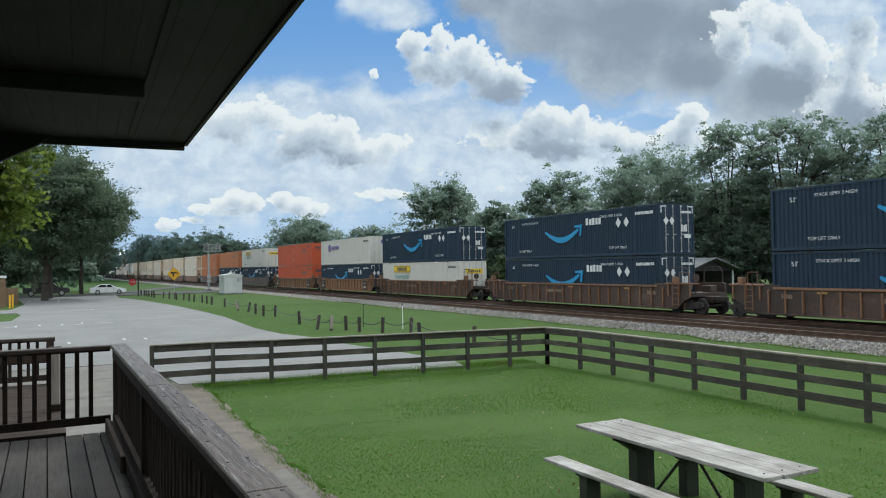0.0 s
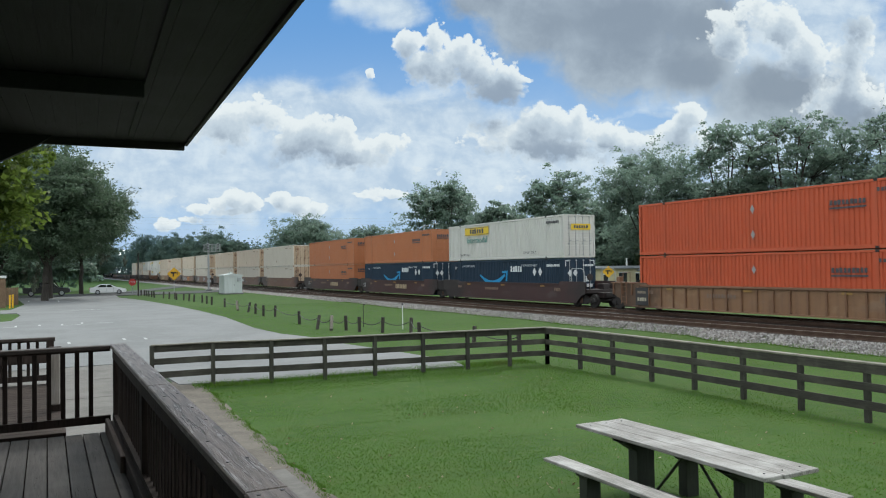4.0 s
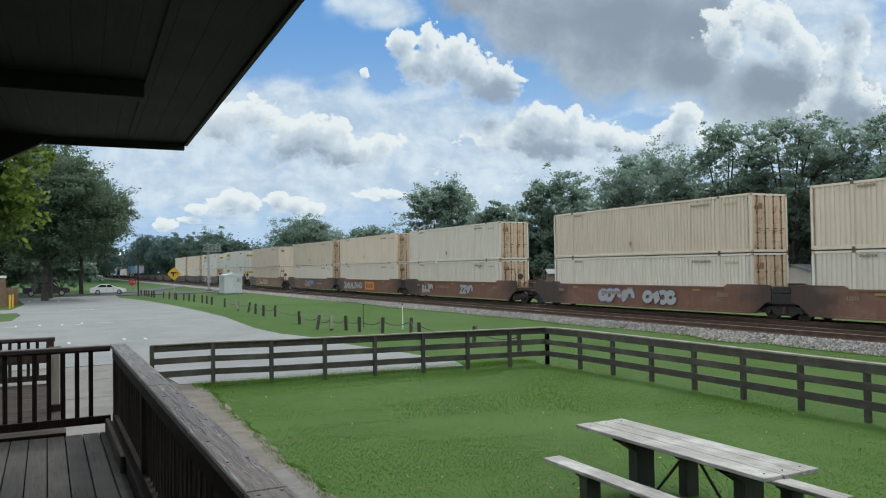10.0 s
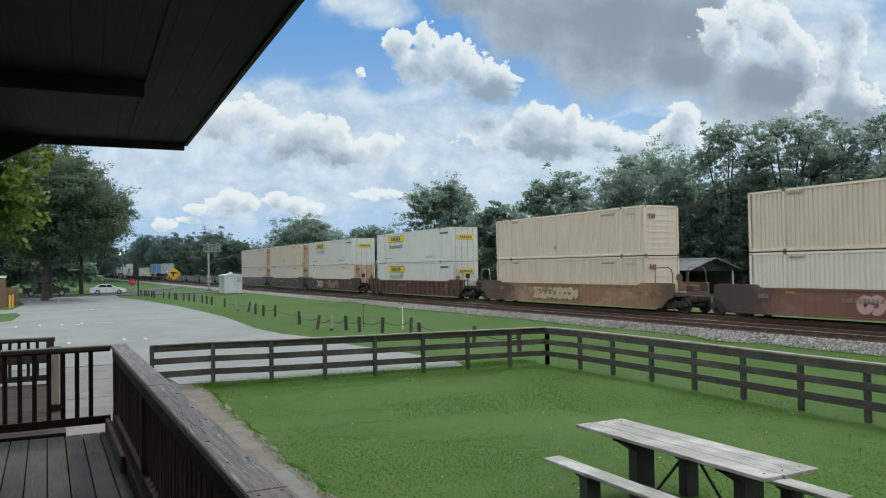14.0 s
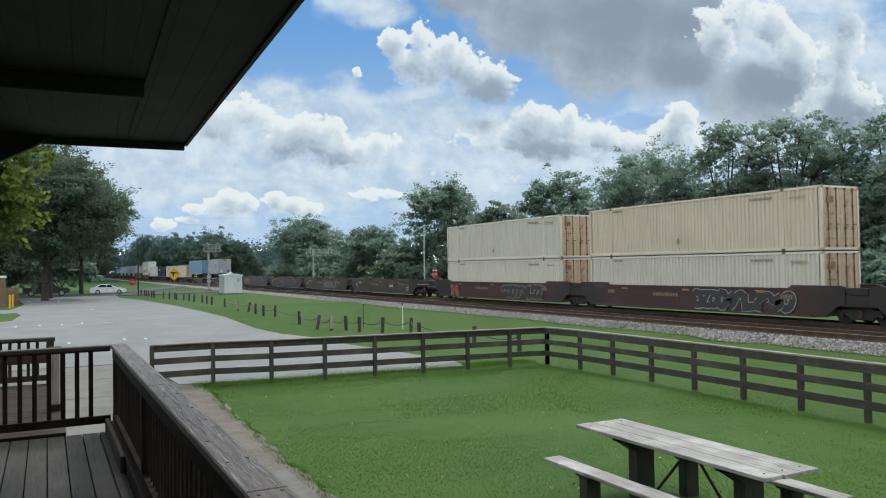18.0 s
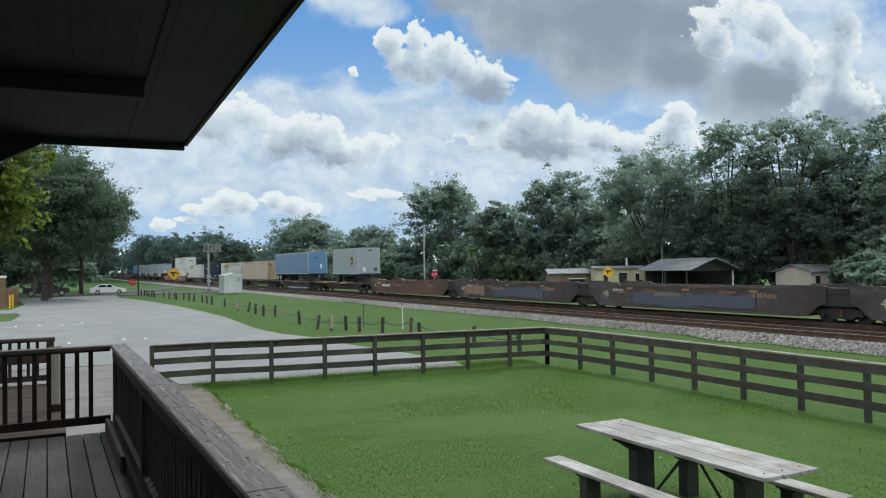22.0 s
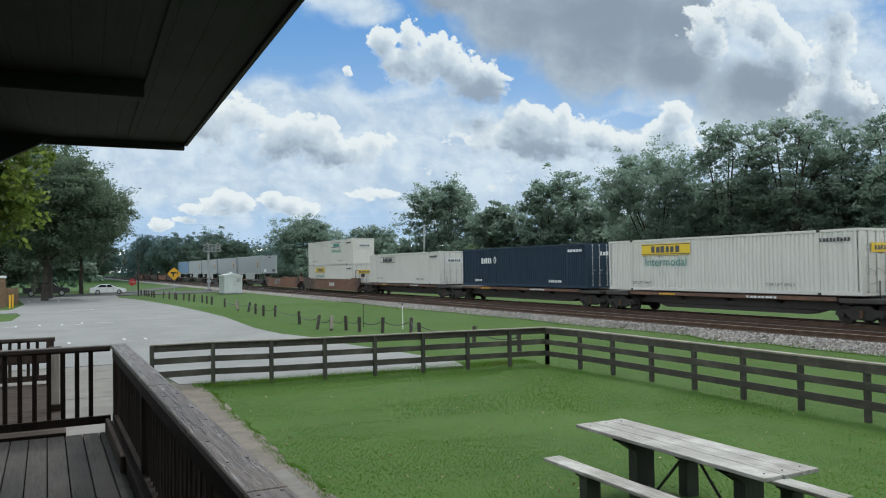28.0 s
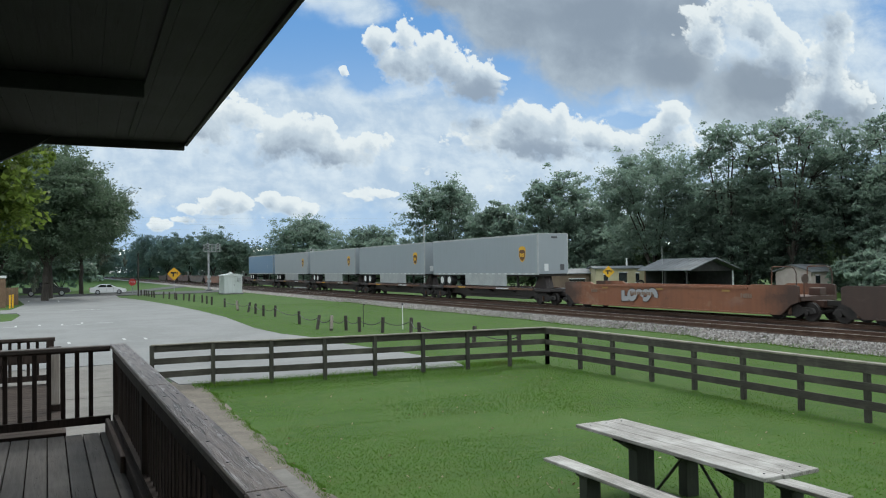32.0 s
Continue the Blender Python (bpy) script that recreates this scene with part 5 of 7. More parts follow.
def well_car(s0, s1, paint, label, ribbed=False, bogies=(True, True), joint=(False, False), empty_well=False):
    """s0, s1: the ends of the unit along the train; bogies where it stands on its own or carries the shared one."""
    ln = round(s1 - s0, 2)
    key = (ln, ribbed)
    if key not in WELL_CACHE:
        side = []
        for x in (-1.34, 1.22):
            bm = prism_bm(well_side(0.55, ln - 0.55, x), "x", x, x + 0.12)
            xo = x - 0.05 if x < 0 else x + 0.12
            block(bm, xo - 0.02 * (x < 0), xo + 0.07, 3.35, ln - 3.35, 1.43, 1.525)
            block(bm, xo - 0.02 * (x < 0), xo + 0.07, 2.1, ln - 2.1, 0.25, 0.33)
            side.append(mesh_of("side_sill", bm, CAR_BROWN))
        bm = bmesh.new()
        block(bm, -1.2, 1.2, 2.0, ln - 2.0, 0.24, 0.30)
        deckend = []
        for a, b in ((0.5, 2.0), (ln - 2.0, ln - 0.5)):
            e = bmesh.new()
            block(e, -1.22, 1.22, a, b, 0.92, 1.14, 0.01)
            block(e, -0.35, 0.35, a - 0.5, b, 0.62, 0.95, 0.02)
            deckend.append(mesh_of("end_platform", e, CAR_BROWN))
        bulk = []
        for a in (2.0, ln - 2.08):
            bulk.append(mesh_of("bulkhead", box_bm(-1.2, 1.2, a, a + 0.08, 0.3, 1.14), CAR_BROWN))
        rail_ = []
        for x in (-1.25, 1.25):
            bar = bmesh.new()
            tube(bar, [Vector((x, 0.7, 1.1)), Vector((x, 0.7, 2.2)), Vector((x, 0.8, 2.42)), Vector((x, 1.0, 2.5)), Vector((x, 1.9, 2.5)), Vector((x, 2.0, 2.45)), Vector((x, 2.05, 1.6))], 0.028, 6)
            rail_.append(("hand_rail", mesh_of("hand_rail", bar, CAR_BROWN)))
        rail_.append(("brake_shaft", mesh_of("brake_shaft", rod_bm((-1.0, 0.5, 1.1), (-1.0, 0.5, 2.0), 0.025, None, 6), CAR_BROWN)))
        rail_.append(("brake_wheel", mesh_of("brake_wheel", rod_bm((-1.0, 0.42, 1.95), (-1.0, 0.47, 1.95), 0.22, 0.22, 14), CAR_BROWN)))
        rail_.append(("valve_box", mesh_of("valve_box", box_bm(0.2, 0.7, 0.6, 1.2, 1.14, 1.5, 0.03), CAR_BROWN)))
        WELL_CACHE[key] = (side, mesh_of("well_floor", bm, CAR_BROWN), deckend, bulk, rail_)
    side, floor, ends, bulk, rail_ = WELL_CACHE[key]
    car = tagged(empty("well_car"), label, "freight car", group="train cars")
    for me in side:
        part("side_sill", me, paint, car)
    if ribbed:
        k = 2.5
        while k < ln - 2.3:
            put("rib", RIB, car, Matrix.Translation((0, k, 0)))
            k += 0.92
        put("top_chord", chord_mesh(ln), car, Matrix.Identity(4), "rubbed orange-brown top rail")
        part("end_shelf", shelf_mesh(0.3, 2.3), RIB_RUST, car)
        part("end_shelf", shelf_mesh(ln - 2.3, ln - 0.3), RIB_RUST, car)
        for y in (3.0, ln - 3.0) if paint is CAR_TAN else ():
            put("data_panel", flat_shape("data_panel_black", [(-0.52, -0.5), (0.52, -0.5), (0.52, 0.5), (-0.52, 0.5)], SPRAY_K), car, on_side(y, 0.88, 0.1, -1.34), "black stencilled data panel")
            bars("stencil_mark", car, on_side(y, 1.12, 0.106, -1.34), 0.7, 0.14, MARK_WORN, 5)
            bars("stencil_mark", car, on_side(y, 0.72, 0.106, -1.34), 0.75, 0.2, LETTER_CREAM, 4)
        for y in (1.5, ln - 1.5):
            bm = bmesh.new()
            for dy in (-0.22, 0.22):
                block(bm, -1.47, -1.43, y + dy - 0.02, y + dy + 0.02, 0.42, 1.7)
            for zz in (0.5, 0.8, 1.1, 1.4):
                block(bm, -1.465, -1.435, y - 0.2, y + 0.2, zz, zz + 0.035)
            part("ladder", bm, RIB_RUST, car, "orange-brown grab-iron ladder")
    part("well_floor", floor, paint, car)
    for me in ends:
        part("end_platform", me, paint, car)
    for me in bulk:
        part("bulkhead", me, paint, car)
    if joint[0]:
        for nm, me in rail_:
            part(nm, me, GREY_METAL if paint is CAR_MAROON and nm == "hand_rail" else paint, car)
    if bogies[0]:
        bogie(car, 1.2 if joint[0] else 0.0)
    if bogies[1]:
        bogie(car, ln - 1.2 if joint[1] else ln)
    if not joint[0]:
        part("joint_cover", JOINT, None, car, "soot-black articulated joint")
    for j, y0, y1 in ((joint[0], -0.75, 0.5), (joint[1], ln - 0.5, ln + 0.75)):
        if j:
            part("coupler", box_bm(-0.12, 0.12, y0, y1, 0.68, 0.95, 0.03), TRUCK_STEEL, car)
    bars("number_mark", car, on_side(ln * 0.58, 1.05, 0.06, -1.34), 1.9, 0.2, MARK_FADED, 10, "faded reporting mark")
    bars("stencil_mark", car, on_side(3.4, 1.12, 0.06, -1.34), 0.7, 0.22, MARK_FADED, 5)
    bars("stencil_mark", car, on_side(ln - 3.6, 1.14, 0.06, -1.34), 0.6, 0.2, MARK_FADED, 5)
    for y in (ln * 0.25, ln * 0.5, ln * 0.75):
        put("reflector", flat_shape("reflector", [(-0.25, -0.05), (0.25, -0.05), (0.25, 0.05), (-0.25, 0.05)], REFLECT), car, on_side(y, 1.33, 0.075, -1.34))
    moving.append((car, s0, 0.0))
    return car


def ribbon(pts, half, off):
    """A flat stroke of constant width along a bent line."""
    bm = bmesh.new()
    left, right = [], []
    for k, p in enumerate(pts):
        d0 = (p - pts[k - 1]).normalized() if k else (pts[1] - p).normalized()
        d1 = (pts[k + 1] - p).normalized() if k + 1 < len(pts) else d0
        n = Vector((-(d0.y + d1.y), d0.x + d1.x))
        n = n.normalized() if n.length > 0.3 else Vector((-d0.y, d0.x))
        reach = half / max(0.55, abs(n.dot(Vector((-d0.y, d0.x)))))
        left.append(bm.verts.new((p.x + n.x * reach, p.y + n.y * reach, off)))
        right.append(bm.verts.new((p.x - n.x * reach, p.y - n.y * reach, off)))
    for k in range(len(pts) - 1):
        bm.faces.new((right[k], right[k + 1], left[k + 1], left[k]))
    return bm


def spray(car, y, z, w, h, seed, fill, edge, label):
    """Sprayed writing that cannot be read: fat zigzag strokes with an outline, a part for each."""
    n = max(3, round(w / 0.55))
    r2 = random.Random(seed)
    for k in range(n):
        cx = -w / 2 + (k + 0.5) * w / n
        wide, slant = w / n * 0.55, r2.uniform(-0.05, 0.3)
        kind_ = r2.choice(("ring", "hook", "wave", "angle", "arch", "zig"))
        tall = h * 0.34 * r2.uniform(0.85, 1.1)
        if kind_ in ("ring", "hook", "arch"):
            lo, hi = {"ring": (0.4, 6.4), "hook": (-2.2, 2.4), "arch": (-0.4, 3.5)}[kind_]
            path = [(math.cos(lo + (hi - lo) * j / 9) * 0.9, math.sin(lo + (hi - lo) * j / 9)) for j in range(10)]
        elif kind_ == "wave":
            path = [(0.8 * math.cos(0.4 + 4.4 * j / 11) * (1 if j < 6 else -0.9), 1.0 - 2.0 * j / 11) for j in range(12)]
        elif kind_ == "angle":
            path = [(-0.8, 1.0), (-0.7, -0.3), (-0.6, -1.0), (0.9, -0.85)]
        else:
            path = [(-0.9, 0.95), (0.75, 1.0), (-0.6, -0.9), (0.95, -1.0)]
        pts = [Vector((p * wide + slant * q * tall, q * tall)) for p, q in path]
        half = h * r2.uniform(0.15, 0.21)
        at = on_side(y - cx, z, 0.052, -1.34)
        put("graffiti_edge", mesh_of("graffiti_edge", ribbon(pts, half + 0.04, 0.0012 * (k % 3)), edge), car, at)
        put("graffiti_stroke", mesh_of("graffiti_stroke", ribbon(pts, half, 0.005 + 0.0012 * (k % 3)), fill), car, at, label)


def smear(car, y, z, w, h, seed, paint, label):
    """A faded sprayed patch with a ragged outline."""
    r = random.Random(seed)
    n = 18
    top = [(-w / 2 + w * k / n, h / 2 * r.uniform(0.55, 1.0)) for k in range(n + 1)]
    low = [(-w / 2 + w * k / n, -h / 2 * r.uniform(0.55, 1.0)) for k in range(n + 1)]
    put("graffiti_patch", mesh_of("graffiti_patch", prism_bm(low + top[::-1], "z", -0.002, 0.002), paint), car, on_side(y, z, 0.052, -1.34), label)


def spine_car(s0, s1, paint, label, joint=(True, True)):
    ln = s1 - s0
    car = tagged(empty("spine_car"), label, "freight car", group="train cars")
    part("spine", box_bm(-0.5, 0.5, 1.2, ln - 1.2, 0.52, 1.12, 0.02), paint, car)
    part("spine_belly", prism_bm([(3.6, 0.53), (ln - 3.6, 0.53), (ln - 4.4, 0.3), (4.4, 0.3)], "x", -0.42, 0.42), paint, car)
    for x in (-1.28, 1.1):
        part("side_sill", box_bm(x, x + 0.18, 2.3, ln - 2.3, 0.98, 1.16, 0.01), CAR_WORN, car, "rusty brown side sill")
    for y in (0.2, ln - 2.2):
        part("end_platform", box_bm(-1.3, 1.3, y, y + 2.0, 0.92, 1.12, 0.02), paint, car)
    for k in range(5):
        y = 2.6 + k * (ln - 5.2) / 4
        part("cross_bearer", prism_bm([(-1.26, 1.1), (1.26, 1.1), (0.5, 0.75), (-0.5, 0.75)], "y", y - 0.12, y + 0.12), paint, car)
    part("draft_sill", box_bm(-0.3, 0.3, -0.3, ln + 0.3, 0.62, 0.92, 0.02), paint, car)
    part("hand_rail", rod_bm((-1.2, 0.4, 1.1), (-1.2, 0.4, 1.9), 0.025, None, 6), paint, car)
    bogie(car, 1.3)
    bogie(car, ln - 1.3)
    bars("number_mark", car, on_side(ln * 0.35, 1.07, 0.01, -1.28), 1.8, 0.1, LETTER, 8)
    bars("stencil_mark", car, on_side(ln * 0.7, 1.07, 0.01, -1.28), 1.2, 0.1, GOLD, 6)
    moving.append((car, s0, 0.0))
    return car


def trailer(s, ln, paint, label, kind_):
    """A road trailer on a spine car; its front faces along the travel."""
    t = tagged(empty("semi_trailer"), label, "trailer", group="trailers")
    h, z0, z1 = 1.295, 2.08, 4.98
    part("side_panel", box_bm(-h, -h + 0.04, 0.12, ln, z0 + 0.1, z1 - 0.08), paint, t)
    part("side_panel", box_bm(h - 0.04, h, 0.12, ln, z0 + 0.1, z1 - 0.08), paint, t)
    part("front_wall", box_bm(-h + 0.06, h - 0.06, 0.0, 0.06, z0 + 0.05, z1 - 0.05, 0.02), paint, t)
    part("rear_door", box_bm(-h, h, ln - 0.06, ln, z0 + 0.05, z1 - 0.05), paint, t)
    part("roof", box_bm(-h, h, 0.0, ln, z1 - 0.05, z1, 0.01), GREY_METAL, t)
    for x in (-h - 0.006, h - 0.1):
        part("corner_post", box_bm(x, x + 0.1, -0.006, 0.15, z0, z1 - 0.01, 0.02), GREY_METAL, t)
        part("bottom_rail", box_bm(x + 0.0, x + 0.06, 0.15, ln, z0, z0 + 0.14), GREY_METAL, t)
        part("top_rail", box_bm(x + 0.0, x + 0.06, 0.15, ln, z1 - 0.12, z1 - 0.03), GREY_METAL, t)
    part("floor_pan", box_bm(-h + 0.1, h - 0.1, 0.1, ln - 0.1, z0 - 0.1, z0 + 0.06), TRUCK_STEEL, t)
    n = int(ln / 0.9)
    bm = bmesh.new()
    for k in range(n):
        block(bm, -h - 0.012, -h - 0.006, 0.4 + k * 0.9, 0.75 + k * 0.9, z0 + 0.04, z0 + 0.1)
    part("marker_tape", bm, LETTER, t, "white marker strips")
    ax = (ln - 1.6, ln - 2.9) if ln > 10 else (ln - 1.4,)
    for y in ax:
        part("axle", rod_bm((-1.2, y, 1.62), (1.2, y, 1.62), 0.07, None, 8), TRUCK_STEEL, t)
        for x0 in (-1.25, 0.75):
            w = part("wheel", rod_bm((x0, y, 1.62), (x0 + 0.5, y, 1.62), 0.5, None, 20), TYRE, t, "black tyre")
            if x0 < 0:
                part("rim", rod_bm((x0 - 0.01, y, 1.62), (x0 + 0.05, y, 1.62), 0.29, 0.26, 16), WHITE if ln > 10 else TRUCK_STEEL, w, "white rim" if ln > 10 else "dark rim")
    for x in (-0.9, 0.9):
        y = 3.2 if ln > 10 else 2.0
        part("landing_leg", box_bm(x - 0.06, x + 0.06, y - 0.06, y + 0.06, 1.12, z0, 0.01), TRUCK_STEEL, t)
    part("landing_brace", rod_bm((-0.9, 3.2 if ln > 10 else 2.0, 1.4), (0.9, 3.2 if ln > 10 else 2.0, 1.95), 0.03, None, 6), TRUCK_STEEL, t)
    part("hitch", prism_bm([(0.4, 1.11), (2.0, 1.11), (1.3, 2.0), (0.7, 2.0)], "x", -0.3, 0.3), CAR_MAROON, t, "maroon trailer hitch")
    if kind_ == "shield":
        out = [(-0.42, 0.45), (-0.2, 0.55), (0, 0.58), (0.2, 0.55), (0.42, 0.45), (0.42, -0.1), (0.25, -0.42), (0, -0.58), (-0.25, -0.42), (-0.42, -0.1)]
        put("logo", flat_shape("logo_shield", out, GOLD), t, on_side(1.95, 3.55, 0.012), "brown and gold shield mark")
        put("logo_core", flat_shape("logo_field", [(a * 0.84, b * 0.72 - 0.08) for a, b in out], SHIELD) if ln > 10 else flat_shape("logo_field_green", [(a * 0.9, b * 0.86 - 0.04) for a, b in out], LOGO_GREEN), t, on_side(1.95, 3.55, 0.02))
        bars("logo_word", t, on_side(1.95, 3.5, 0.028), 0.5, 0.26, GOLD, 3)
        put("door_frame", flat_shape("door_frame", [(-0.17, -0.25), (0.17, -0.25), (0.17, 0.25), (-0.17, 0.25)], LETTER), t, on_end(-0.6, 2.6, 0.012))
        put("data_plate", flat_shape("dark_plate", [(-0.18, -0.2), (0.18, -0.2), (0.18, 0.2), (-0.18, 0.2)], MARK_DARK), t, on_end(0.75, 2.6, 0.012))
        put("vent", flat_shape("vent", [(-0.25, -0.07), (0.25, -0.07), (0.25, 0.07), (-0.25, 0.07)], MARK_DARK), t, on_end(0.1, 4.7, 0.012))
        if ln > 10:
            part("side_skirt", box_bm(-h, -h + 0.03, 4.1, 10.4, 1.25, z0, 0.004), GREY_METAL, t, "pale aerodynamic skirt")
    else:
        put("vent", flat_shape("vent", [(-0.25, -0.07), (0.25, -0.07), (0.25, 0.07), (-0.25, 0.07)], MARK_DARK), t, on_end(-0.1, 4.2, 0.012))
        put("document_box", flat_shape("document_box", [(-0.13, -0.3), (0.13, -0.3), (0.13, 0.3), (-0.13, 0.3)], LETTER), t, on_end(0.45, 3.1, 0.012))
        put("mark", flat_shape("stroke", [(-0.03, -0.22), (0.03, -0.22), (0.03, 0.22), (-0.03, 0.22)], LETTER), t, on_side(3.3, 3.2, 0.012))
    moving.append((t, s, 0.0))
    return t


# ---- the train, from its head: place along the track at the start, upper and lower box ----
BOX = {
    "navy": (NAVY, "navy", "navy blue corrugated container with a bright blue arrow mark"),
    "white_yellow": (WHITE_BOX, "jbh", "white corrugated container with a yellow panel mark"),
    "white_teal": (WHITE_BOX, "jbh_plain", "white corrugated container with a teal mark"),
    "white_plate": (WHITE_BOX, "jbh_plate", "white corrugated container with an outlined sign plate"),
    "logistics": (WHITE_BOX, "logistics", "plain white container with a purple mark"),
    "orange": (ORANGE, "orange", "orange corrugated container with small dark marks"),
    "red": (RED_ORANGE, "orange", "red-orange corrugated container with small dark marks"),
    "cream": (CREAM, "cream", "cream corrugated container with rusty doors"),
    "pale": (CREAM_PALE, "cream", "pale cream corrugated container with streaks of rust"),
    "limax": (NAVY, "limax", "dark navy container with a white mark"),
}
LOW_Z, TOP_Z, SPINE_Z = 0.31, 3.23, 1.24
STACKS = [
    (-14.0, "navy", "navy"), (8.6, "navy", "navy"), (32.1, "navy", "navy"), (55.4, "navy", "white_yellow"), (74.9, "logistics", "navy"), (94.8, "red", "red"),
    (118.2, "white_yellow", "navy"), (137.5, "orange", "navy"), (156.9, "orange", "orange"), (180.4, "pale", "pale"), (199.5, "cream", "pale"), (218.9, "cream", "pale"),
    (242.0, "pale", "pale"), (261.0, "cream", "pale"), (280.1, "cream", "pale"), (303.5, "cream", "cream"), (327.0, "white_yellow", "white_yellow"), (350.2, "white_yellow", "pale"),
    (369.5, "cream", "pale"), (388.7, "pale", "pale"), (620.5, "white_teal", "white_yellow"),
]


def car_paint(s):
    if s < 60:
        return CAR_OCHRE, True, "weathered brown well car with ribbed sides"
    if s < 110:
        return CAR_TAN, True, "orange-brown well car with ribbed sides"
    if s < 170:
        return CAR_MAROON, False, "maroon well car with faded marks"
    if s < 300:
        return CAR_BROWN, False, "rust-brown well car with graffiti"
    if s < 310:
        return CAR_FADED, False, "faded ochre well car with worn white graffiti"
    if s < 340:
        return CAR_MAROON, True, "dark maroon well car with ribbed sides"
    if s < 600:
        return CAR_MAROON, False, "maroon well car with graffiti"
    return CAR_BROWN, False, "rust-brown well car with a white mark"


def place_box(s, z, kind_):
    paint, marks_, label = BOX[kind_]
    closed = s in (303.5,) or kind_ == "white_teal"
    return container(s, z, paint, marks_, label.replace("with rusty doors", "with a rust-streaked end wall") if closed else label, CREAM_DOOR if kind_ in ("cream", "pale") else None, closed_end=closed)


cars = {}
for i, (s, up, low) in enumerate(STACKS):
    place_box(s, LOW_Z, low)
    place_box(s, TOP_Z, up)
    before = s - STACKS[i - 1][0] if i else 99
    after = STACKS[i + 1][0] - s if i + 1 < len(STACKS) else 99
    j0, j1 = before > 21, after > 21
    e0 = s - (2.75 if j0 else (before - LEN) / 2)
    e1 = s + LEN + (2.75 if j1 else (after - LEN) / 2)
    paint, rib, label = car_paint(s)
    cars[round(s, 1)] = well_car(e0, e1, paint, label, rib, (True, j1), (j0, j1))

for s, y, w, fill, edge_, tag in ((199.5, 9.4, 1.4, SPRAY_K, SPRAY_W, "black and white graffiti"), (218.9, 6.0, 2.4, SPRAY_W, SPRAY_K, "pale graffiti letters"), (218.9, 9.6, 3.0, SPRAY_W, MARK_PURPLE, "pale graffiti letters"),
                                  (242.0, 13.0, 2.0, SPRAY_W, SPRAY_K, "pale graffiti letters"), (242.0, 6.0, 2.0, SPRAY_W, SPRAY_K, "pale graffiti letters"), (261.0, 11.5, 5.6, SPRAY_W, SPRAY_K, "large white graffiti letters"),
                                  (280.1, 9.3, 1.5, SPRAY_P, SPRAY_R, "pale pink graffiti"), (280.1, 7.6, 1.9, SPRAY_B, SPRAY_B, "blue graffiti"), (303.5, 9.5, 5.0, MARK_TAN, MARK_FADED, "faded white graffiti"), (350.2, 12.2, 2.2, SPRAY_W, SPRAY_K, "white graffiti shape"), (350.2, 7.5, 3.6, MARK_FADED, MARK_TAN, "tan graffiti patch"),
                                  (369.5, 4.2, 6.0, SPRAY_K, SPRAY_W, "black graffiti letters with a white outline"), (388.7, 4.3, 5.2, SPRAY_K, SPRAY_W, "black graffiti letters with a white outline"), (388.7, 14.2, 1.3, SPRAY_R, SPRAY_R, "red graffiti")):
    car = cars[round(s, 1)]
    spray(car, y + 1.9, 0.88, w, 0.95 if s > 360 else 0.78, int(s * 10 + y), fill, edge_, tag)
patch_car = cars[261.0]
put("painted_patch", flat_shape("painted_patch", [(-1.25, -0.42), (1.25, -0.42), (1.25, 0.42), (-1.25, 0.42)], SPRAY_O), patch_car, on_side(8.4, 0.88, 0.055, -1.34), "orange painted patch")
bars("logo_word", patch_car, on_side(8.4, 0.9, 0.062, -1.34), 1.9, 0.45, SPRAY_R, 3)
for s in (137.5, 156.9):
    bars("logo_word", cars[s], on_side(8.2 if s < 150 else 8.0, 0.95, 0.06, -1.34), 2.6, 0.42, MARK_TAN, 8, "tan brand mark")
    lettering("stencil", "53", 0.6, on_side(17.6, 0.95, 0.06, -1.34), LETTER, cars[s])
bars("logo_word", cars[199.5], on_side(12.7, 1.0, 0.06, -1.34), 1.9, 0.42, LETTER, 3, "white brand mark")
put("number_panel", flat_shape("number_panel", [(-1.15, -0.18), (1.15, -0.18), (1.15, 0.18), (-1.15, 0.18)], SPRAY_K), cars[280.1], on_side(6.1, 0.92, 0.055, -1.34), "dark number panel")
bars("number_mark", cars[280.1], on_side(6.1, 0.92, 0.061, -1.34), 2.0, 0.22, MARK_TAN, 9)
bars("logo_word", cars[620.5], on_side(9.6, 0.9, 0.06, -1.34), 1.9, 0.4, LETTER, 3, "white brand mark")

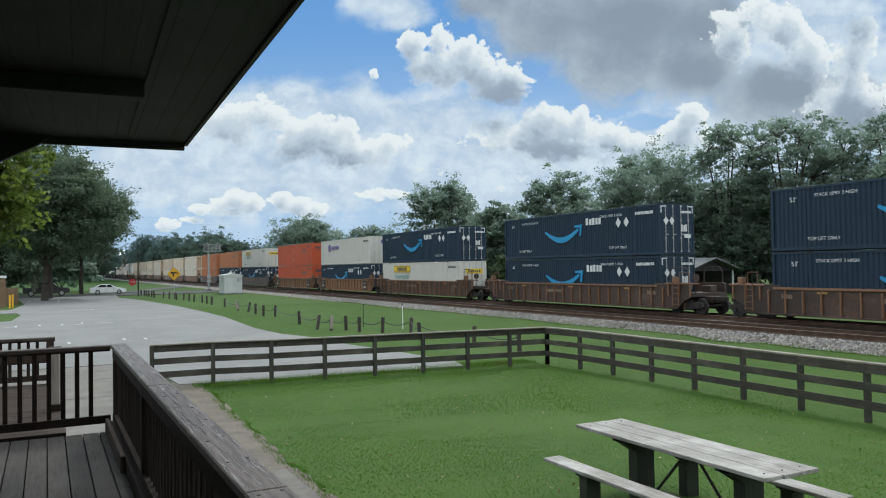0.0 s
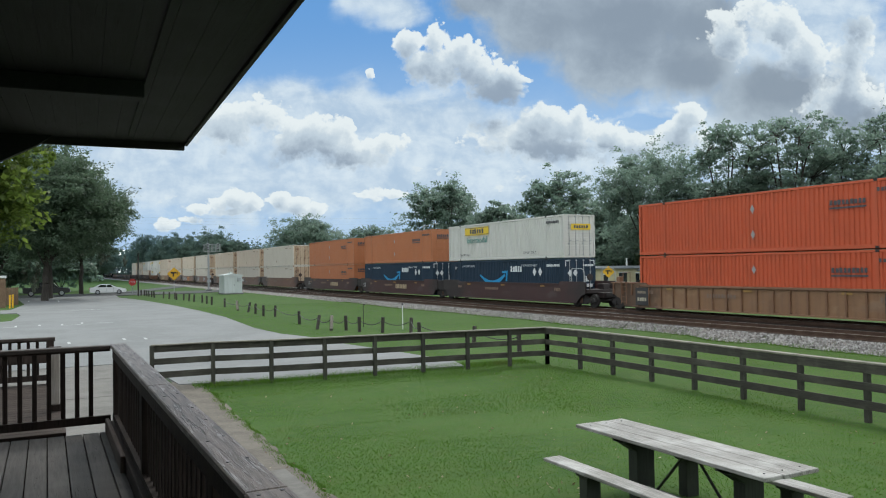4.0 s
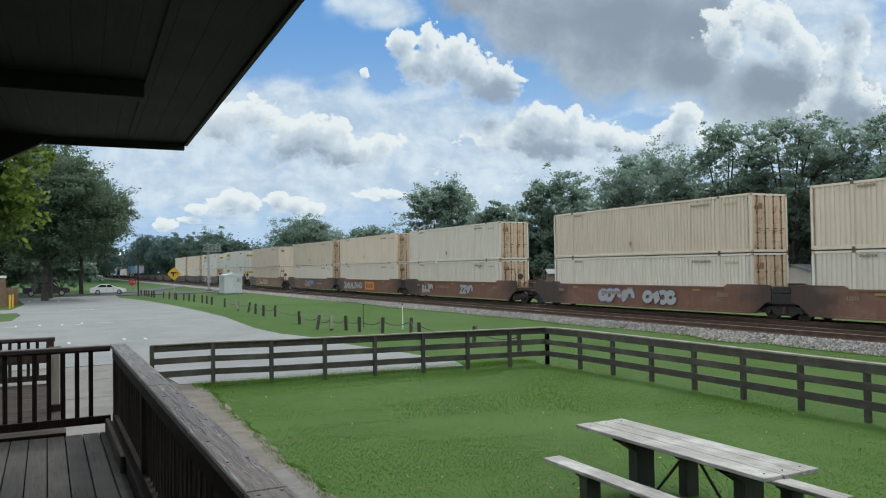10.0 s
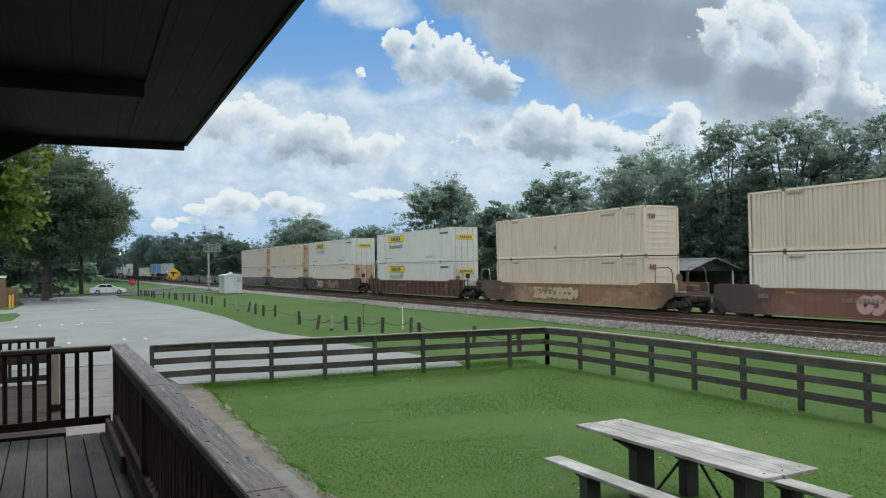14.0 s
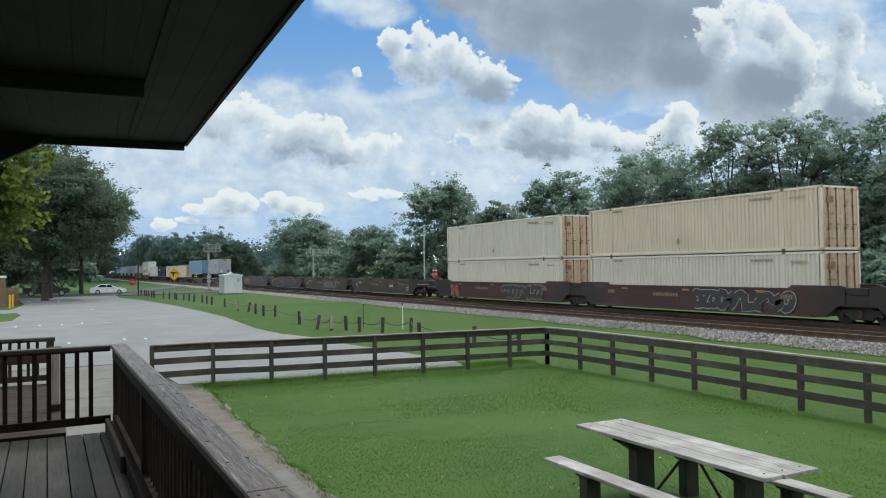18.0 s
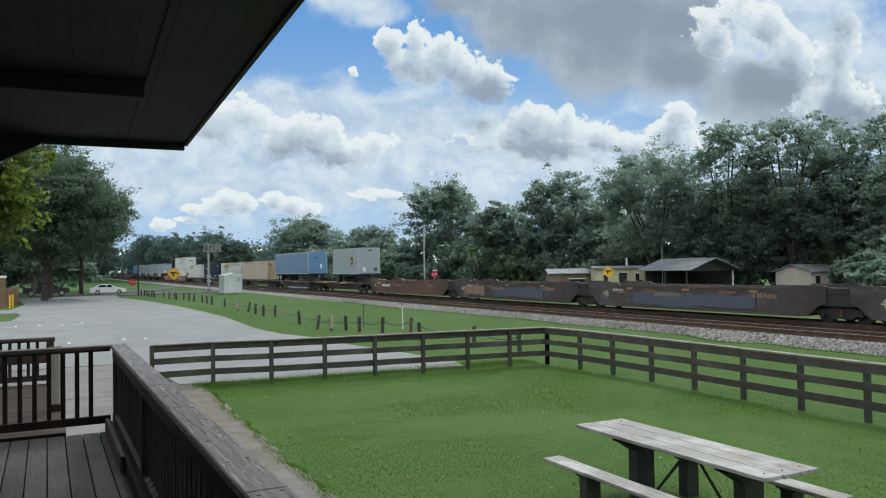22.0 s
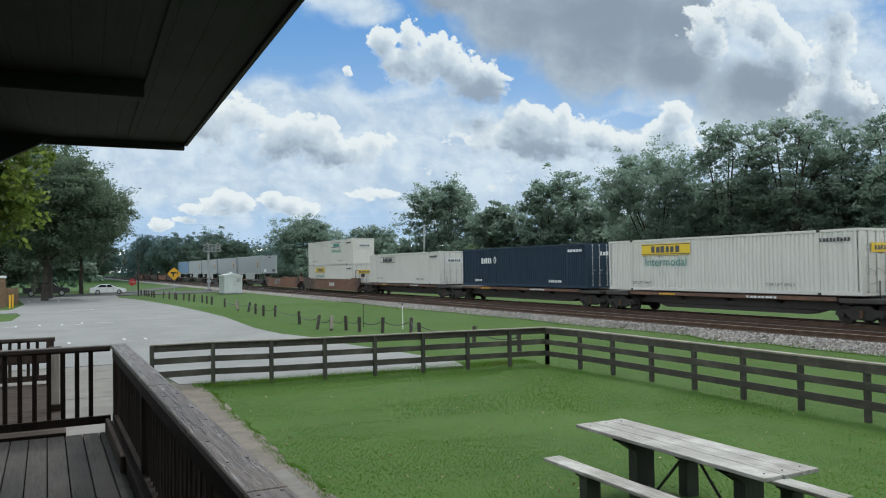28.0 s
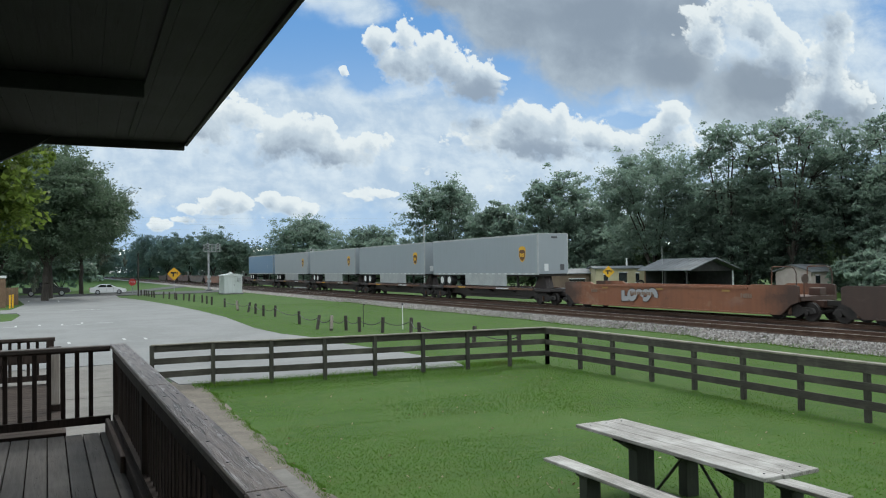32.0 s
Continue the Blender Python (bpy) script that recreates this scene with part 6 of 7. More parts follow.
# empty well cars
EMPTY = [410.4, 428.3, 446.0, 463.5, 481.4, 500.2]
for k, (a, b) in enumerate(zip(EMPTY, EMPTY[1:])):
    car = well_car(a, b, CAR_GREY if k < 4 else CAR_WORN, "empty faded grey-brown well car with graffiti" if k < 4 else "empty rusty brown well car", False, (True, k == 4), (k == 0, k == 4))
    lettering("stencil", "48", 0.5, on_side(b - a - 2.2, 0.95, 0.06, -1.34), LETTER_CREAM, car)
    bars("stencil_mark", car, on_side(b - a - 3.3, 1.22, 0.06, -1.34), 0.9, 0.14, LETTER_CREAM, 6)
    bars("stencil_mark", car, on_side(4.0, 1.15, 0.06, -1.34), 0.8, 0.26, MARK_FADED, 4)
    put("rust_patch", flat_shape("rust_patch", [(-0.6, -0.08), (0.5, -0.1), (0.62, 0.06), (-0.4, 0.1)], SPRAY_RUST), car, on_side(11.5, 1.2, 0.055, -1.34), "orange rust patch")
    put("rust_patch", SHAPES["rust_patch"], car, on_side(6.0, 1.25, 0.055, -1.34), "orange rust patch")
    if k == 1:
        spray(car, 6.9, 0.82, 4.4, 0.85, 77, SPRAY_GREY, SPRAY_DIM, "pale grey graffiti letters")
    if k == 0:
        put("inspection_panel", flat_shape("inspection_panel", [(-0.3, -0.26), (0.3, -0.26), (0.3, 0.26), (-0.3, 0.26)], LETTER_CREAM), car, on_side(2.5, 0.85, 0.055, -1.34), "white inspection grid")
        for dy, dz in ((-0.14, 0.12), (0.14, 0.12), (-0.14, -0.12), (0.14, -0.12)):
            put("panel_field", flat_shape("panel_field", [(-0.11, -0.09), (0.11, -0.09), (0.11, 0.09), (-0.11, 0.09)], BLACK), car, on_side(2.5 + dy, 0.85 + dz, 0.062, -1.34))
        bars("number_mark", car, on_side(6.3, 0.95, 0.06, -1.34), 0.9, 0.26, LETTER_CREAM, 3)
    if k == 2:
        smear(car, 8.6, 0.8, 8.6, 0.9, 88, SPRAY_DIM, "faded blue paint smear")
    if k == 3:
        smear(car, 7.6, 0.82, 6.4, 0.9, 78, SPRAY_DIM, "faded blue paint smear")
        smear(car, 13.9, 0.85, 3.2, 1.0, 79, MARK_FADED, "faded tan paint smear")
    if k == 4:
        bars("number_mark", car, on_side(b - a - 5.0, 1.0, 0.06, -1.34), 2.0, 0.24, LETTER, 8, "white reporting mark")
    for y in (2.4, 6.3, 9.6, 14.2):
        part("tie_down", box_bm(-1.36, -1.16, y, y + 0.5, 1.5, 1.6, 0.01), SPRAY_W if k == 4 and y > 9 else CAR_GREY, car)
car = well_car(640.4, 659.0, CAR_ORANGE, "empty faded orange well car with graffiti", False, (True, True), (True, True))
spray(car, 11.0, 0.95, 2.8, 0.75, 81, SPRAY_W, CAR_ORANGE, "pale grey graffiti letters")

# flat spine cars with trailers and single containers
SPINES = [(501.6, 519.6), (519.8, 540.4), (540.6, 559.4), (559.6, 577.4), (577.6, 597.6), (597.8, 617.4), (660.0, 678.2), (678.4, 695.6), (695.8, 713.2), (713.4, 730.4), (730.6, 748.6)]
for a, b in SPINES:
    spine_car(a, b, CAR_BLACK if a > 559 else CAR_MAROON, "low spine car with a dark centre beam")
trailer(503.0, 8.3, GREY_BOX, "short grey road trailer with a dark green shield mark", "shield")
trailer(521.0, LEN, BLUE_BOX, "long blue road trailer on a spine car", "plain")
for s, kind_ in ((542.1, "cream"), (560.7, "white_yellow"), (579.0, "limax"), (599.3, "white_plate")):
    place_box(s, SPINE_Z, kind_)
for s in (661.6, 679.5, 697.0, 714.4):
    trailer(s, LEN, GREY_BOX, "long grey road trailer with a brown shield mark", "shield")
trailer(731.4, 15.5, BLUE_BOX, "long blue road trailer on a spine car", "plain")
for k, (a, b) in enumerate(((750, 768.6), (769.4, 788), (788.8, 807), (808, 826), (827, 845), (846, 864))):
    well_car(a, b, (CAR_MAROON, CAR_ORANGE, CAR_GREY)[k % 3], "empty weathered well car", False, (True, True), (True, True))

SPEED = 19.3


def motions():
    for ob, s, z in moving:
        walk(ob, [(0, pose(TX, s, z)), (32, pose(TX, s - SPEED * 32, z))])
    c, sn = math.cos(HEAD), math.sin(HEAD)
    # the cloud deck slides to the left and towards the camera
    rows = []
    for t, dx, dy in ((0, 0.0, 0.0), (32, -19.0, -9.0)):
        rows.append((t, pose(c * dx + sn * dy, -sn * dx + c * dy, 2.74, 0, 0, -math.degrees(HEAD))))
    walk(cloud_deck, rows)

# ---- trees ----
def leaf_mesh(name, pts, normals_seed, size, material, long=1.6, droop=0.0):
    """Many small pointed leaves at the given points (n x 3 array)."""
    rng = np.random.default_rng(normals_seed)
    n = len(pts)
    # leaves spread their faces to the sky
    up = rng.normal(size=(n, 3)) * 0.62 + np.array([0.0, 0.0, 0.0 if droop else 0.75])
    a = np.cross(up, rng.normal(size=(n, 3))) if not droop else rng.normal(size=(n, 3)) * 0.7 - np.array([0, 0, droop])
    a /= np.linalg.norm(a, axis=1)[:, None] + 1e-9
    b = np.cross(a, up)
    b /= np.linalg.norm(b, axis=1)[:, None] + 1e-9
    s = size * rng.uniform(0.6, 1.35, size=(n, 1))
    v = np.stack([pts - a * s * long / 2, pts + b * s * 0.42, pts + a * s * long / 2, pts - b * s * 0.42], axis=1).reshape(-1, 3)
    me = bpy.data.meshes.new(name)
    me.vertices.add(4 * n)
    me.vertices.foreach_set("co", v.ravel())
    me.loops.add(4 * n)
    me.loops.foreach_set("vertex_index", np.arange(4 * n, dtype=np.int32))
    me.polygons.add(n)
    me.polygons.foreach_set("loop_start", np.arange(0, 4 * n, 4, dtype=np.int32))
    me.update(calc_edges=True)
    me.materials.append(material)
    return me


def limb(bm, a, b, r0, r1, bend, rnd, n=3, sides=6):
    """A bent tapering branch; returns points along it."""
    a, b = Vector(a), Vector(b)
    pts = [a]
    for k in range(1, n + 1):
        p = a.lerp(b, k / n)
        if k < n:
            p += Vector((rnd.uniform(-bend, bend), rnd.uniform(-bend, bend), rnd.uniform(-bend * 0.3, bend * 0.6)))
        pts.append(p)
    for k in range(n):
        rod(bm, pts[k], pts[k + 1], r0 + (r1 - r0) * k / n, r0 + (r1 - r0) * (k + 1) / n, sides, False)
    return pts


def tree(x, y, top, radius, seed, label, leaf=LEAF_MID, low=0.3, clumps=34, per=230, size=0.42, open_=0.0, trunk_r=None, base=-0.5, moss=False, name="tree", squash=1.0, lean=(0, 0)):
    """A broadleaf tree: trunk, limbs to each clump, and a crown of leaves in uneven clumps with gaps."""
    rnd, rng = random.Random(seed), np.random.default_rng(seed)
    h = top - base
    t = tagged(empty(name, Matrix.Translation((x, y, base))), label, "tree", group="trees")
    bm = bmesh.new()
    r0 = trunk_r or 0.015 * h
    c0 = h * low
    fork = Vector((lean[0] * 0.4 + rnd.uniform(-0.3, 0.3), lean[1] * 0.4 + rnd.uniform(-0.3, 0.3), c0))
    limb(bm, (0, 0, -0.2), fork, r0 * 1.25, r0 * 0.8, 0.12, rnd, 4, 9)
    crown_c = Vector((lean[0], lean[1], (c0 + h) / 2 + 0.04 * h))
    ch = (h - c0) / 2
    mains = []
    for k in range(6):
        ang = 2 * math.pi * (k + rnd.random()) / 6
        e = crown_c + Vector((math.cos(ang) * radius * 0.45, math.sin(ang) * radius * 0.45 * squash, rnd.uniform(-0.2, 0.45) * ch))
        mains += limb(bm, fork, e, r0 * 0.5, r0 * 0.22, radius * 0.06, rnd, 3, 6)[1:]
    pts = []
    for k in range(clumps):
        while True:
            p = Vector((rnd.uniform(-1, 1), rnd.uniform(-1, 1), rnd.uniform(-1, 1)))
            if 0.3 < p.length < 1.0:
                break
        p *= (0.72 + 0.3 * rnd.random()) if p.length > 0.55 else 1.0
        # narrower towards the top, ragged all over
        taper = 1.0 - 0.35 * max(0.0, p.z) ** 2
        c = crown_c + Vector((p.x * radius * taper, p.y * radius * taper * squash, p.z * ch * 0.92))
        near = min(mains, key=lambda q: (q - c).length)
        limb(bm, near, c, r0 * 0.16, r0 * 0.05, radius * 0.05, rnd, 2, 5)
        cr = radius * rnd.uniform(0.16, 0.30) * (1 - open_ * 0.6)
        m = int(per * rnd.uniform(0.6, 1.35) / 7)
        for _ in range(7):
            tuft = np.array(c) + rng.normal(size=3) * np.array([cr, cr, cr * 0.7]) * 0.75
            pts.append(tuft + rng.normal(size=(m, 3)) * np.array([1.0, 1.0, 0.55]) * cr * rng.uniform(0.2, 0.38))
    part("trunk", bm, BARK, t, "grey-brown trunk and branches")
    allp = np.concatenate(pts)
    part("crown", leaf_mesh("crown", allp, seed + 1, size, leaf), None, t, "uneven leafy crown")
    if moss:
        mp = []
        for k in range(16):
            ang, rr = rnd.uniform(0, 6.28), radius * rnd.uniform(0.3, 0.95)
            px, py, pz = lean[0] + math.cos(ang) * rr, lean[1] + math.sin(ang) * rr * squash, c0 + rnd.uniform(-0.02, 0.35) * h
            m = 26
            mp.append(np.stack([px + rng.normal(size=m) * 0.16, py + rng.normal(size=m) * 0.16, pz - rng.uniform(0, 1.6, size=m)], axis=1))
        moss_ob = part("moss", leaf_mesh("moss", np.concatenate(mp), seed + 2, 0.25, MOSS, 3.0, 2.0), None, t, "grey hanging moss")
        moss_ob["kind"] = "stuff"
    return t


OAK = "large dark green live oak with a spreading crown"
WOOD = "tall dark green broadleaf tree behind the tracks"
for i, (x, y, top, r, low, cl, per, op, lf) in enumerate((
        (54.2, 174.7, 14.9, 8.0, 0.15, 40, 200, 0.0, LEAF_HAZED), (56.5, 139.7, 10.5, 6.3, 0.1, 36, 220, 0.0, LEAF_HAZED), (60.2, 115.2, 17.2, 7.3, 0.18, 44, 190, 0.3, LEAF_HAZED),
        (60.4, 98.2, 12.9, 4.2, 0.15, 28, 200, 0.0, LEAF_HAZED), (65.4, 90.0, 15.9, 6.2, 0.2, 40, 220, 0.1, LEAF_HAZED), (71.5, 86.5, 11.8, 4.2, 0.15, 28, 200, 0.1, LEAF_HAZED),
        (64.8, 70.0, 17.9, 6.8, 0.12, 46, 230, 0.1, LEAF_HAZED), (67.5, 60.5, 19.7, 5.4, 0.14, 44, 190, 0.5, LEAF_HAZED), (71.3, 55.4, 20.5, 5.6, 0.14, 44, 190, 0.5, LEAF_HAZED),
        (77.2, 54.6, 18.8, 5.0, 0.14, 38, 190, 0.5, LEAF_HAZED), (80.5, 50.0, 20.1, 5.4, 0.14, 44, 190, 0.4, LEAF_HAZED), (76.0, 43.5, 15.0, 6.2, 0.25, 38, 220, 0.1, LEAF_HAZED))):
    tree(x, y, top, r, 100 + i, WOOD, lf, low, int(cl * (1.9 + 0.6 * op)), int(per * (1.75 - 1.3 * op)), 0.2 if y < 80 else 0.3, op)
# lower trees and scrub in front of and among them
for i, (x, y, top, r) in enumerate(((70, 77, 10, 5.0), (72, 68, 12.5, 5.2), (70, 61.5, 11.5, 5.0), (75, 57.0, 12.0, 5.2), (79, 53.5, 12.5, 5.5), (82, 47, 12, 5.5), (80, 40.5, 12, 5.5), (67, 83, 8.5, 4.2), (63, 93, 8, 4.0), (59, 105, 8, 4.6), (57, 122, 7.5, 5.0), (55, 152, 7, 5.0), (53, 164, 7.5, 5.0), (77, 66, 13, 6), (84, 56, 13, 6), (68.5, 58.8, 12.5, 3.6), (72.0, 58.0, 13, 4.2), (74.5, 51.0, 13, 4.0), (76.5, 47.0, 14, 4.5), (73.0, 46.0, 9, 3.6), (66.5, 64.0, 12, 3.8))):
    tree(x, y, top, r, 200 + i, "dense dark green tree at the wood's edge", LEAF_HAZED, 0.05, 64, 230, 0.24 if y < 80 else 0.32, 0.0)
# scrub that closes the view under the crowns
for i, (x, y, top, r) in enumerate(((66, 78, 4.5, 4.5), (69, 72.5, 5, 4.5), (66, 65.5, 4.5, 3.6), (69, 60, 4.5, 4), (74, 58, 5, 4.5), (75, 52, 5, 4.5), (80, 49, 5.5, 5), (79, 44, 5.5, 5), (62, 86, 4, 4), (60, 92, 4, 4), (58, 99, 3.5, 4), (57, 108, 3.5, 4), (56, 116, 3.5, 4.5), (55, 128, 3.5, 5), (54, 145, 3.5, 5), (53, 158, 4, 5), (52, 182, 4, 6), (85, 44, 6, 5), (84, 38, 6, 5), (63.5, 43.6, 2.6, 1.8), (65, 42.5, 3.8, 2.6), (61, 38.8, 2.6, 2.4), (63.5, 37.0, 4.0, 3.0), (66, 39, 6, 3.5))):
    tree(x, y, top, r, 400 + i, "low dense green shrub under the trees", LEAF_MID if i % 4 == 1 and i < 19 else LEAF_HAZED, 0.02, 40, 230, 0.3, name="bush")
# live oaks by the road
tree(-0.2, 99.5, 15.8, 8.4, 301, OAK, LEAF_OAK, 0.24, 150, 860, 0.205, 0.0, 0.34, -0.45, lean=(0.6, 1.5))
tree(4.6, 127.0, 17.4, 7.2, 302, OAK, LEAF_OAK, 0.26, 130, 760, 0.22, 0.0, 0.28, -0.45, True, lean=(-0.5, 0))
tree(-6.0, 116.0, 17.0, 9.0, 303, OAK, LEAF_OAK, 0.12, 120, 500, 0.3, 0.0, 0.5, -0.45, True)
tree(0.3, 108.0, 20.5, 4.6, 304, "tall sparse tree rising behind the roof's edge", LEAF_OAK, 0.45, 44, 170, 0.34, 0.4, 0.35, -0.45)
for i, (x, y, top, r) in enumerate(((-6, 140, 9, 6), (2, 146, 8, 6), (-14, 130, 11, 7))):
    tree(x, y, top, r, 330 + i, "dark green tree across the road", LEAF_HAZED, 0.04, 50, 240, 0.38)
for i, (x, y, top, r) in enumerate(((46, 409, 21.9, 10.9), (46, 346, 19.4, 9.6), (46, 288, 15.8, 7.3), (47, 248, 16, 7.1), (48.5, 226, 12, 5.2), (52, 236, 10.5, 6), (62.8, 262, 7.5, 7), (56, 250, 8, 6), (17, 300, 13, 7), (13, 280, 12, 7), (20, 335, 13, 7))):
    tree(x, y, top, r, 350 + i, "distant dark green tree along the railway", LEAF_HAZED, 0.1, 60, 330, 0.38)
# a low branch of a nearer tree, seen against the oaks
near_tree = tree(-7.0, 27.0, 9.0, 2.6, 370, "bright green hardwood with broad leaves beside the platform", LEAF_BRIGHT, 0.3, 120, 170, 0.16, 0.1, 0.16, -0.4, lean=(4.3, 2.2))


def fan_palm(x, y, top, seed):
    """A cabbage palm: stout trunk, a head of arching fans of narrow blades, a skirt of dead ones."""
    rnd = random.Random(seed)
    t = tagged(empty("palm_tree", pose(x, y, -0.5)), "cabbage palm with drooping fan leaves at the wood's edge", "palm", group="trees")
    head = Vector((0.1, 0, top))
    bm = bmesh.new()
    limb(bm, (0, 0, -0.2), head, 0.24, 0.19, 0.04, rnd, 4, 9)
    part("trunk", bm, BARK, t, "grey-brown ringed trunk")
    for k in range(30):
        dead = k >= 24
        az, el = rnd.uniform(0, 6.283), rnd.uniform(-1.1, -0.6) if dead else rnd.uniform(-0.55, 1.35)
        d = Vector((math.cos(az) * math.cos(el), math.sin(az) * math.cos(el), math.sin(el)))
        side = d.cross(Vector((0, 0, 1))).normalized()
        hub = head + d * rnd.uniform(0.8, 1.1)
        bm = bmesh.new()
        rod(bm, head, hub, 0.025, 0.015, 4, False)
        for j in range(14):
            a = (j - 6.5) / 6.5 * 1.35
            b = (d * math.cos(a) + side * math.sin(a)).normalized()
            tip = hub + b * rnd.uniform(0.75, 1.0) - Vector((0, 0, rnd.uniform(0.25, 0.5)))
            mid = hub.lerp(tip, 0.55) + Vector((0, 0, 0.12))
            w = b.cross(Vector((0, 0, 1))).normalized() * 0.035
            vs = [bm.verts.new(q) for q in (hub, mid - w, tip, mid + w)]
            bm.faces.new(vs)
        part("frond", bm, MOSS if dead else LEAF_MID, t, "dry hanging frond" if dead else "")
    return t


fan_palm(51.8, 91.4, 5.0, 5)
fan_palm(55.5, 96.0, 4.0, 6)

# ---- a far belt of woodland closes the place ----
def woodland():
    rng = np.random.default_rng(5)
    pts = []
    for k in range(1500):
        far = k >= 900
        ang = rng.uniform(-0.15, 0.35) if far else rng.uniform(0, 2 * math.pi)
        d = rng.uniform(420, 520) if far else rng.uniform(330, 480)
        x, y = math.sin(ang) * d, math.cos(ang) * d
        if abs(x - 29) < (9 if far else 26 + 0.02 * abs(y)):
            continue
        hh, r = rng.uniform(13, 21) if far else rng.uniform(9, 17), rng.uniform(5, 8)
        q = rng.normal(size=(180, 3)) * np.array([r, r, hh * 0.38]) * 0.6 + np.array([x, y, hh * 0.48])
        q[:, 2] = np.abs(q[:, 2])
        pts.append(q)
    ob = new("woodland", leaf_mesh("woodland", np.concatenate(pts), 6, 1.15, LEAF_HAZED, 1.2))
    tagged(ob, "belt of distant dark green woodland", "woods", kind="stuff")


woodland()

# ---- wooden bollards with chain along the lot ----
bollard_mesh = mesh_of("bollard_post", box_bm(-0.07, 0.07, -0.07, 0.07, -0.2, 0.78, 0.02), BOLLARD)
BOLLARDS = [(15.6, 24.0), (15.7, 27.6), (14.9, 28.9 + 2.2), (15.9, 34.2), (14.9, 35.4), (14.1, 36.5), (13.9, 37.9), (13.25, 38.4), (12.9, 39.65), (13.2, 43.9), (13.9, 51.9), (13.4, 53.1), (13.6, 56.2), (13.7, 58.9), (13.6, 62), (13.9, 68.6), (13.8, 74), (13.9, 77), (14, 80), (13.6, 82.5), (13.6, 85.7), (13.4, 87.9),
            (13.0, 90.2), (13.1, 92.3), (12.8, 94.7), (12.6, 98), (11.9, 101), (11.9, 103.5), (11.8, 105.7), (11.7, 107.2), (11.6, 108.6), (11.3, 110)]
prev = None
for k, (x, y) in enumerate(BOLLARDS):
    b = tagged(empty("bollard"), "short weathered wooden bollard post in the grass", "bollard", group="bollards")
    b.matrix_world = pose(x, y, -0.5, random.uniform(-4, 4), (14 if k in (8, 13) else random.uniform(-4, 4)), random.uniform(0, 40))
    part("post", bollard_mesh, None, b)
    if k in (7, 14):
        part("board", box_bm(-0.16, 0.02, -0.14, -0.105, 0.1, 0.8, 0.005), PALE_WOOD, b, "pale leaning board")
    if prev and k < 16:
        a, c = Vector((*prev, 0.1)), Vector((x, y, 0.1))
        bm = bmesh.new()
        sag = [a.lerp(c, i / 8) - Vector((0, 0, 0.22 * 4 * (i / 8) * (1 - i / 8))) for i in range(9)]
        tube(bm, sag, 0.022)
        ch = new("chain", mesh_of("chain", bm, ROPE))
        tagged(ch, "slack dark chain between bollards", "chain", group="chains")
    prev = (x, y)


# ---- small line-side things ----
def pole(name, x, y, z0, z1, r, material, label, category="pole"):
    p = tagged(empty(name), label, category)
    part("shaft", rod_bm((x, y, z0), (x, y, z1), r, r * 0.85, 10), material, p)
    return p


p = pole("marker_post", 16.6, 36.7, -0.6, 0.75, 0.03, WHITE, "thin white marker post in the grass", "post")
part("cap", rod_bm((16.6, 36.7, 0.75), (16.6, 36.7, 0.86), 0.05, 0.04, 8), BLACK, p, "dark cap")
p = pole("marker_post", 15.5, 39.5, -0.6, 0.72, 0.02, BLACK, "thin dark rod in the grass", "post")
part("tip", rod_bm((15.5, 39.5, 0.72), (15.58, 39.42, 0.76), 0.03, 0.03, 8), BLACK, p)
p = pole("utility_pole", 10.8, 108.6, -0.5, 5.2, 0.1, BARK, "short dark timber pole by the road")
p = pole("street_light", 43.9, 89.9, -0.5, 8.3, 0.11, GREY_METAL, "tall grey metal lamp pole behind the tracks", "street light")
part("arm", rod_bm((43.9, 89.9, 8.1), (45.1, 89.1, 8.4), 0.04, None, 6), GREY_METAL, p)
part("lamp_head", box_bm(44.9, 45.5, 88.9, 89.2, 8.34, 8.46, 0.03), GREY_METAL, p)


def sign_at(name, x, y, z, size, face, label, post_z=-0.5, octagon=False, mark=True, heading=0.0):
    """A road sign on a post; it faces the camera's side of the road."""
    s = tagged(empty(name, pose(x, y, 0, 0, 0, heading)), label, "road sign", group="road signs")
    part("post", rod_bm((0, 0.03, post_z), (0, 0.03, z), 0.035, None, 6), GREY_METAL, s)
    n = 8 if octagon else 4
    off = math.pi / 8 if octagon else 0.0
    outline = [(size * math.cos(off + 2 * math.pi * k / n), z + size * math.sin(off + 2 * math.pi * k / n)) for k in range(n)]
    part("plate", prism_bm(outline, "y", -0.015, 0.0), face, s)
    if mark:
        bm = bmesh.new()
        block(bm, -size * 0.5, size * 0.28, -0.024, -0.016, z + 0.05 * size, z + 0.28 * size)
        block(bm, -size * 0.22, size * 0.0, -0.024, -0.016, z - 0.4 * size, z + 0.05 * size)
        block(bm, size * 0.38, size * 0.48, -0.024, -0.016, z - 0.12 * size, z + 0.34 * size)
        block(bm, size * 0.28, size * 0.58, -0.024, -0.016, z + 0.06 * size, z + 0.16 * size)
        part("symbol", bm, BLACK, s, "black junction symbol")
    elif octagon:
        t = words("lettering", "STOP", size * 0.62, Matrix.Translation((0, -0.02, z)) @ END_TEXT, LETTER, s)
    return s


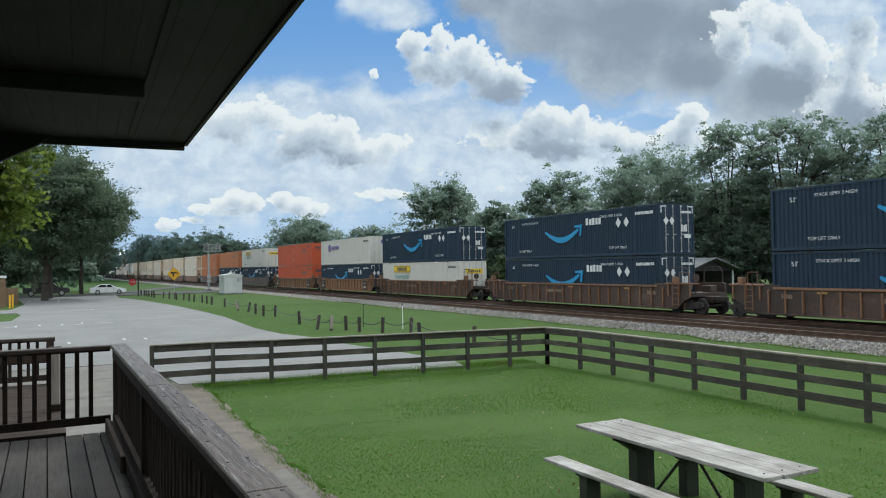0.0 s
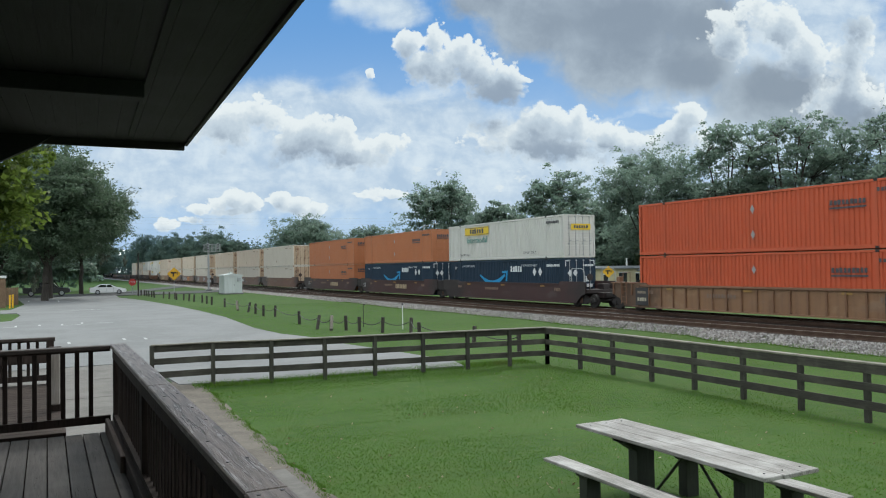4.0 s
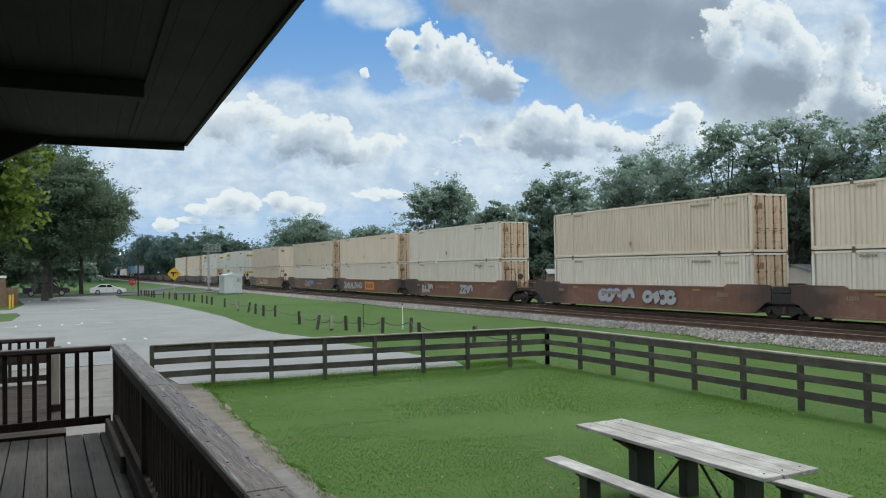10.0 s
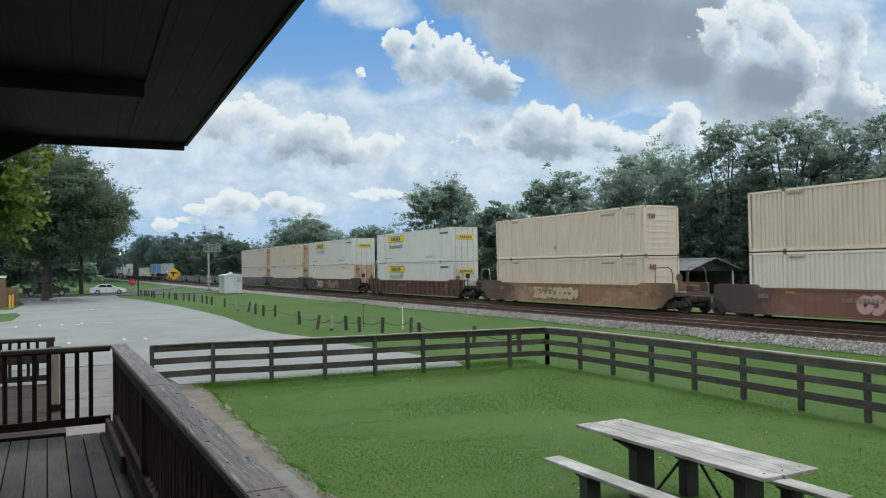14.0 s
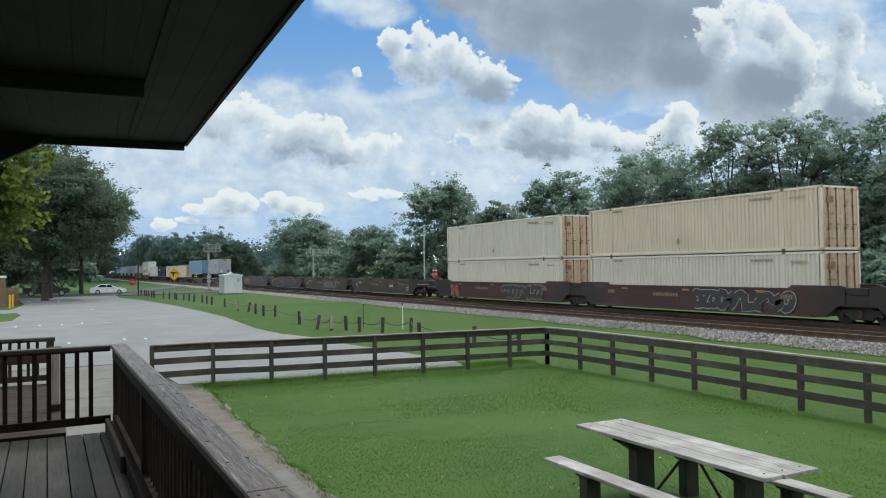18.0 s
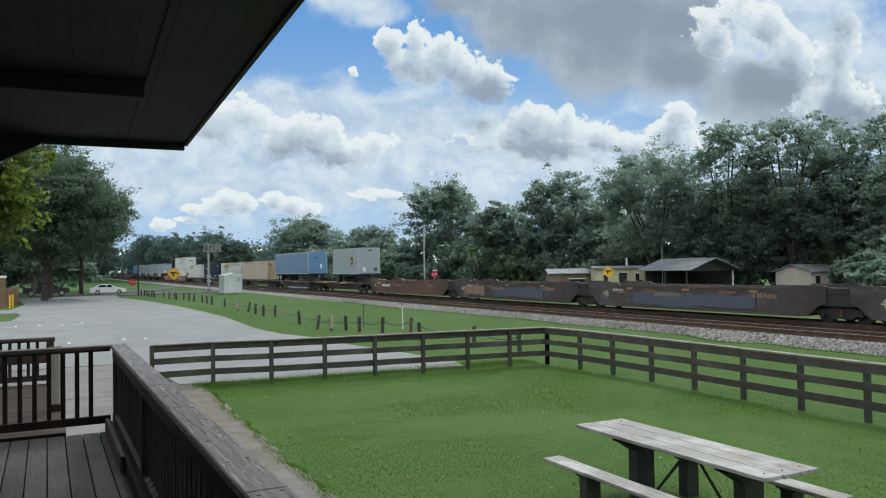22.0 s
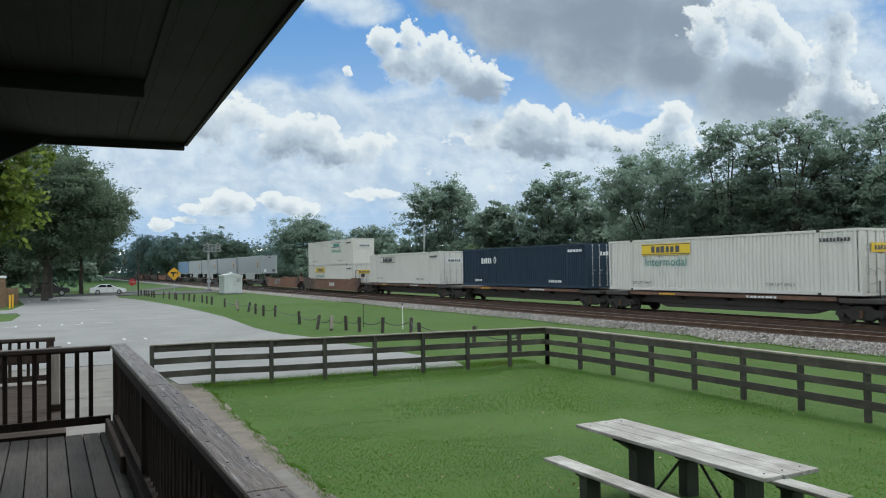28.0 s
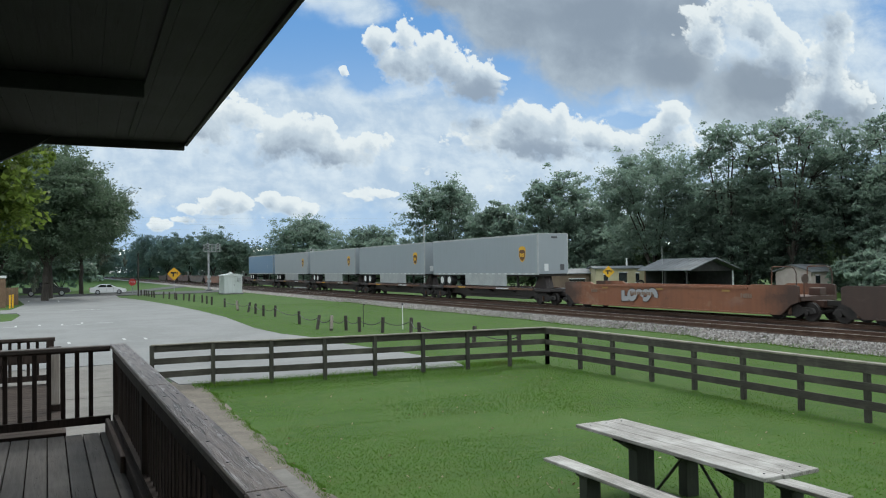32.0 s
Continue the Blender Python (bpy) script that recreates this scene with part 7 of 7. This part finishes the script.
sign_at("warning_sign", 17.04, 120.7, 2.33, 1.0, YELLOW, "yellow diamond warning sign with a black junction symbol", heading=-8)
sign_at("warning_sign", 45.7, 55.2, 2.05, 0.55, YELLOW, "yellow diamond warning sign beyond the tracks", heading=-30)
s = sign_at("stop_sign", 42.8, 84.8, 1.8, 0.42, RED, "red octagonal stop sign beyond the tracks", octagon=True, mark=False, heading=-25)
part("plate", box_bm(-0.3, 0.3, -0.01, 0.0, 2.28, 2.4), WHITE, s, "small white plate")
s = sign_at("stop_sign", 11.6, 125.0, 1.15, 0.55, RED, "red octagonal stop sign at the lot's exit", octagon=True, mark=False, heading=-5)
part("plate", box_bm(-0.35, 0.35, -0.01, 0.0, 1.75, 1.9), BLACK, s)


def signal_mast(x, y, z1, arm, label):
    m = tagged(empty("signal_mast", pose(x, y, 0)), label, "railway signal", group="signals")
    part("mast", rod_bm((0, 0, -0.5), (0, 0, z1), 0.17, 0.15, 10), GREY_METAL, m)
    part("foot", box_bm(-0.45, 0.45, -0.45, 0.45, -0.55, -0.2, 0.03), CONCRETE, m)
    a, b = sorted((-0.35 * arm, arm))
    part("bridge", box_bm(a, b, -0.5, 0.5, z1 - 1.2, z1 - 1.12), GREY_METAL, m)
    for yy in (-0.5, 0.5):
        for zz in (z1 - 0.1, z1 - 0.6):
            part("hand_rail", rod_bm((a, yy, zz), (b, yy, zz), 0.035, None, 6), GREY_METAL, m)
        for k in range(5):
            xx = a + (b - a) * k / 4
            part("stanchion", rod_bm((xx, yy, z1 - 1.15), (xx, yy, z1 - 0.1), 0.035, None, 6), GREY_METAL, m)
    for xx in (a + 0.4, b - 0.5):
        h = part("signal_head", box_bm(xx - 0.13, xx + 0.13, -0.75, -0.52, z1 - 0.95, z1 + 0.1, 0.04), GREY_METAL, m, "grey signal head")
        for zz in (z1 - 0.85, z1 - 0.5, z1 - 0.15):
            part("hood", rod_bm((xx, -0.76, zz), (xx, -0.92, zz), 0.1, None, 10), BLACK, h)
    for zz in (0.9, 1.6):
        part("box", box_bm(-0.3, 0.3, -0.4, -0.16, zz, zz + 0.4, 0.02), GREY_METAL, m)
    return m


signal_mast(22.6, 123.5, 6.9, 1.8, "grey metal railway signal mast with a railed bridge arm")
signal_mast(41.9, 130.4, 6.2, 3.2, "grey metal signal mast with a bridge arm beyond the tracks")


def equipment_house():
    e = tagged(empty("signal_cabinet", pose(22.4, 106.5, -0.48, 0, 0, 0)), "pale grey metal signal equipment house in the grass", "cabinet")
    part("base", box_bm(-1.35, 1.35, -1.9, 1.9, -0.1, 0.12, 0.02), CONCRETE, e)
    part("body", box_bm(-1.2, 1.2, -1.75, 1.75, 0.12, 2.45, 0.03), CAB_PAINT, e)
    part("roof", prism_bm([(-1.3, 2.45), (1.3, 2.45), (1.3, 2.56), (0, 2.78), (-1.3, 2.56)], "y", -1.85, 1.85), CAB_PAINT, e)
    part("vent", box_bm(-0.2, 0.2, -0.35, 0.35, 2.7, 2.98, 0.04), CAB_PAINT, e)
    d = part("door", box_bm(-0.75, 0.25, -1.79, -1.752, 0.2, 2.2, 0.01), CAB_PAINT, e)
    part("handle", rod_bm((0.1, -1.82, 1.1), (0.1, -1.82, 1.35), 0.02, None, 6), BLACK, d)
    part("meter_box", box_bm(0.55, 0.95, -1.95, -1.752, 1.7, 2.2, 0.02), GREY_METAL, e, "small grey meter box")
    for y in (-0.9, 0.0, 0.9):
        part("seam", box_bm(-1.22, -1.2, y - 0.03, y + 0.03, 0.15, 2.42), CAB_PAINT, e)
    return e


equipment_house()


# ---- vehicles by the road ----
def car_shell(name, side, w, taper, material, parent):
    """A body extruded across from its side outline, narrower towards its top."""
    bm = bmesh.new()
    zs = [q for _, q in side]
    z0, z1 = min(zs), max(zs)
    rings = []
    for f in (-1.0, -0.93, 0.93, 1.0):
        rings.append([bm.verts.new((p, f * w / 2 * (1 - taper * max(0.0, (q - z0) / (z1 - z0)) ** 2), q + (0.0 if abs(f) < 0.95 else -0.02))) for p, q in side])
    n = len(side)
    for a, b in zip(rings, rings[1:]):
        for k in range(n):
            bm.faces.new((a[k], a[(k + 1) % n], b[(k + 1) % n], b[k]))
    bm.faces.new(rings[0][::-1])
    bm.faces.new(rings[-1])
    bmesh.ops.recalc_face_normals(bm, faces=bm.faces[:])
    return part(name, bm, material, parent)


def wheels_for(v, xs, half, r):
    for x in xs:
        for s in (-1, 1):
            w = part("wheel", rod_bm((x, s * half, r), (x, s * (half - 0.22), r), r, None, 22), TYRE, v, "black tyre")
            part("rim", rod_bm((x, s * (half + 0.006), r), (x, s * (half - 0.1), r), r * 0.62, r * 0.6, 16), GREY_METAL, w, "alloy rim")


def sedan(x, y):
    v = tagged(empty("sedan", pose(x, y, -0.43)), "white four-door sedan on the road", "car")
    W_P = plain("white_car_paint", (0.5772, 0.592, 0.6068), 0.25, 0.0, 0.6)
    low = [(-2.42, 0.35), (-2.45, 0.72), (-2.36, 0.98), (-1.75, 1.03), (1.0, 0.98), (1.75, 0.88), (2.3, 0.72), (2.42, 0.5), (2.36, 0.3), (1.95, 0.26), (-1.95, 0.26)]
    car_shell("body", low, 1.82, 0.1, W_P, v)
    car_shell("cabin", [(-1.95, 1.0), (-1.2, 1.38), (-0.6, 1.46), (0.2, 1.43), (1.15, 0.97)], 1.6, 0.25, W_P, v)
    for a, b in ((-1.15, -0.32), (-0.25, 0.62)):
        part("window", prism_bm([(a - (0.3 if a < -1 else 0), 1.03), (b, 1.01), (b - (0.35 if b > 0.5 else 0), 1.36), (a + 0.12, 1.37)], "y", -0.80, -0.775), GLASS, v)
    part("windscreen", prism_bm([(0.26, 1.40), (1.1, 1.0), (1.14, 1.03), (0.32, 1.43)], "y", -0.62, 0.62), GLASS, v)
    wheels_for(v, (-1.4, 1.42), 0.92, 0.33)
    for s in (-0.62, 0.62):
        part("headlight", box_bm(2.22, 2.40, s - 0.2, s + 0.2, 0.6, 0.74, 0.02), GREY_METAL, v)
        part("tail_light", box_bm(-2.46, -2.38, s - 0.2, s + 0.2, 0.76, 0.92, 0.02), RED, v)
    for xd in (-1.2, -0.28, 0.66):
        part("door_seam", box_bm(xd, xd + 0.015, -0.918, -0.9, 0.36, 0.97), BLACK, v)
    part("mirror", box_bm(0.7, 0.85, -1.0, -0.84, 0.98, 1.1, 0.03), W_P, v)
    part("sill", box_bm(-1.0, 1.0, -0.9, 0.9, 0.2, 0.27), BLACK, v)
    return v


def pickup(x, y):
    v = tagged(empty("pickup_truck", pose(x, y, -0.43)), "black crew-cab pickup truck on the road", "truck")
    K = plain("black_car_paint_gloss", (0.006, 0.0065, 0.008), 0.3, 0.0, 0.4)
    car_shell("body", [(-2.85, 0.5), (-2.88, 1.2), (0.9, 1.22), (1.2, 1.2), (2.55, 1.12), (2.85, 0.95), (2.88, 0.5), (2.4, 0.42), (-2.4, 0.42)], 2.0, 0.04, K, v)
    car_shell("cabin", [(-1.0, 1.2), (-0.9, 1.85), (-0.6, 1.93), (0.5, 1.92), (0.8, 1.85), (1.4, 1.2)], 1.8, 0.15, K, v)
    for a, b in ((-0.85, 0.05), (0.12, 0.95)):
        part("window", prism_bm([(a, 1.28), (b + (0.2 if b > 0.5 else 0), 1.28), (b - (0.15 if b > 0.5 else 0), 1.8), (a + 0.03, 1.8)], "y", -0.9, -0.87), GLASS, v)
    # White paint instead of glass: the sky's reflection is put into the colour.
    part("windscreen", prism_bm([(0.84, 1.84), (1.4, 1.22), (1.44, 1.25), (0.9, 1.86)], "y", -0.7, 0.7), WHITE, v, "windscreen painted white for sky glare")
    wheels_for(v, (-1.85, 1.85), 1.02, 0.41)
    part("bumper", box_bm(2.82, 2.98, -0.95, 0.95, 0.5, 0.72, 0.03), GREY_METAL, v, "chrome bumper")
    part("grille", box_bm(2.86, 2.92, -0.55, 0.55, 0.76, 1.08, 0.02), GREY_METAL, v)
    for s in (-0.78, 0.78):
        part("headlight", box_bm(2.7, 2.9, s - 0.18, s + 0.18, 0.82, 1.06, 0.03), WHITE, v)
    part("mirror", box_bm(0.95, 1.1, -1.22, -0.98, 1.25, 1.5, 0.03), K, v)
    return v


sedan(7.9, 120.5)
pickup(0.0, 118.6)

# brown board fence and yellow posts by the lot's far corner
bf = tagged(empty("fence"), "brown board fence at the lot's corner", "fence")
BROWN_F = boards_material("brown_fence", (0.148, 0.0962, 0.0629), (0.0962, 0.0592, 0.037), (0.1998, 0.1406, 0.0962), vary=0.15, along=2)
for k in range(16):
    part("board", box_bm(-5.0 + k * 0.15, -4.86 + k * 0.15, 90.4, 90.43, -0.5, 1.3), BROWN_F, bf)
for z in (-0.1, 1.0):
    part("rail", box_bm(-5.0, -2.62, 90.44, 90.5, z, z + 0.09), BROWN_F, bf)
part("post", box_bm(-2.72, -2.58, 90.36, 90.5, -0.5, 1.34), BROWN_F, bf)
gp = tagged(empty("gate_post"), "thick brown gate post with a pale cap", "post")
part("shaft", box_bm(-4.0, -3.45, 83.8, 84.3, -0.5, 2.3, 0.02), BROWN_F, gp)
part("cap", box_bm(-4.05, -3.4, 83.75, 84.35, 2.3, 2.55, 0.03), WHITE, gp, "pale cap")
for x, y in ((-3.05, 82.3), (-2.85, 83.5)):
    b = tagged(empty("bollard"), "yellow steel guard post", "bollard", group="guard posts")
    part("post", rod_bm((x, y, -0.6), (x, y, 0.75), 0.08, 0.08, 10), YELLOW, b)


# ---- buildings beyond the tracks ----
ROOF_TIN = surface("tin_roof", (0.148, 0.1591, 0.1739), (0.0962, 0.1036, 0.111), (0.1998, 0.2109, 0.222), scale=0.8, stretch=(1, 1, 1), rough=0.75, vary=0.0)
CREAM_WALL = surface("cream_wall", (0.37, 0.335, 0.22), (0.30, 0.27, 0.17), (0.42, 0.385, 0.27), scale=0.9, rough=0.85, vary=0.0)
DARK_WALL = boards_material("dark_shed_wall", (0.035, 0.035, 0.036), (0.02, 0.02, 0.02), (0.05, 0.05, 0.05), vary=0.1, along=2)
BROWN_WALL = surface("brown_wall", (0.148, 0.111, 0.0814), (0.1036, 0.074, 0.0592), scale=1.0, rough=0.85, vary=0.0)
PINK_WALL = surface("pale_wall", (0.3848, 0.3404, 0.3108), (0.3108, 0.2738, 0.2516), scale=1.0, rough=0.85, vary=0.0)


def open_shed(m):
    h = tagged(empty("shed", m), "open-sided shed with a grey tin roof and dark walls", "shed")
    # local: x across the gable, y along the ridge
    for s in (-1, 1):
        bm = bmesh.new()
        prism(bm, [(0.0, 3.75), (s * 3.6, 2.55), (s * 3.6, 2.47), (0.0, 3.67)], "y", -3.9, 3.9)
        r = part("roof", bm, ROOF_TIN, h, "grey tin roof slope")
        for k in range(12):
            y = -3.9 + 0.68 * k
            part("seam", prism_bm([(0.0, 3.775), (s * 3.6, 2.575), (s * 3.6, 2.552), (0.0, 3.752)], "y", y, y + 0.04), ROOF_TIN, r)
    part("gable", prism_bm([(-3.3, 2.4), (3.3, 2.4), (0, 3.55)], "y", -3.1, -3.0), DARK_WALL, h)
    part("wall", box_bm(3.1, 3.2, -3.0, 3.0, 0, 2.55), DARK_WALL, h)
    part("wall", box_bm(-3.2, 3.2, 2.9, 3.0, 0, 2.45), DARK_WALL, h)
    for x in (-3.2, 3.2):
        for y in (-3.0, 0.0, 3.0):
            part("post", box_bm(x - 0.08, x + 0.08, y - 0.08, y + 0.08, 0, 2.5), BROWN_F if (x < 0 and y > 2) else WHITE if y < -2 and x > 0 else DARK_WALL, h)
    return h


open_shed(pose(60.2, 59.8, -0.5))


def house(m, w, d, eave, ridge, wall_mat, label, windows=(), lean_to=False):
    h = tagged(empty("house", m), label, "house", group="houses beyond the tracks")
    part("wall", prism_bm([(-d / 2, 0), (d / 2, 0), (d / 2, eave), (0, ridge - 0.1), (-d / 2, eave)], "x", -w / 2, w / 2), wall_mat, h)
    for s in (-1, 1):
        part("roof", prism_bm([(0, ridge), (s * (d / 2 + 0.3), eave - 0.02), (s * (d / 2 + 0.3), eave - 0.12), (0, ridge - 0.1)], "x", -w / 2 - 0.3, w / 2 + 0.3), ROOF_TIN, h)
    for x, z, ww, hh in windows:
        win = part("window", box_bm(x - ww / 2, x + ww / 2, -d / 2 - 0.03, -d / 2 - 0.004, z, z + hh), GLASS, h)
        part("frame", box_bm(x - ww / 2 - 0.08, x + ww / 2 + 0.08, -d / 2 - 0.05, -d / 2 - 0.032, z + hh, z + hh + 0.08), WHITE, win)
        part("sill", box_bm(x - ww / 2 - 0.08, x + ww / 2 + 0.08, -d / 2 - 0.07, -d / 2 - 0.032, z - 0.08, z), WHITE, win)
    return h


h = house(pose(57.6, 68.2, -0.5, 0, 0, -28), 5.4, 4.0, 2.85, 3.05, CREAM_WALL, "small cream-yellow building with a flat roof", ((-1.6, 1.3, 0.5, 0.8), (0.3, 1.2, 0.9, 1.1), (1.9, 1.2, 0.4, 1.0)))
part("stove_pipe", rod_bm((1.2, 0, 2.9), (1.2, 0, 3.9), 0.09, None, 8), WHITE, h, "white pipe")
ring = bmesh.new()
for k in range(14):
    a, b = (2 * math.pi * j / 14 for j in (k, k + 1))
    rod(ring, (2.2 + 0.4 * math.cos(a), -2.08, 1.0 + 0.4 * math.sin(a)), (2.2 + 0.4 * math.cos(b), -2.08, 1.0 + 0.4 * math.sin(b)), 0.09, None, 6, False)
part("wheel_ornament", ring, BLACK, h, "dark round wreath on the wall")
house(pose(54.6, 73.4, -0.5, 0, 0, -28), 4.6, 4.0, 2.3, 2.8, BROWN_WALL, "low brown building with a tin roof", ((0.8, 1.0, 1.8, 0.6),))
house(pose(70.6, 53.2, -0.5), 5.0, 4.2, 2.25, 2.95, PINK_WALL, "small pale house under the trees", ((-1.5, 0.9, 0.7, 0.9),))
pole("flag_pole", 58.3, 61.6, -0.5, 4.6, 0.03, GREY_METAL, "thin bare metal pole beside the shed")

# ---- overhead wires across the sky ----
for k, (za, zb) in enumerate(((15.6, 15.2), (14.9, 14.4), (14.3, 13.8), (13.2, 12.6))):
    bm = bmesh.new()
    tube(bm, [Vector((-22 + 130 * f, 150 + 30 * (1 - f), za + (zb - za) * f - 1.6 * 4 * f * (1 - f))) for f in (i / 16 for i in range(17))], 0.008, 4)
    tagged(new("power_line", mesh_of("power_line", bm, GREY_METAL)), "thin overhead wire across the sky", "wire", group="wires")


# ---- ballast stones and grass blades ----
def stones():
    rng = np.random.default_rng(11)
    n = 9000
    base = np.array([(1, 0, 0), (-1, 0, 0), (0, 1, 0), (0, -1, 0), (0, 0, 1), (0, 0, -1)], float)
    tri = np.array([(0, 2, 4), (2, 1, 4), (1, 3, 4), (3, 0, 4), (2, 0, 5), (1, 2, 5), (3, 1, 5), (0, 3, 5)])
    y = 12 + 70 * rng.random(n) ** 1.6
    e = ballast_x(y)
    f = rng.random(n)
    x = e - 0.15 + f * (26.0 - e)
    z = np.clip(-0.47 + 0.27 * (x - e) / (25.7 - e), -0.5, -0.2)
    s = rng.uniform(0.025, 0.06, (n, 1, 1))
    v = base[None] * s * rng.uniform(0.6, 1.3, (n, 6, 1)) * rng.uniform(0.7, 1.3, (n, 1, 3))
    ang = rng.uniform(0, 6.28, n)
    c, sn = np.cos(ang)[:, None], np.sin(ang)[:, None]
    vx, vy = v[:, :, 0] * c - v[:, :, 1] * sn, v[:, :, 0] * sn + v[:, :, 1] * c
    v = np.stack([vx + x[:, None], vy + y[:, None], v[:, :, 2] + z[:, None] + 0.02], axis=2).reshape(-1, 3)
    f = (tri[None] + 6 * np.arange(n)[:, None, None]).reshape(-1, 3)
    me = bpy.data.meshes.new("ballast_stones")
    me.from_pydata(v.tolist(), [], f.tolist())
    me.materials.append(STONE)
    tagged(new("ballast_stones", me), "loose grey crushed stones along the track", "ballast", kind="stuff")


def blades(name, n, sample, hgt, label):
    rng = np.random.default_rng(len(name) + n)
    p = sample(rng, n)
    ang = rng.uniform(0, 2 * math.pi, n)
    h = hgt * rng.uniform(0.4, 1.2, n)
    wv = 0.004 + 0.007 * rng.random(n)
    d = np.stack([np.cos(ang), np.sin(ang), np.zeros(n)], 1)
    tip = p + np.stack([rng.normal(size=n) * 0.5, rng.normal(size=n) * 0.5, np.ones(n)], 1) * h[:, None]
    v = np.stack([p - d * wv[:, None], p + d * wv[:, None], tip], 1).reshape(-1, 3)
    me = bpy.data.meshes.new(name)
    me.vertices.add(3 * n)
    me.vertices.foreach_set("co", v.ravel())
    me.loops.add(3 * n)
    me.loops.foreach_set("vertex_index", np.arange(3 * n, dtype=np.int32))
    me.polygons.add(n)
    me.polygons.foreach_set("loop_start", np.arange(0, 3 * n, 3, dtype=np.int32))
    me.update(calc_edges=True)
    me.materials.append(BLADE)
    tagged(new(name, me), label, "grass", kind="stuff")


def gz(x, y):
    t = np.clip((np.hypot(x, y) - 8.0) / 9.0, 0, 1)
    return -0.06 - 0.44 * t * t * (3 - 2 * t)


def lawn(rng, n):
    y = 3 + 18.5 * rng.random(n) ** 0.9
    x = edge_x(y) + (14.5 - edge_x(y)) * rng.random(n)
    return np.stack([x, y, gz(x, y) - 0.005], 1)


def verge(rng, n):
    x = rng.uniform(10.2, 25.2, n)
    y = 5 + 65 * rng.random(n) ** 2.0
    return np.stack([x, y, gz(x, y) - 0.005], 1)


def ballast_edge(rng, n):
    """Grass that creeps into the foot of the ballast in ragged patches."""
    y = 8 + 62 * rng.random(n) ** 1.3
    e = ballast_x(y)
    x = e - 0.25 + np.abs(rng.normal(size=n)) * 0.2
    return np.stack([x, y, np.clip(-0.47 + 0.27 * (x - e) / (25.7 - e), -0.5, -0.2)], 1)


def lot_edge(rng, n):
    y = 21.7 + rng.normal(size=n) * 0.25
    x = rng.uniform(3.6, 14.5, n)
    y += 0.05 * (14.5 - x)
    return np.stack([x, y, gz(x, y) - 0.005], 1)


def walk_edge(rng, n):
    """Tufts along the dirt at the lawn's edge, and stray ones on it."""
    y = -1 + 23 * rng.random(n)
    x = edge_x(y) + 0.06 * np.sin(y * 1.3) + 0.04 * np.sin(y * 4.7) - np.abs(rng.normal(size=n)) * 0.09 + 0.1
    return np.stack([x, y, gz(x, y) + 0.012], 1)


def fallen_leaves():
    rng = np.random.default_rng(11)
    x = np.concatenate([rng.uniform(3.4, 14.0, 220), rng.normal(5.4, 0.8, 160), rng.uniform(2.6, 3.5, 90)])
    y = np.concatenate([rng.uniform(4.0, 20.0, 220), rng.normal(6.2, 1.0, 160), rng.uniform(5.0, 20.0, 90)])
    pts = np.stack([x, y, gz(x, y) + 0.03], 1)
    ob = new("fallen_leaves", leaf_mesh("fallen_leaves", pts, 12, 0.035, leaf_material("dry_leaf", (0.12, 0.085, 0.045), (0.30, 0.25, 0.17), 0.2)))
    tagged(ob, "dry brown fallen leaves scattered over the lawn", "leaves", kind="stuff")


stones()
fallen_leaves()
blades("walk_edge_grass", 7000, walk_edge, 0.045, "grass tufts growing over the dirt edge")
blades("lawn_grass", 130000, lawn, 0.024, "short mown grass blades of the lawn")
blades("verge_grass", 200000, verge, 0.034, "grass blades of the verge by the tracks")
blades("ballast_grass", 26000, ballast_edge, 0.07, "grass creeping into the foot of the ballast")
blades("edge_grass", 9000, lot_edge, 0.12, "longer grass under the fence")

motions()
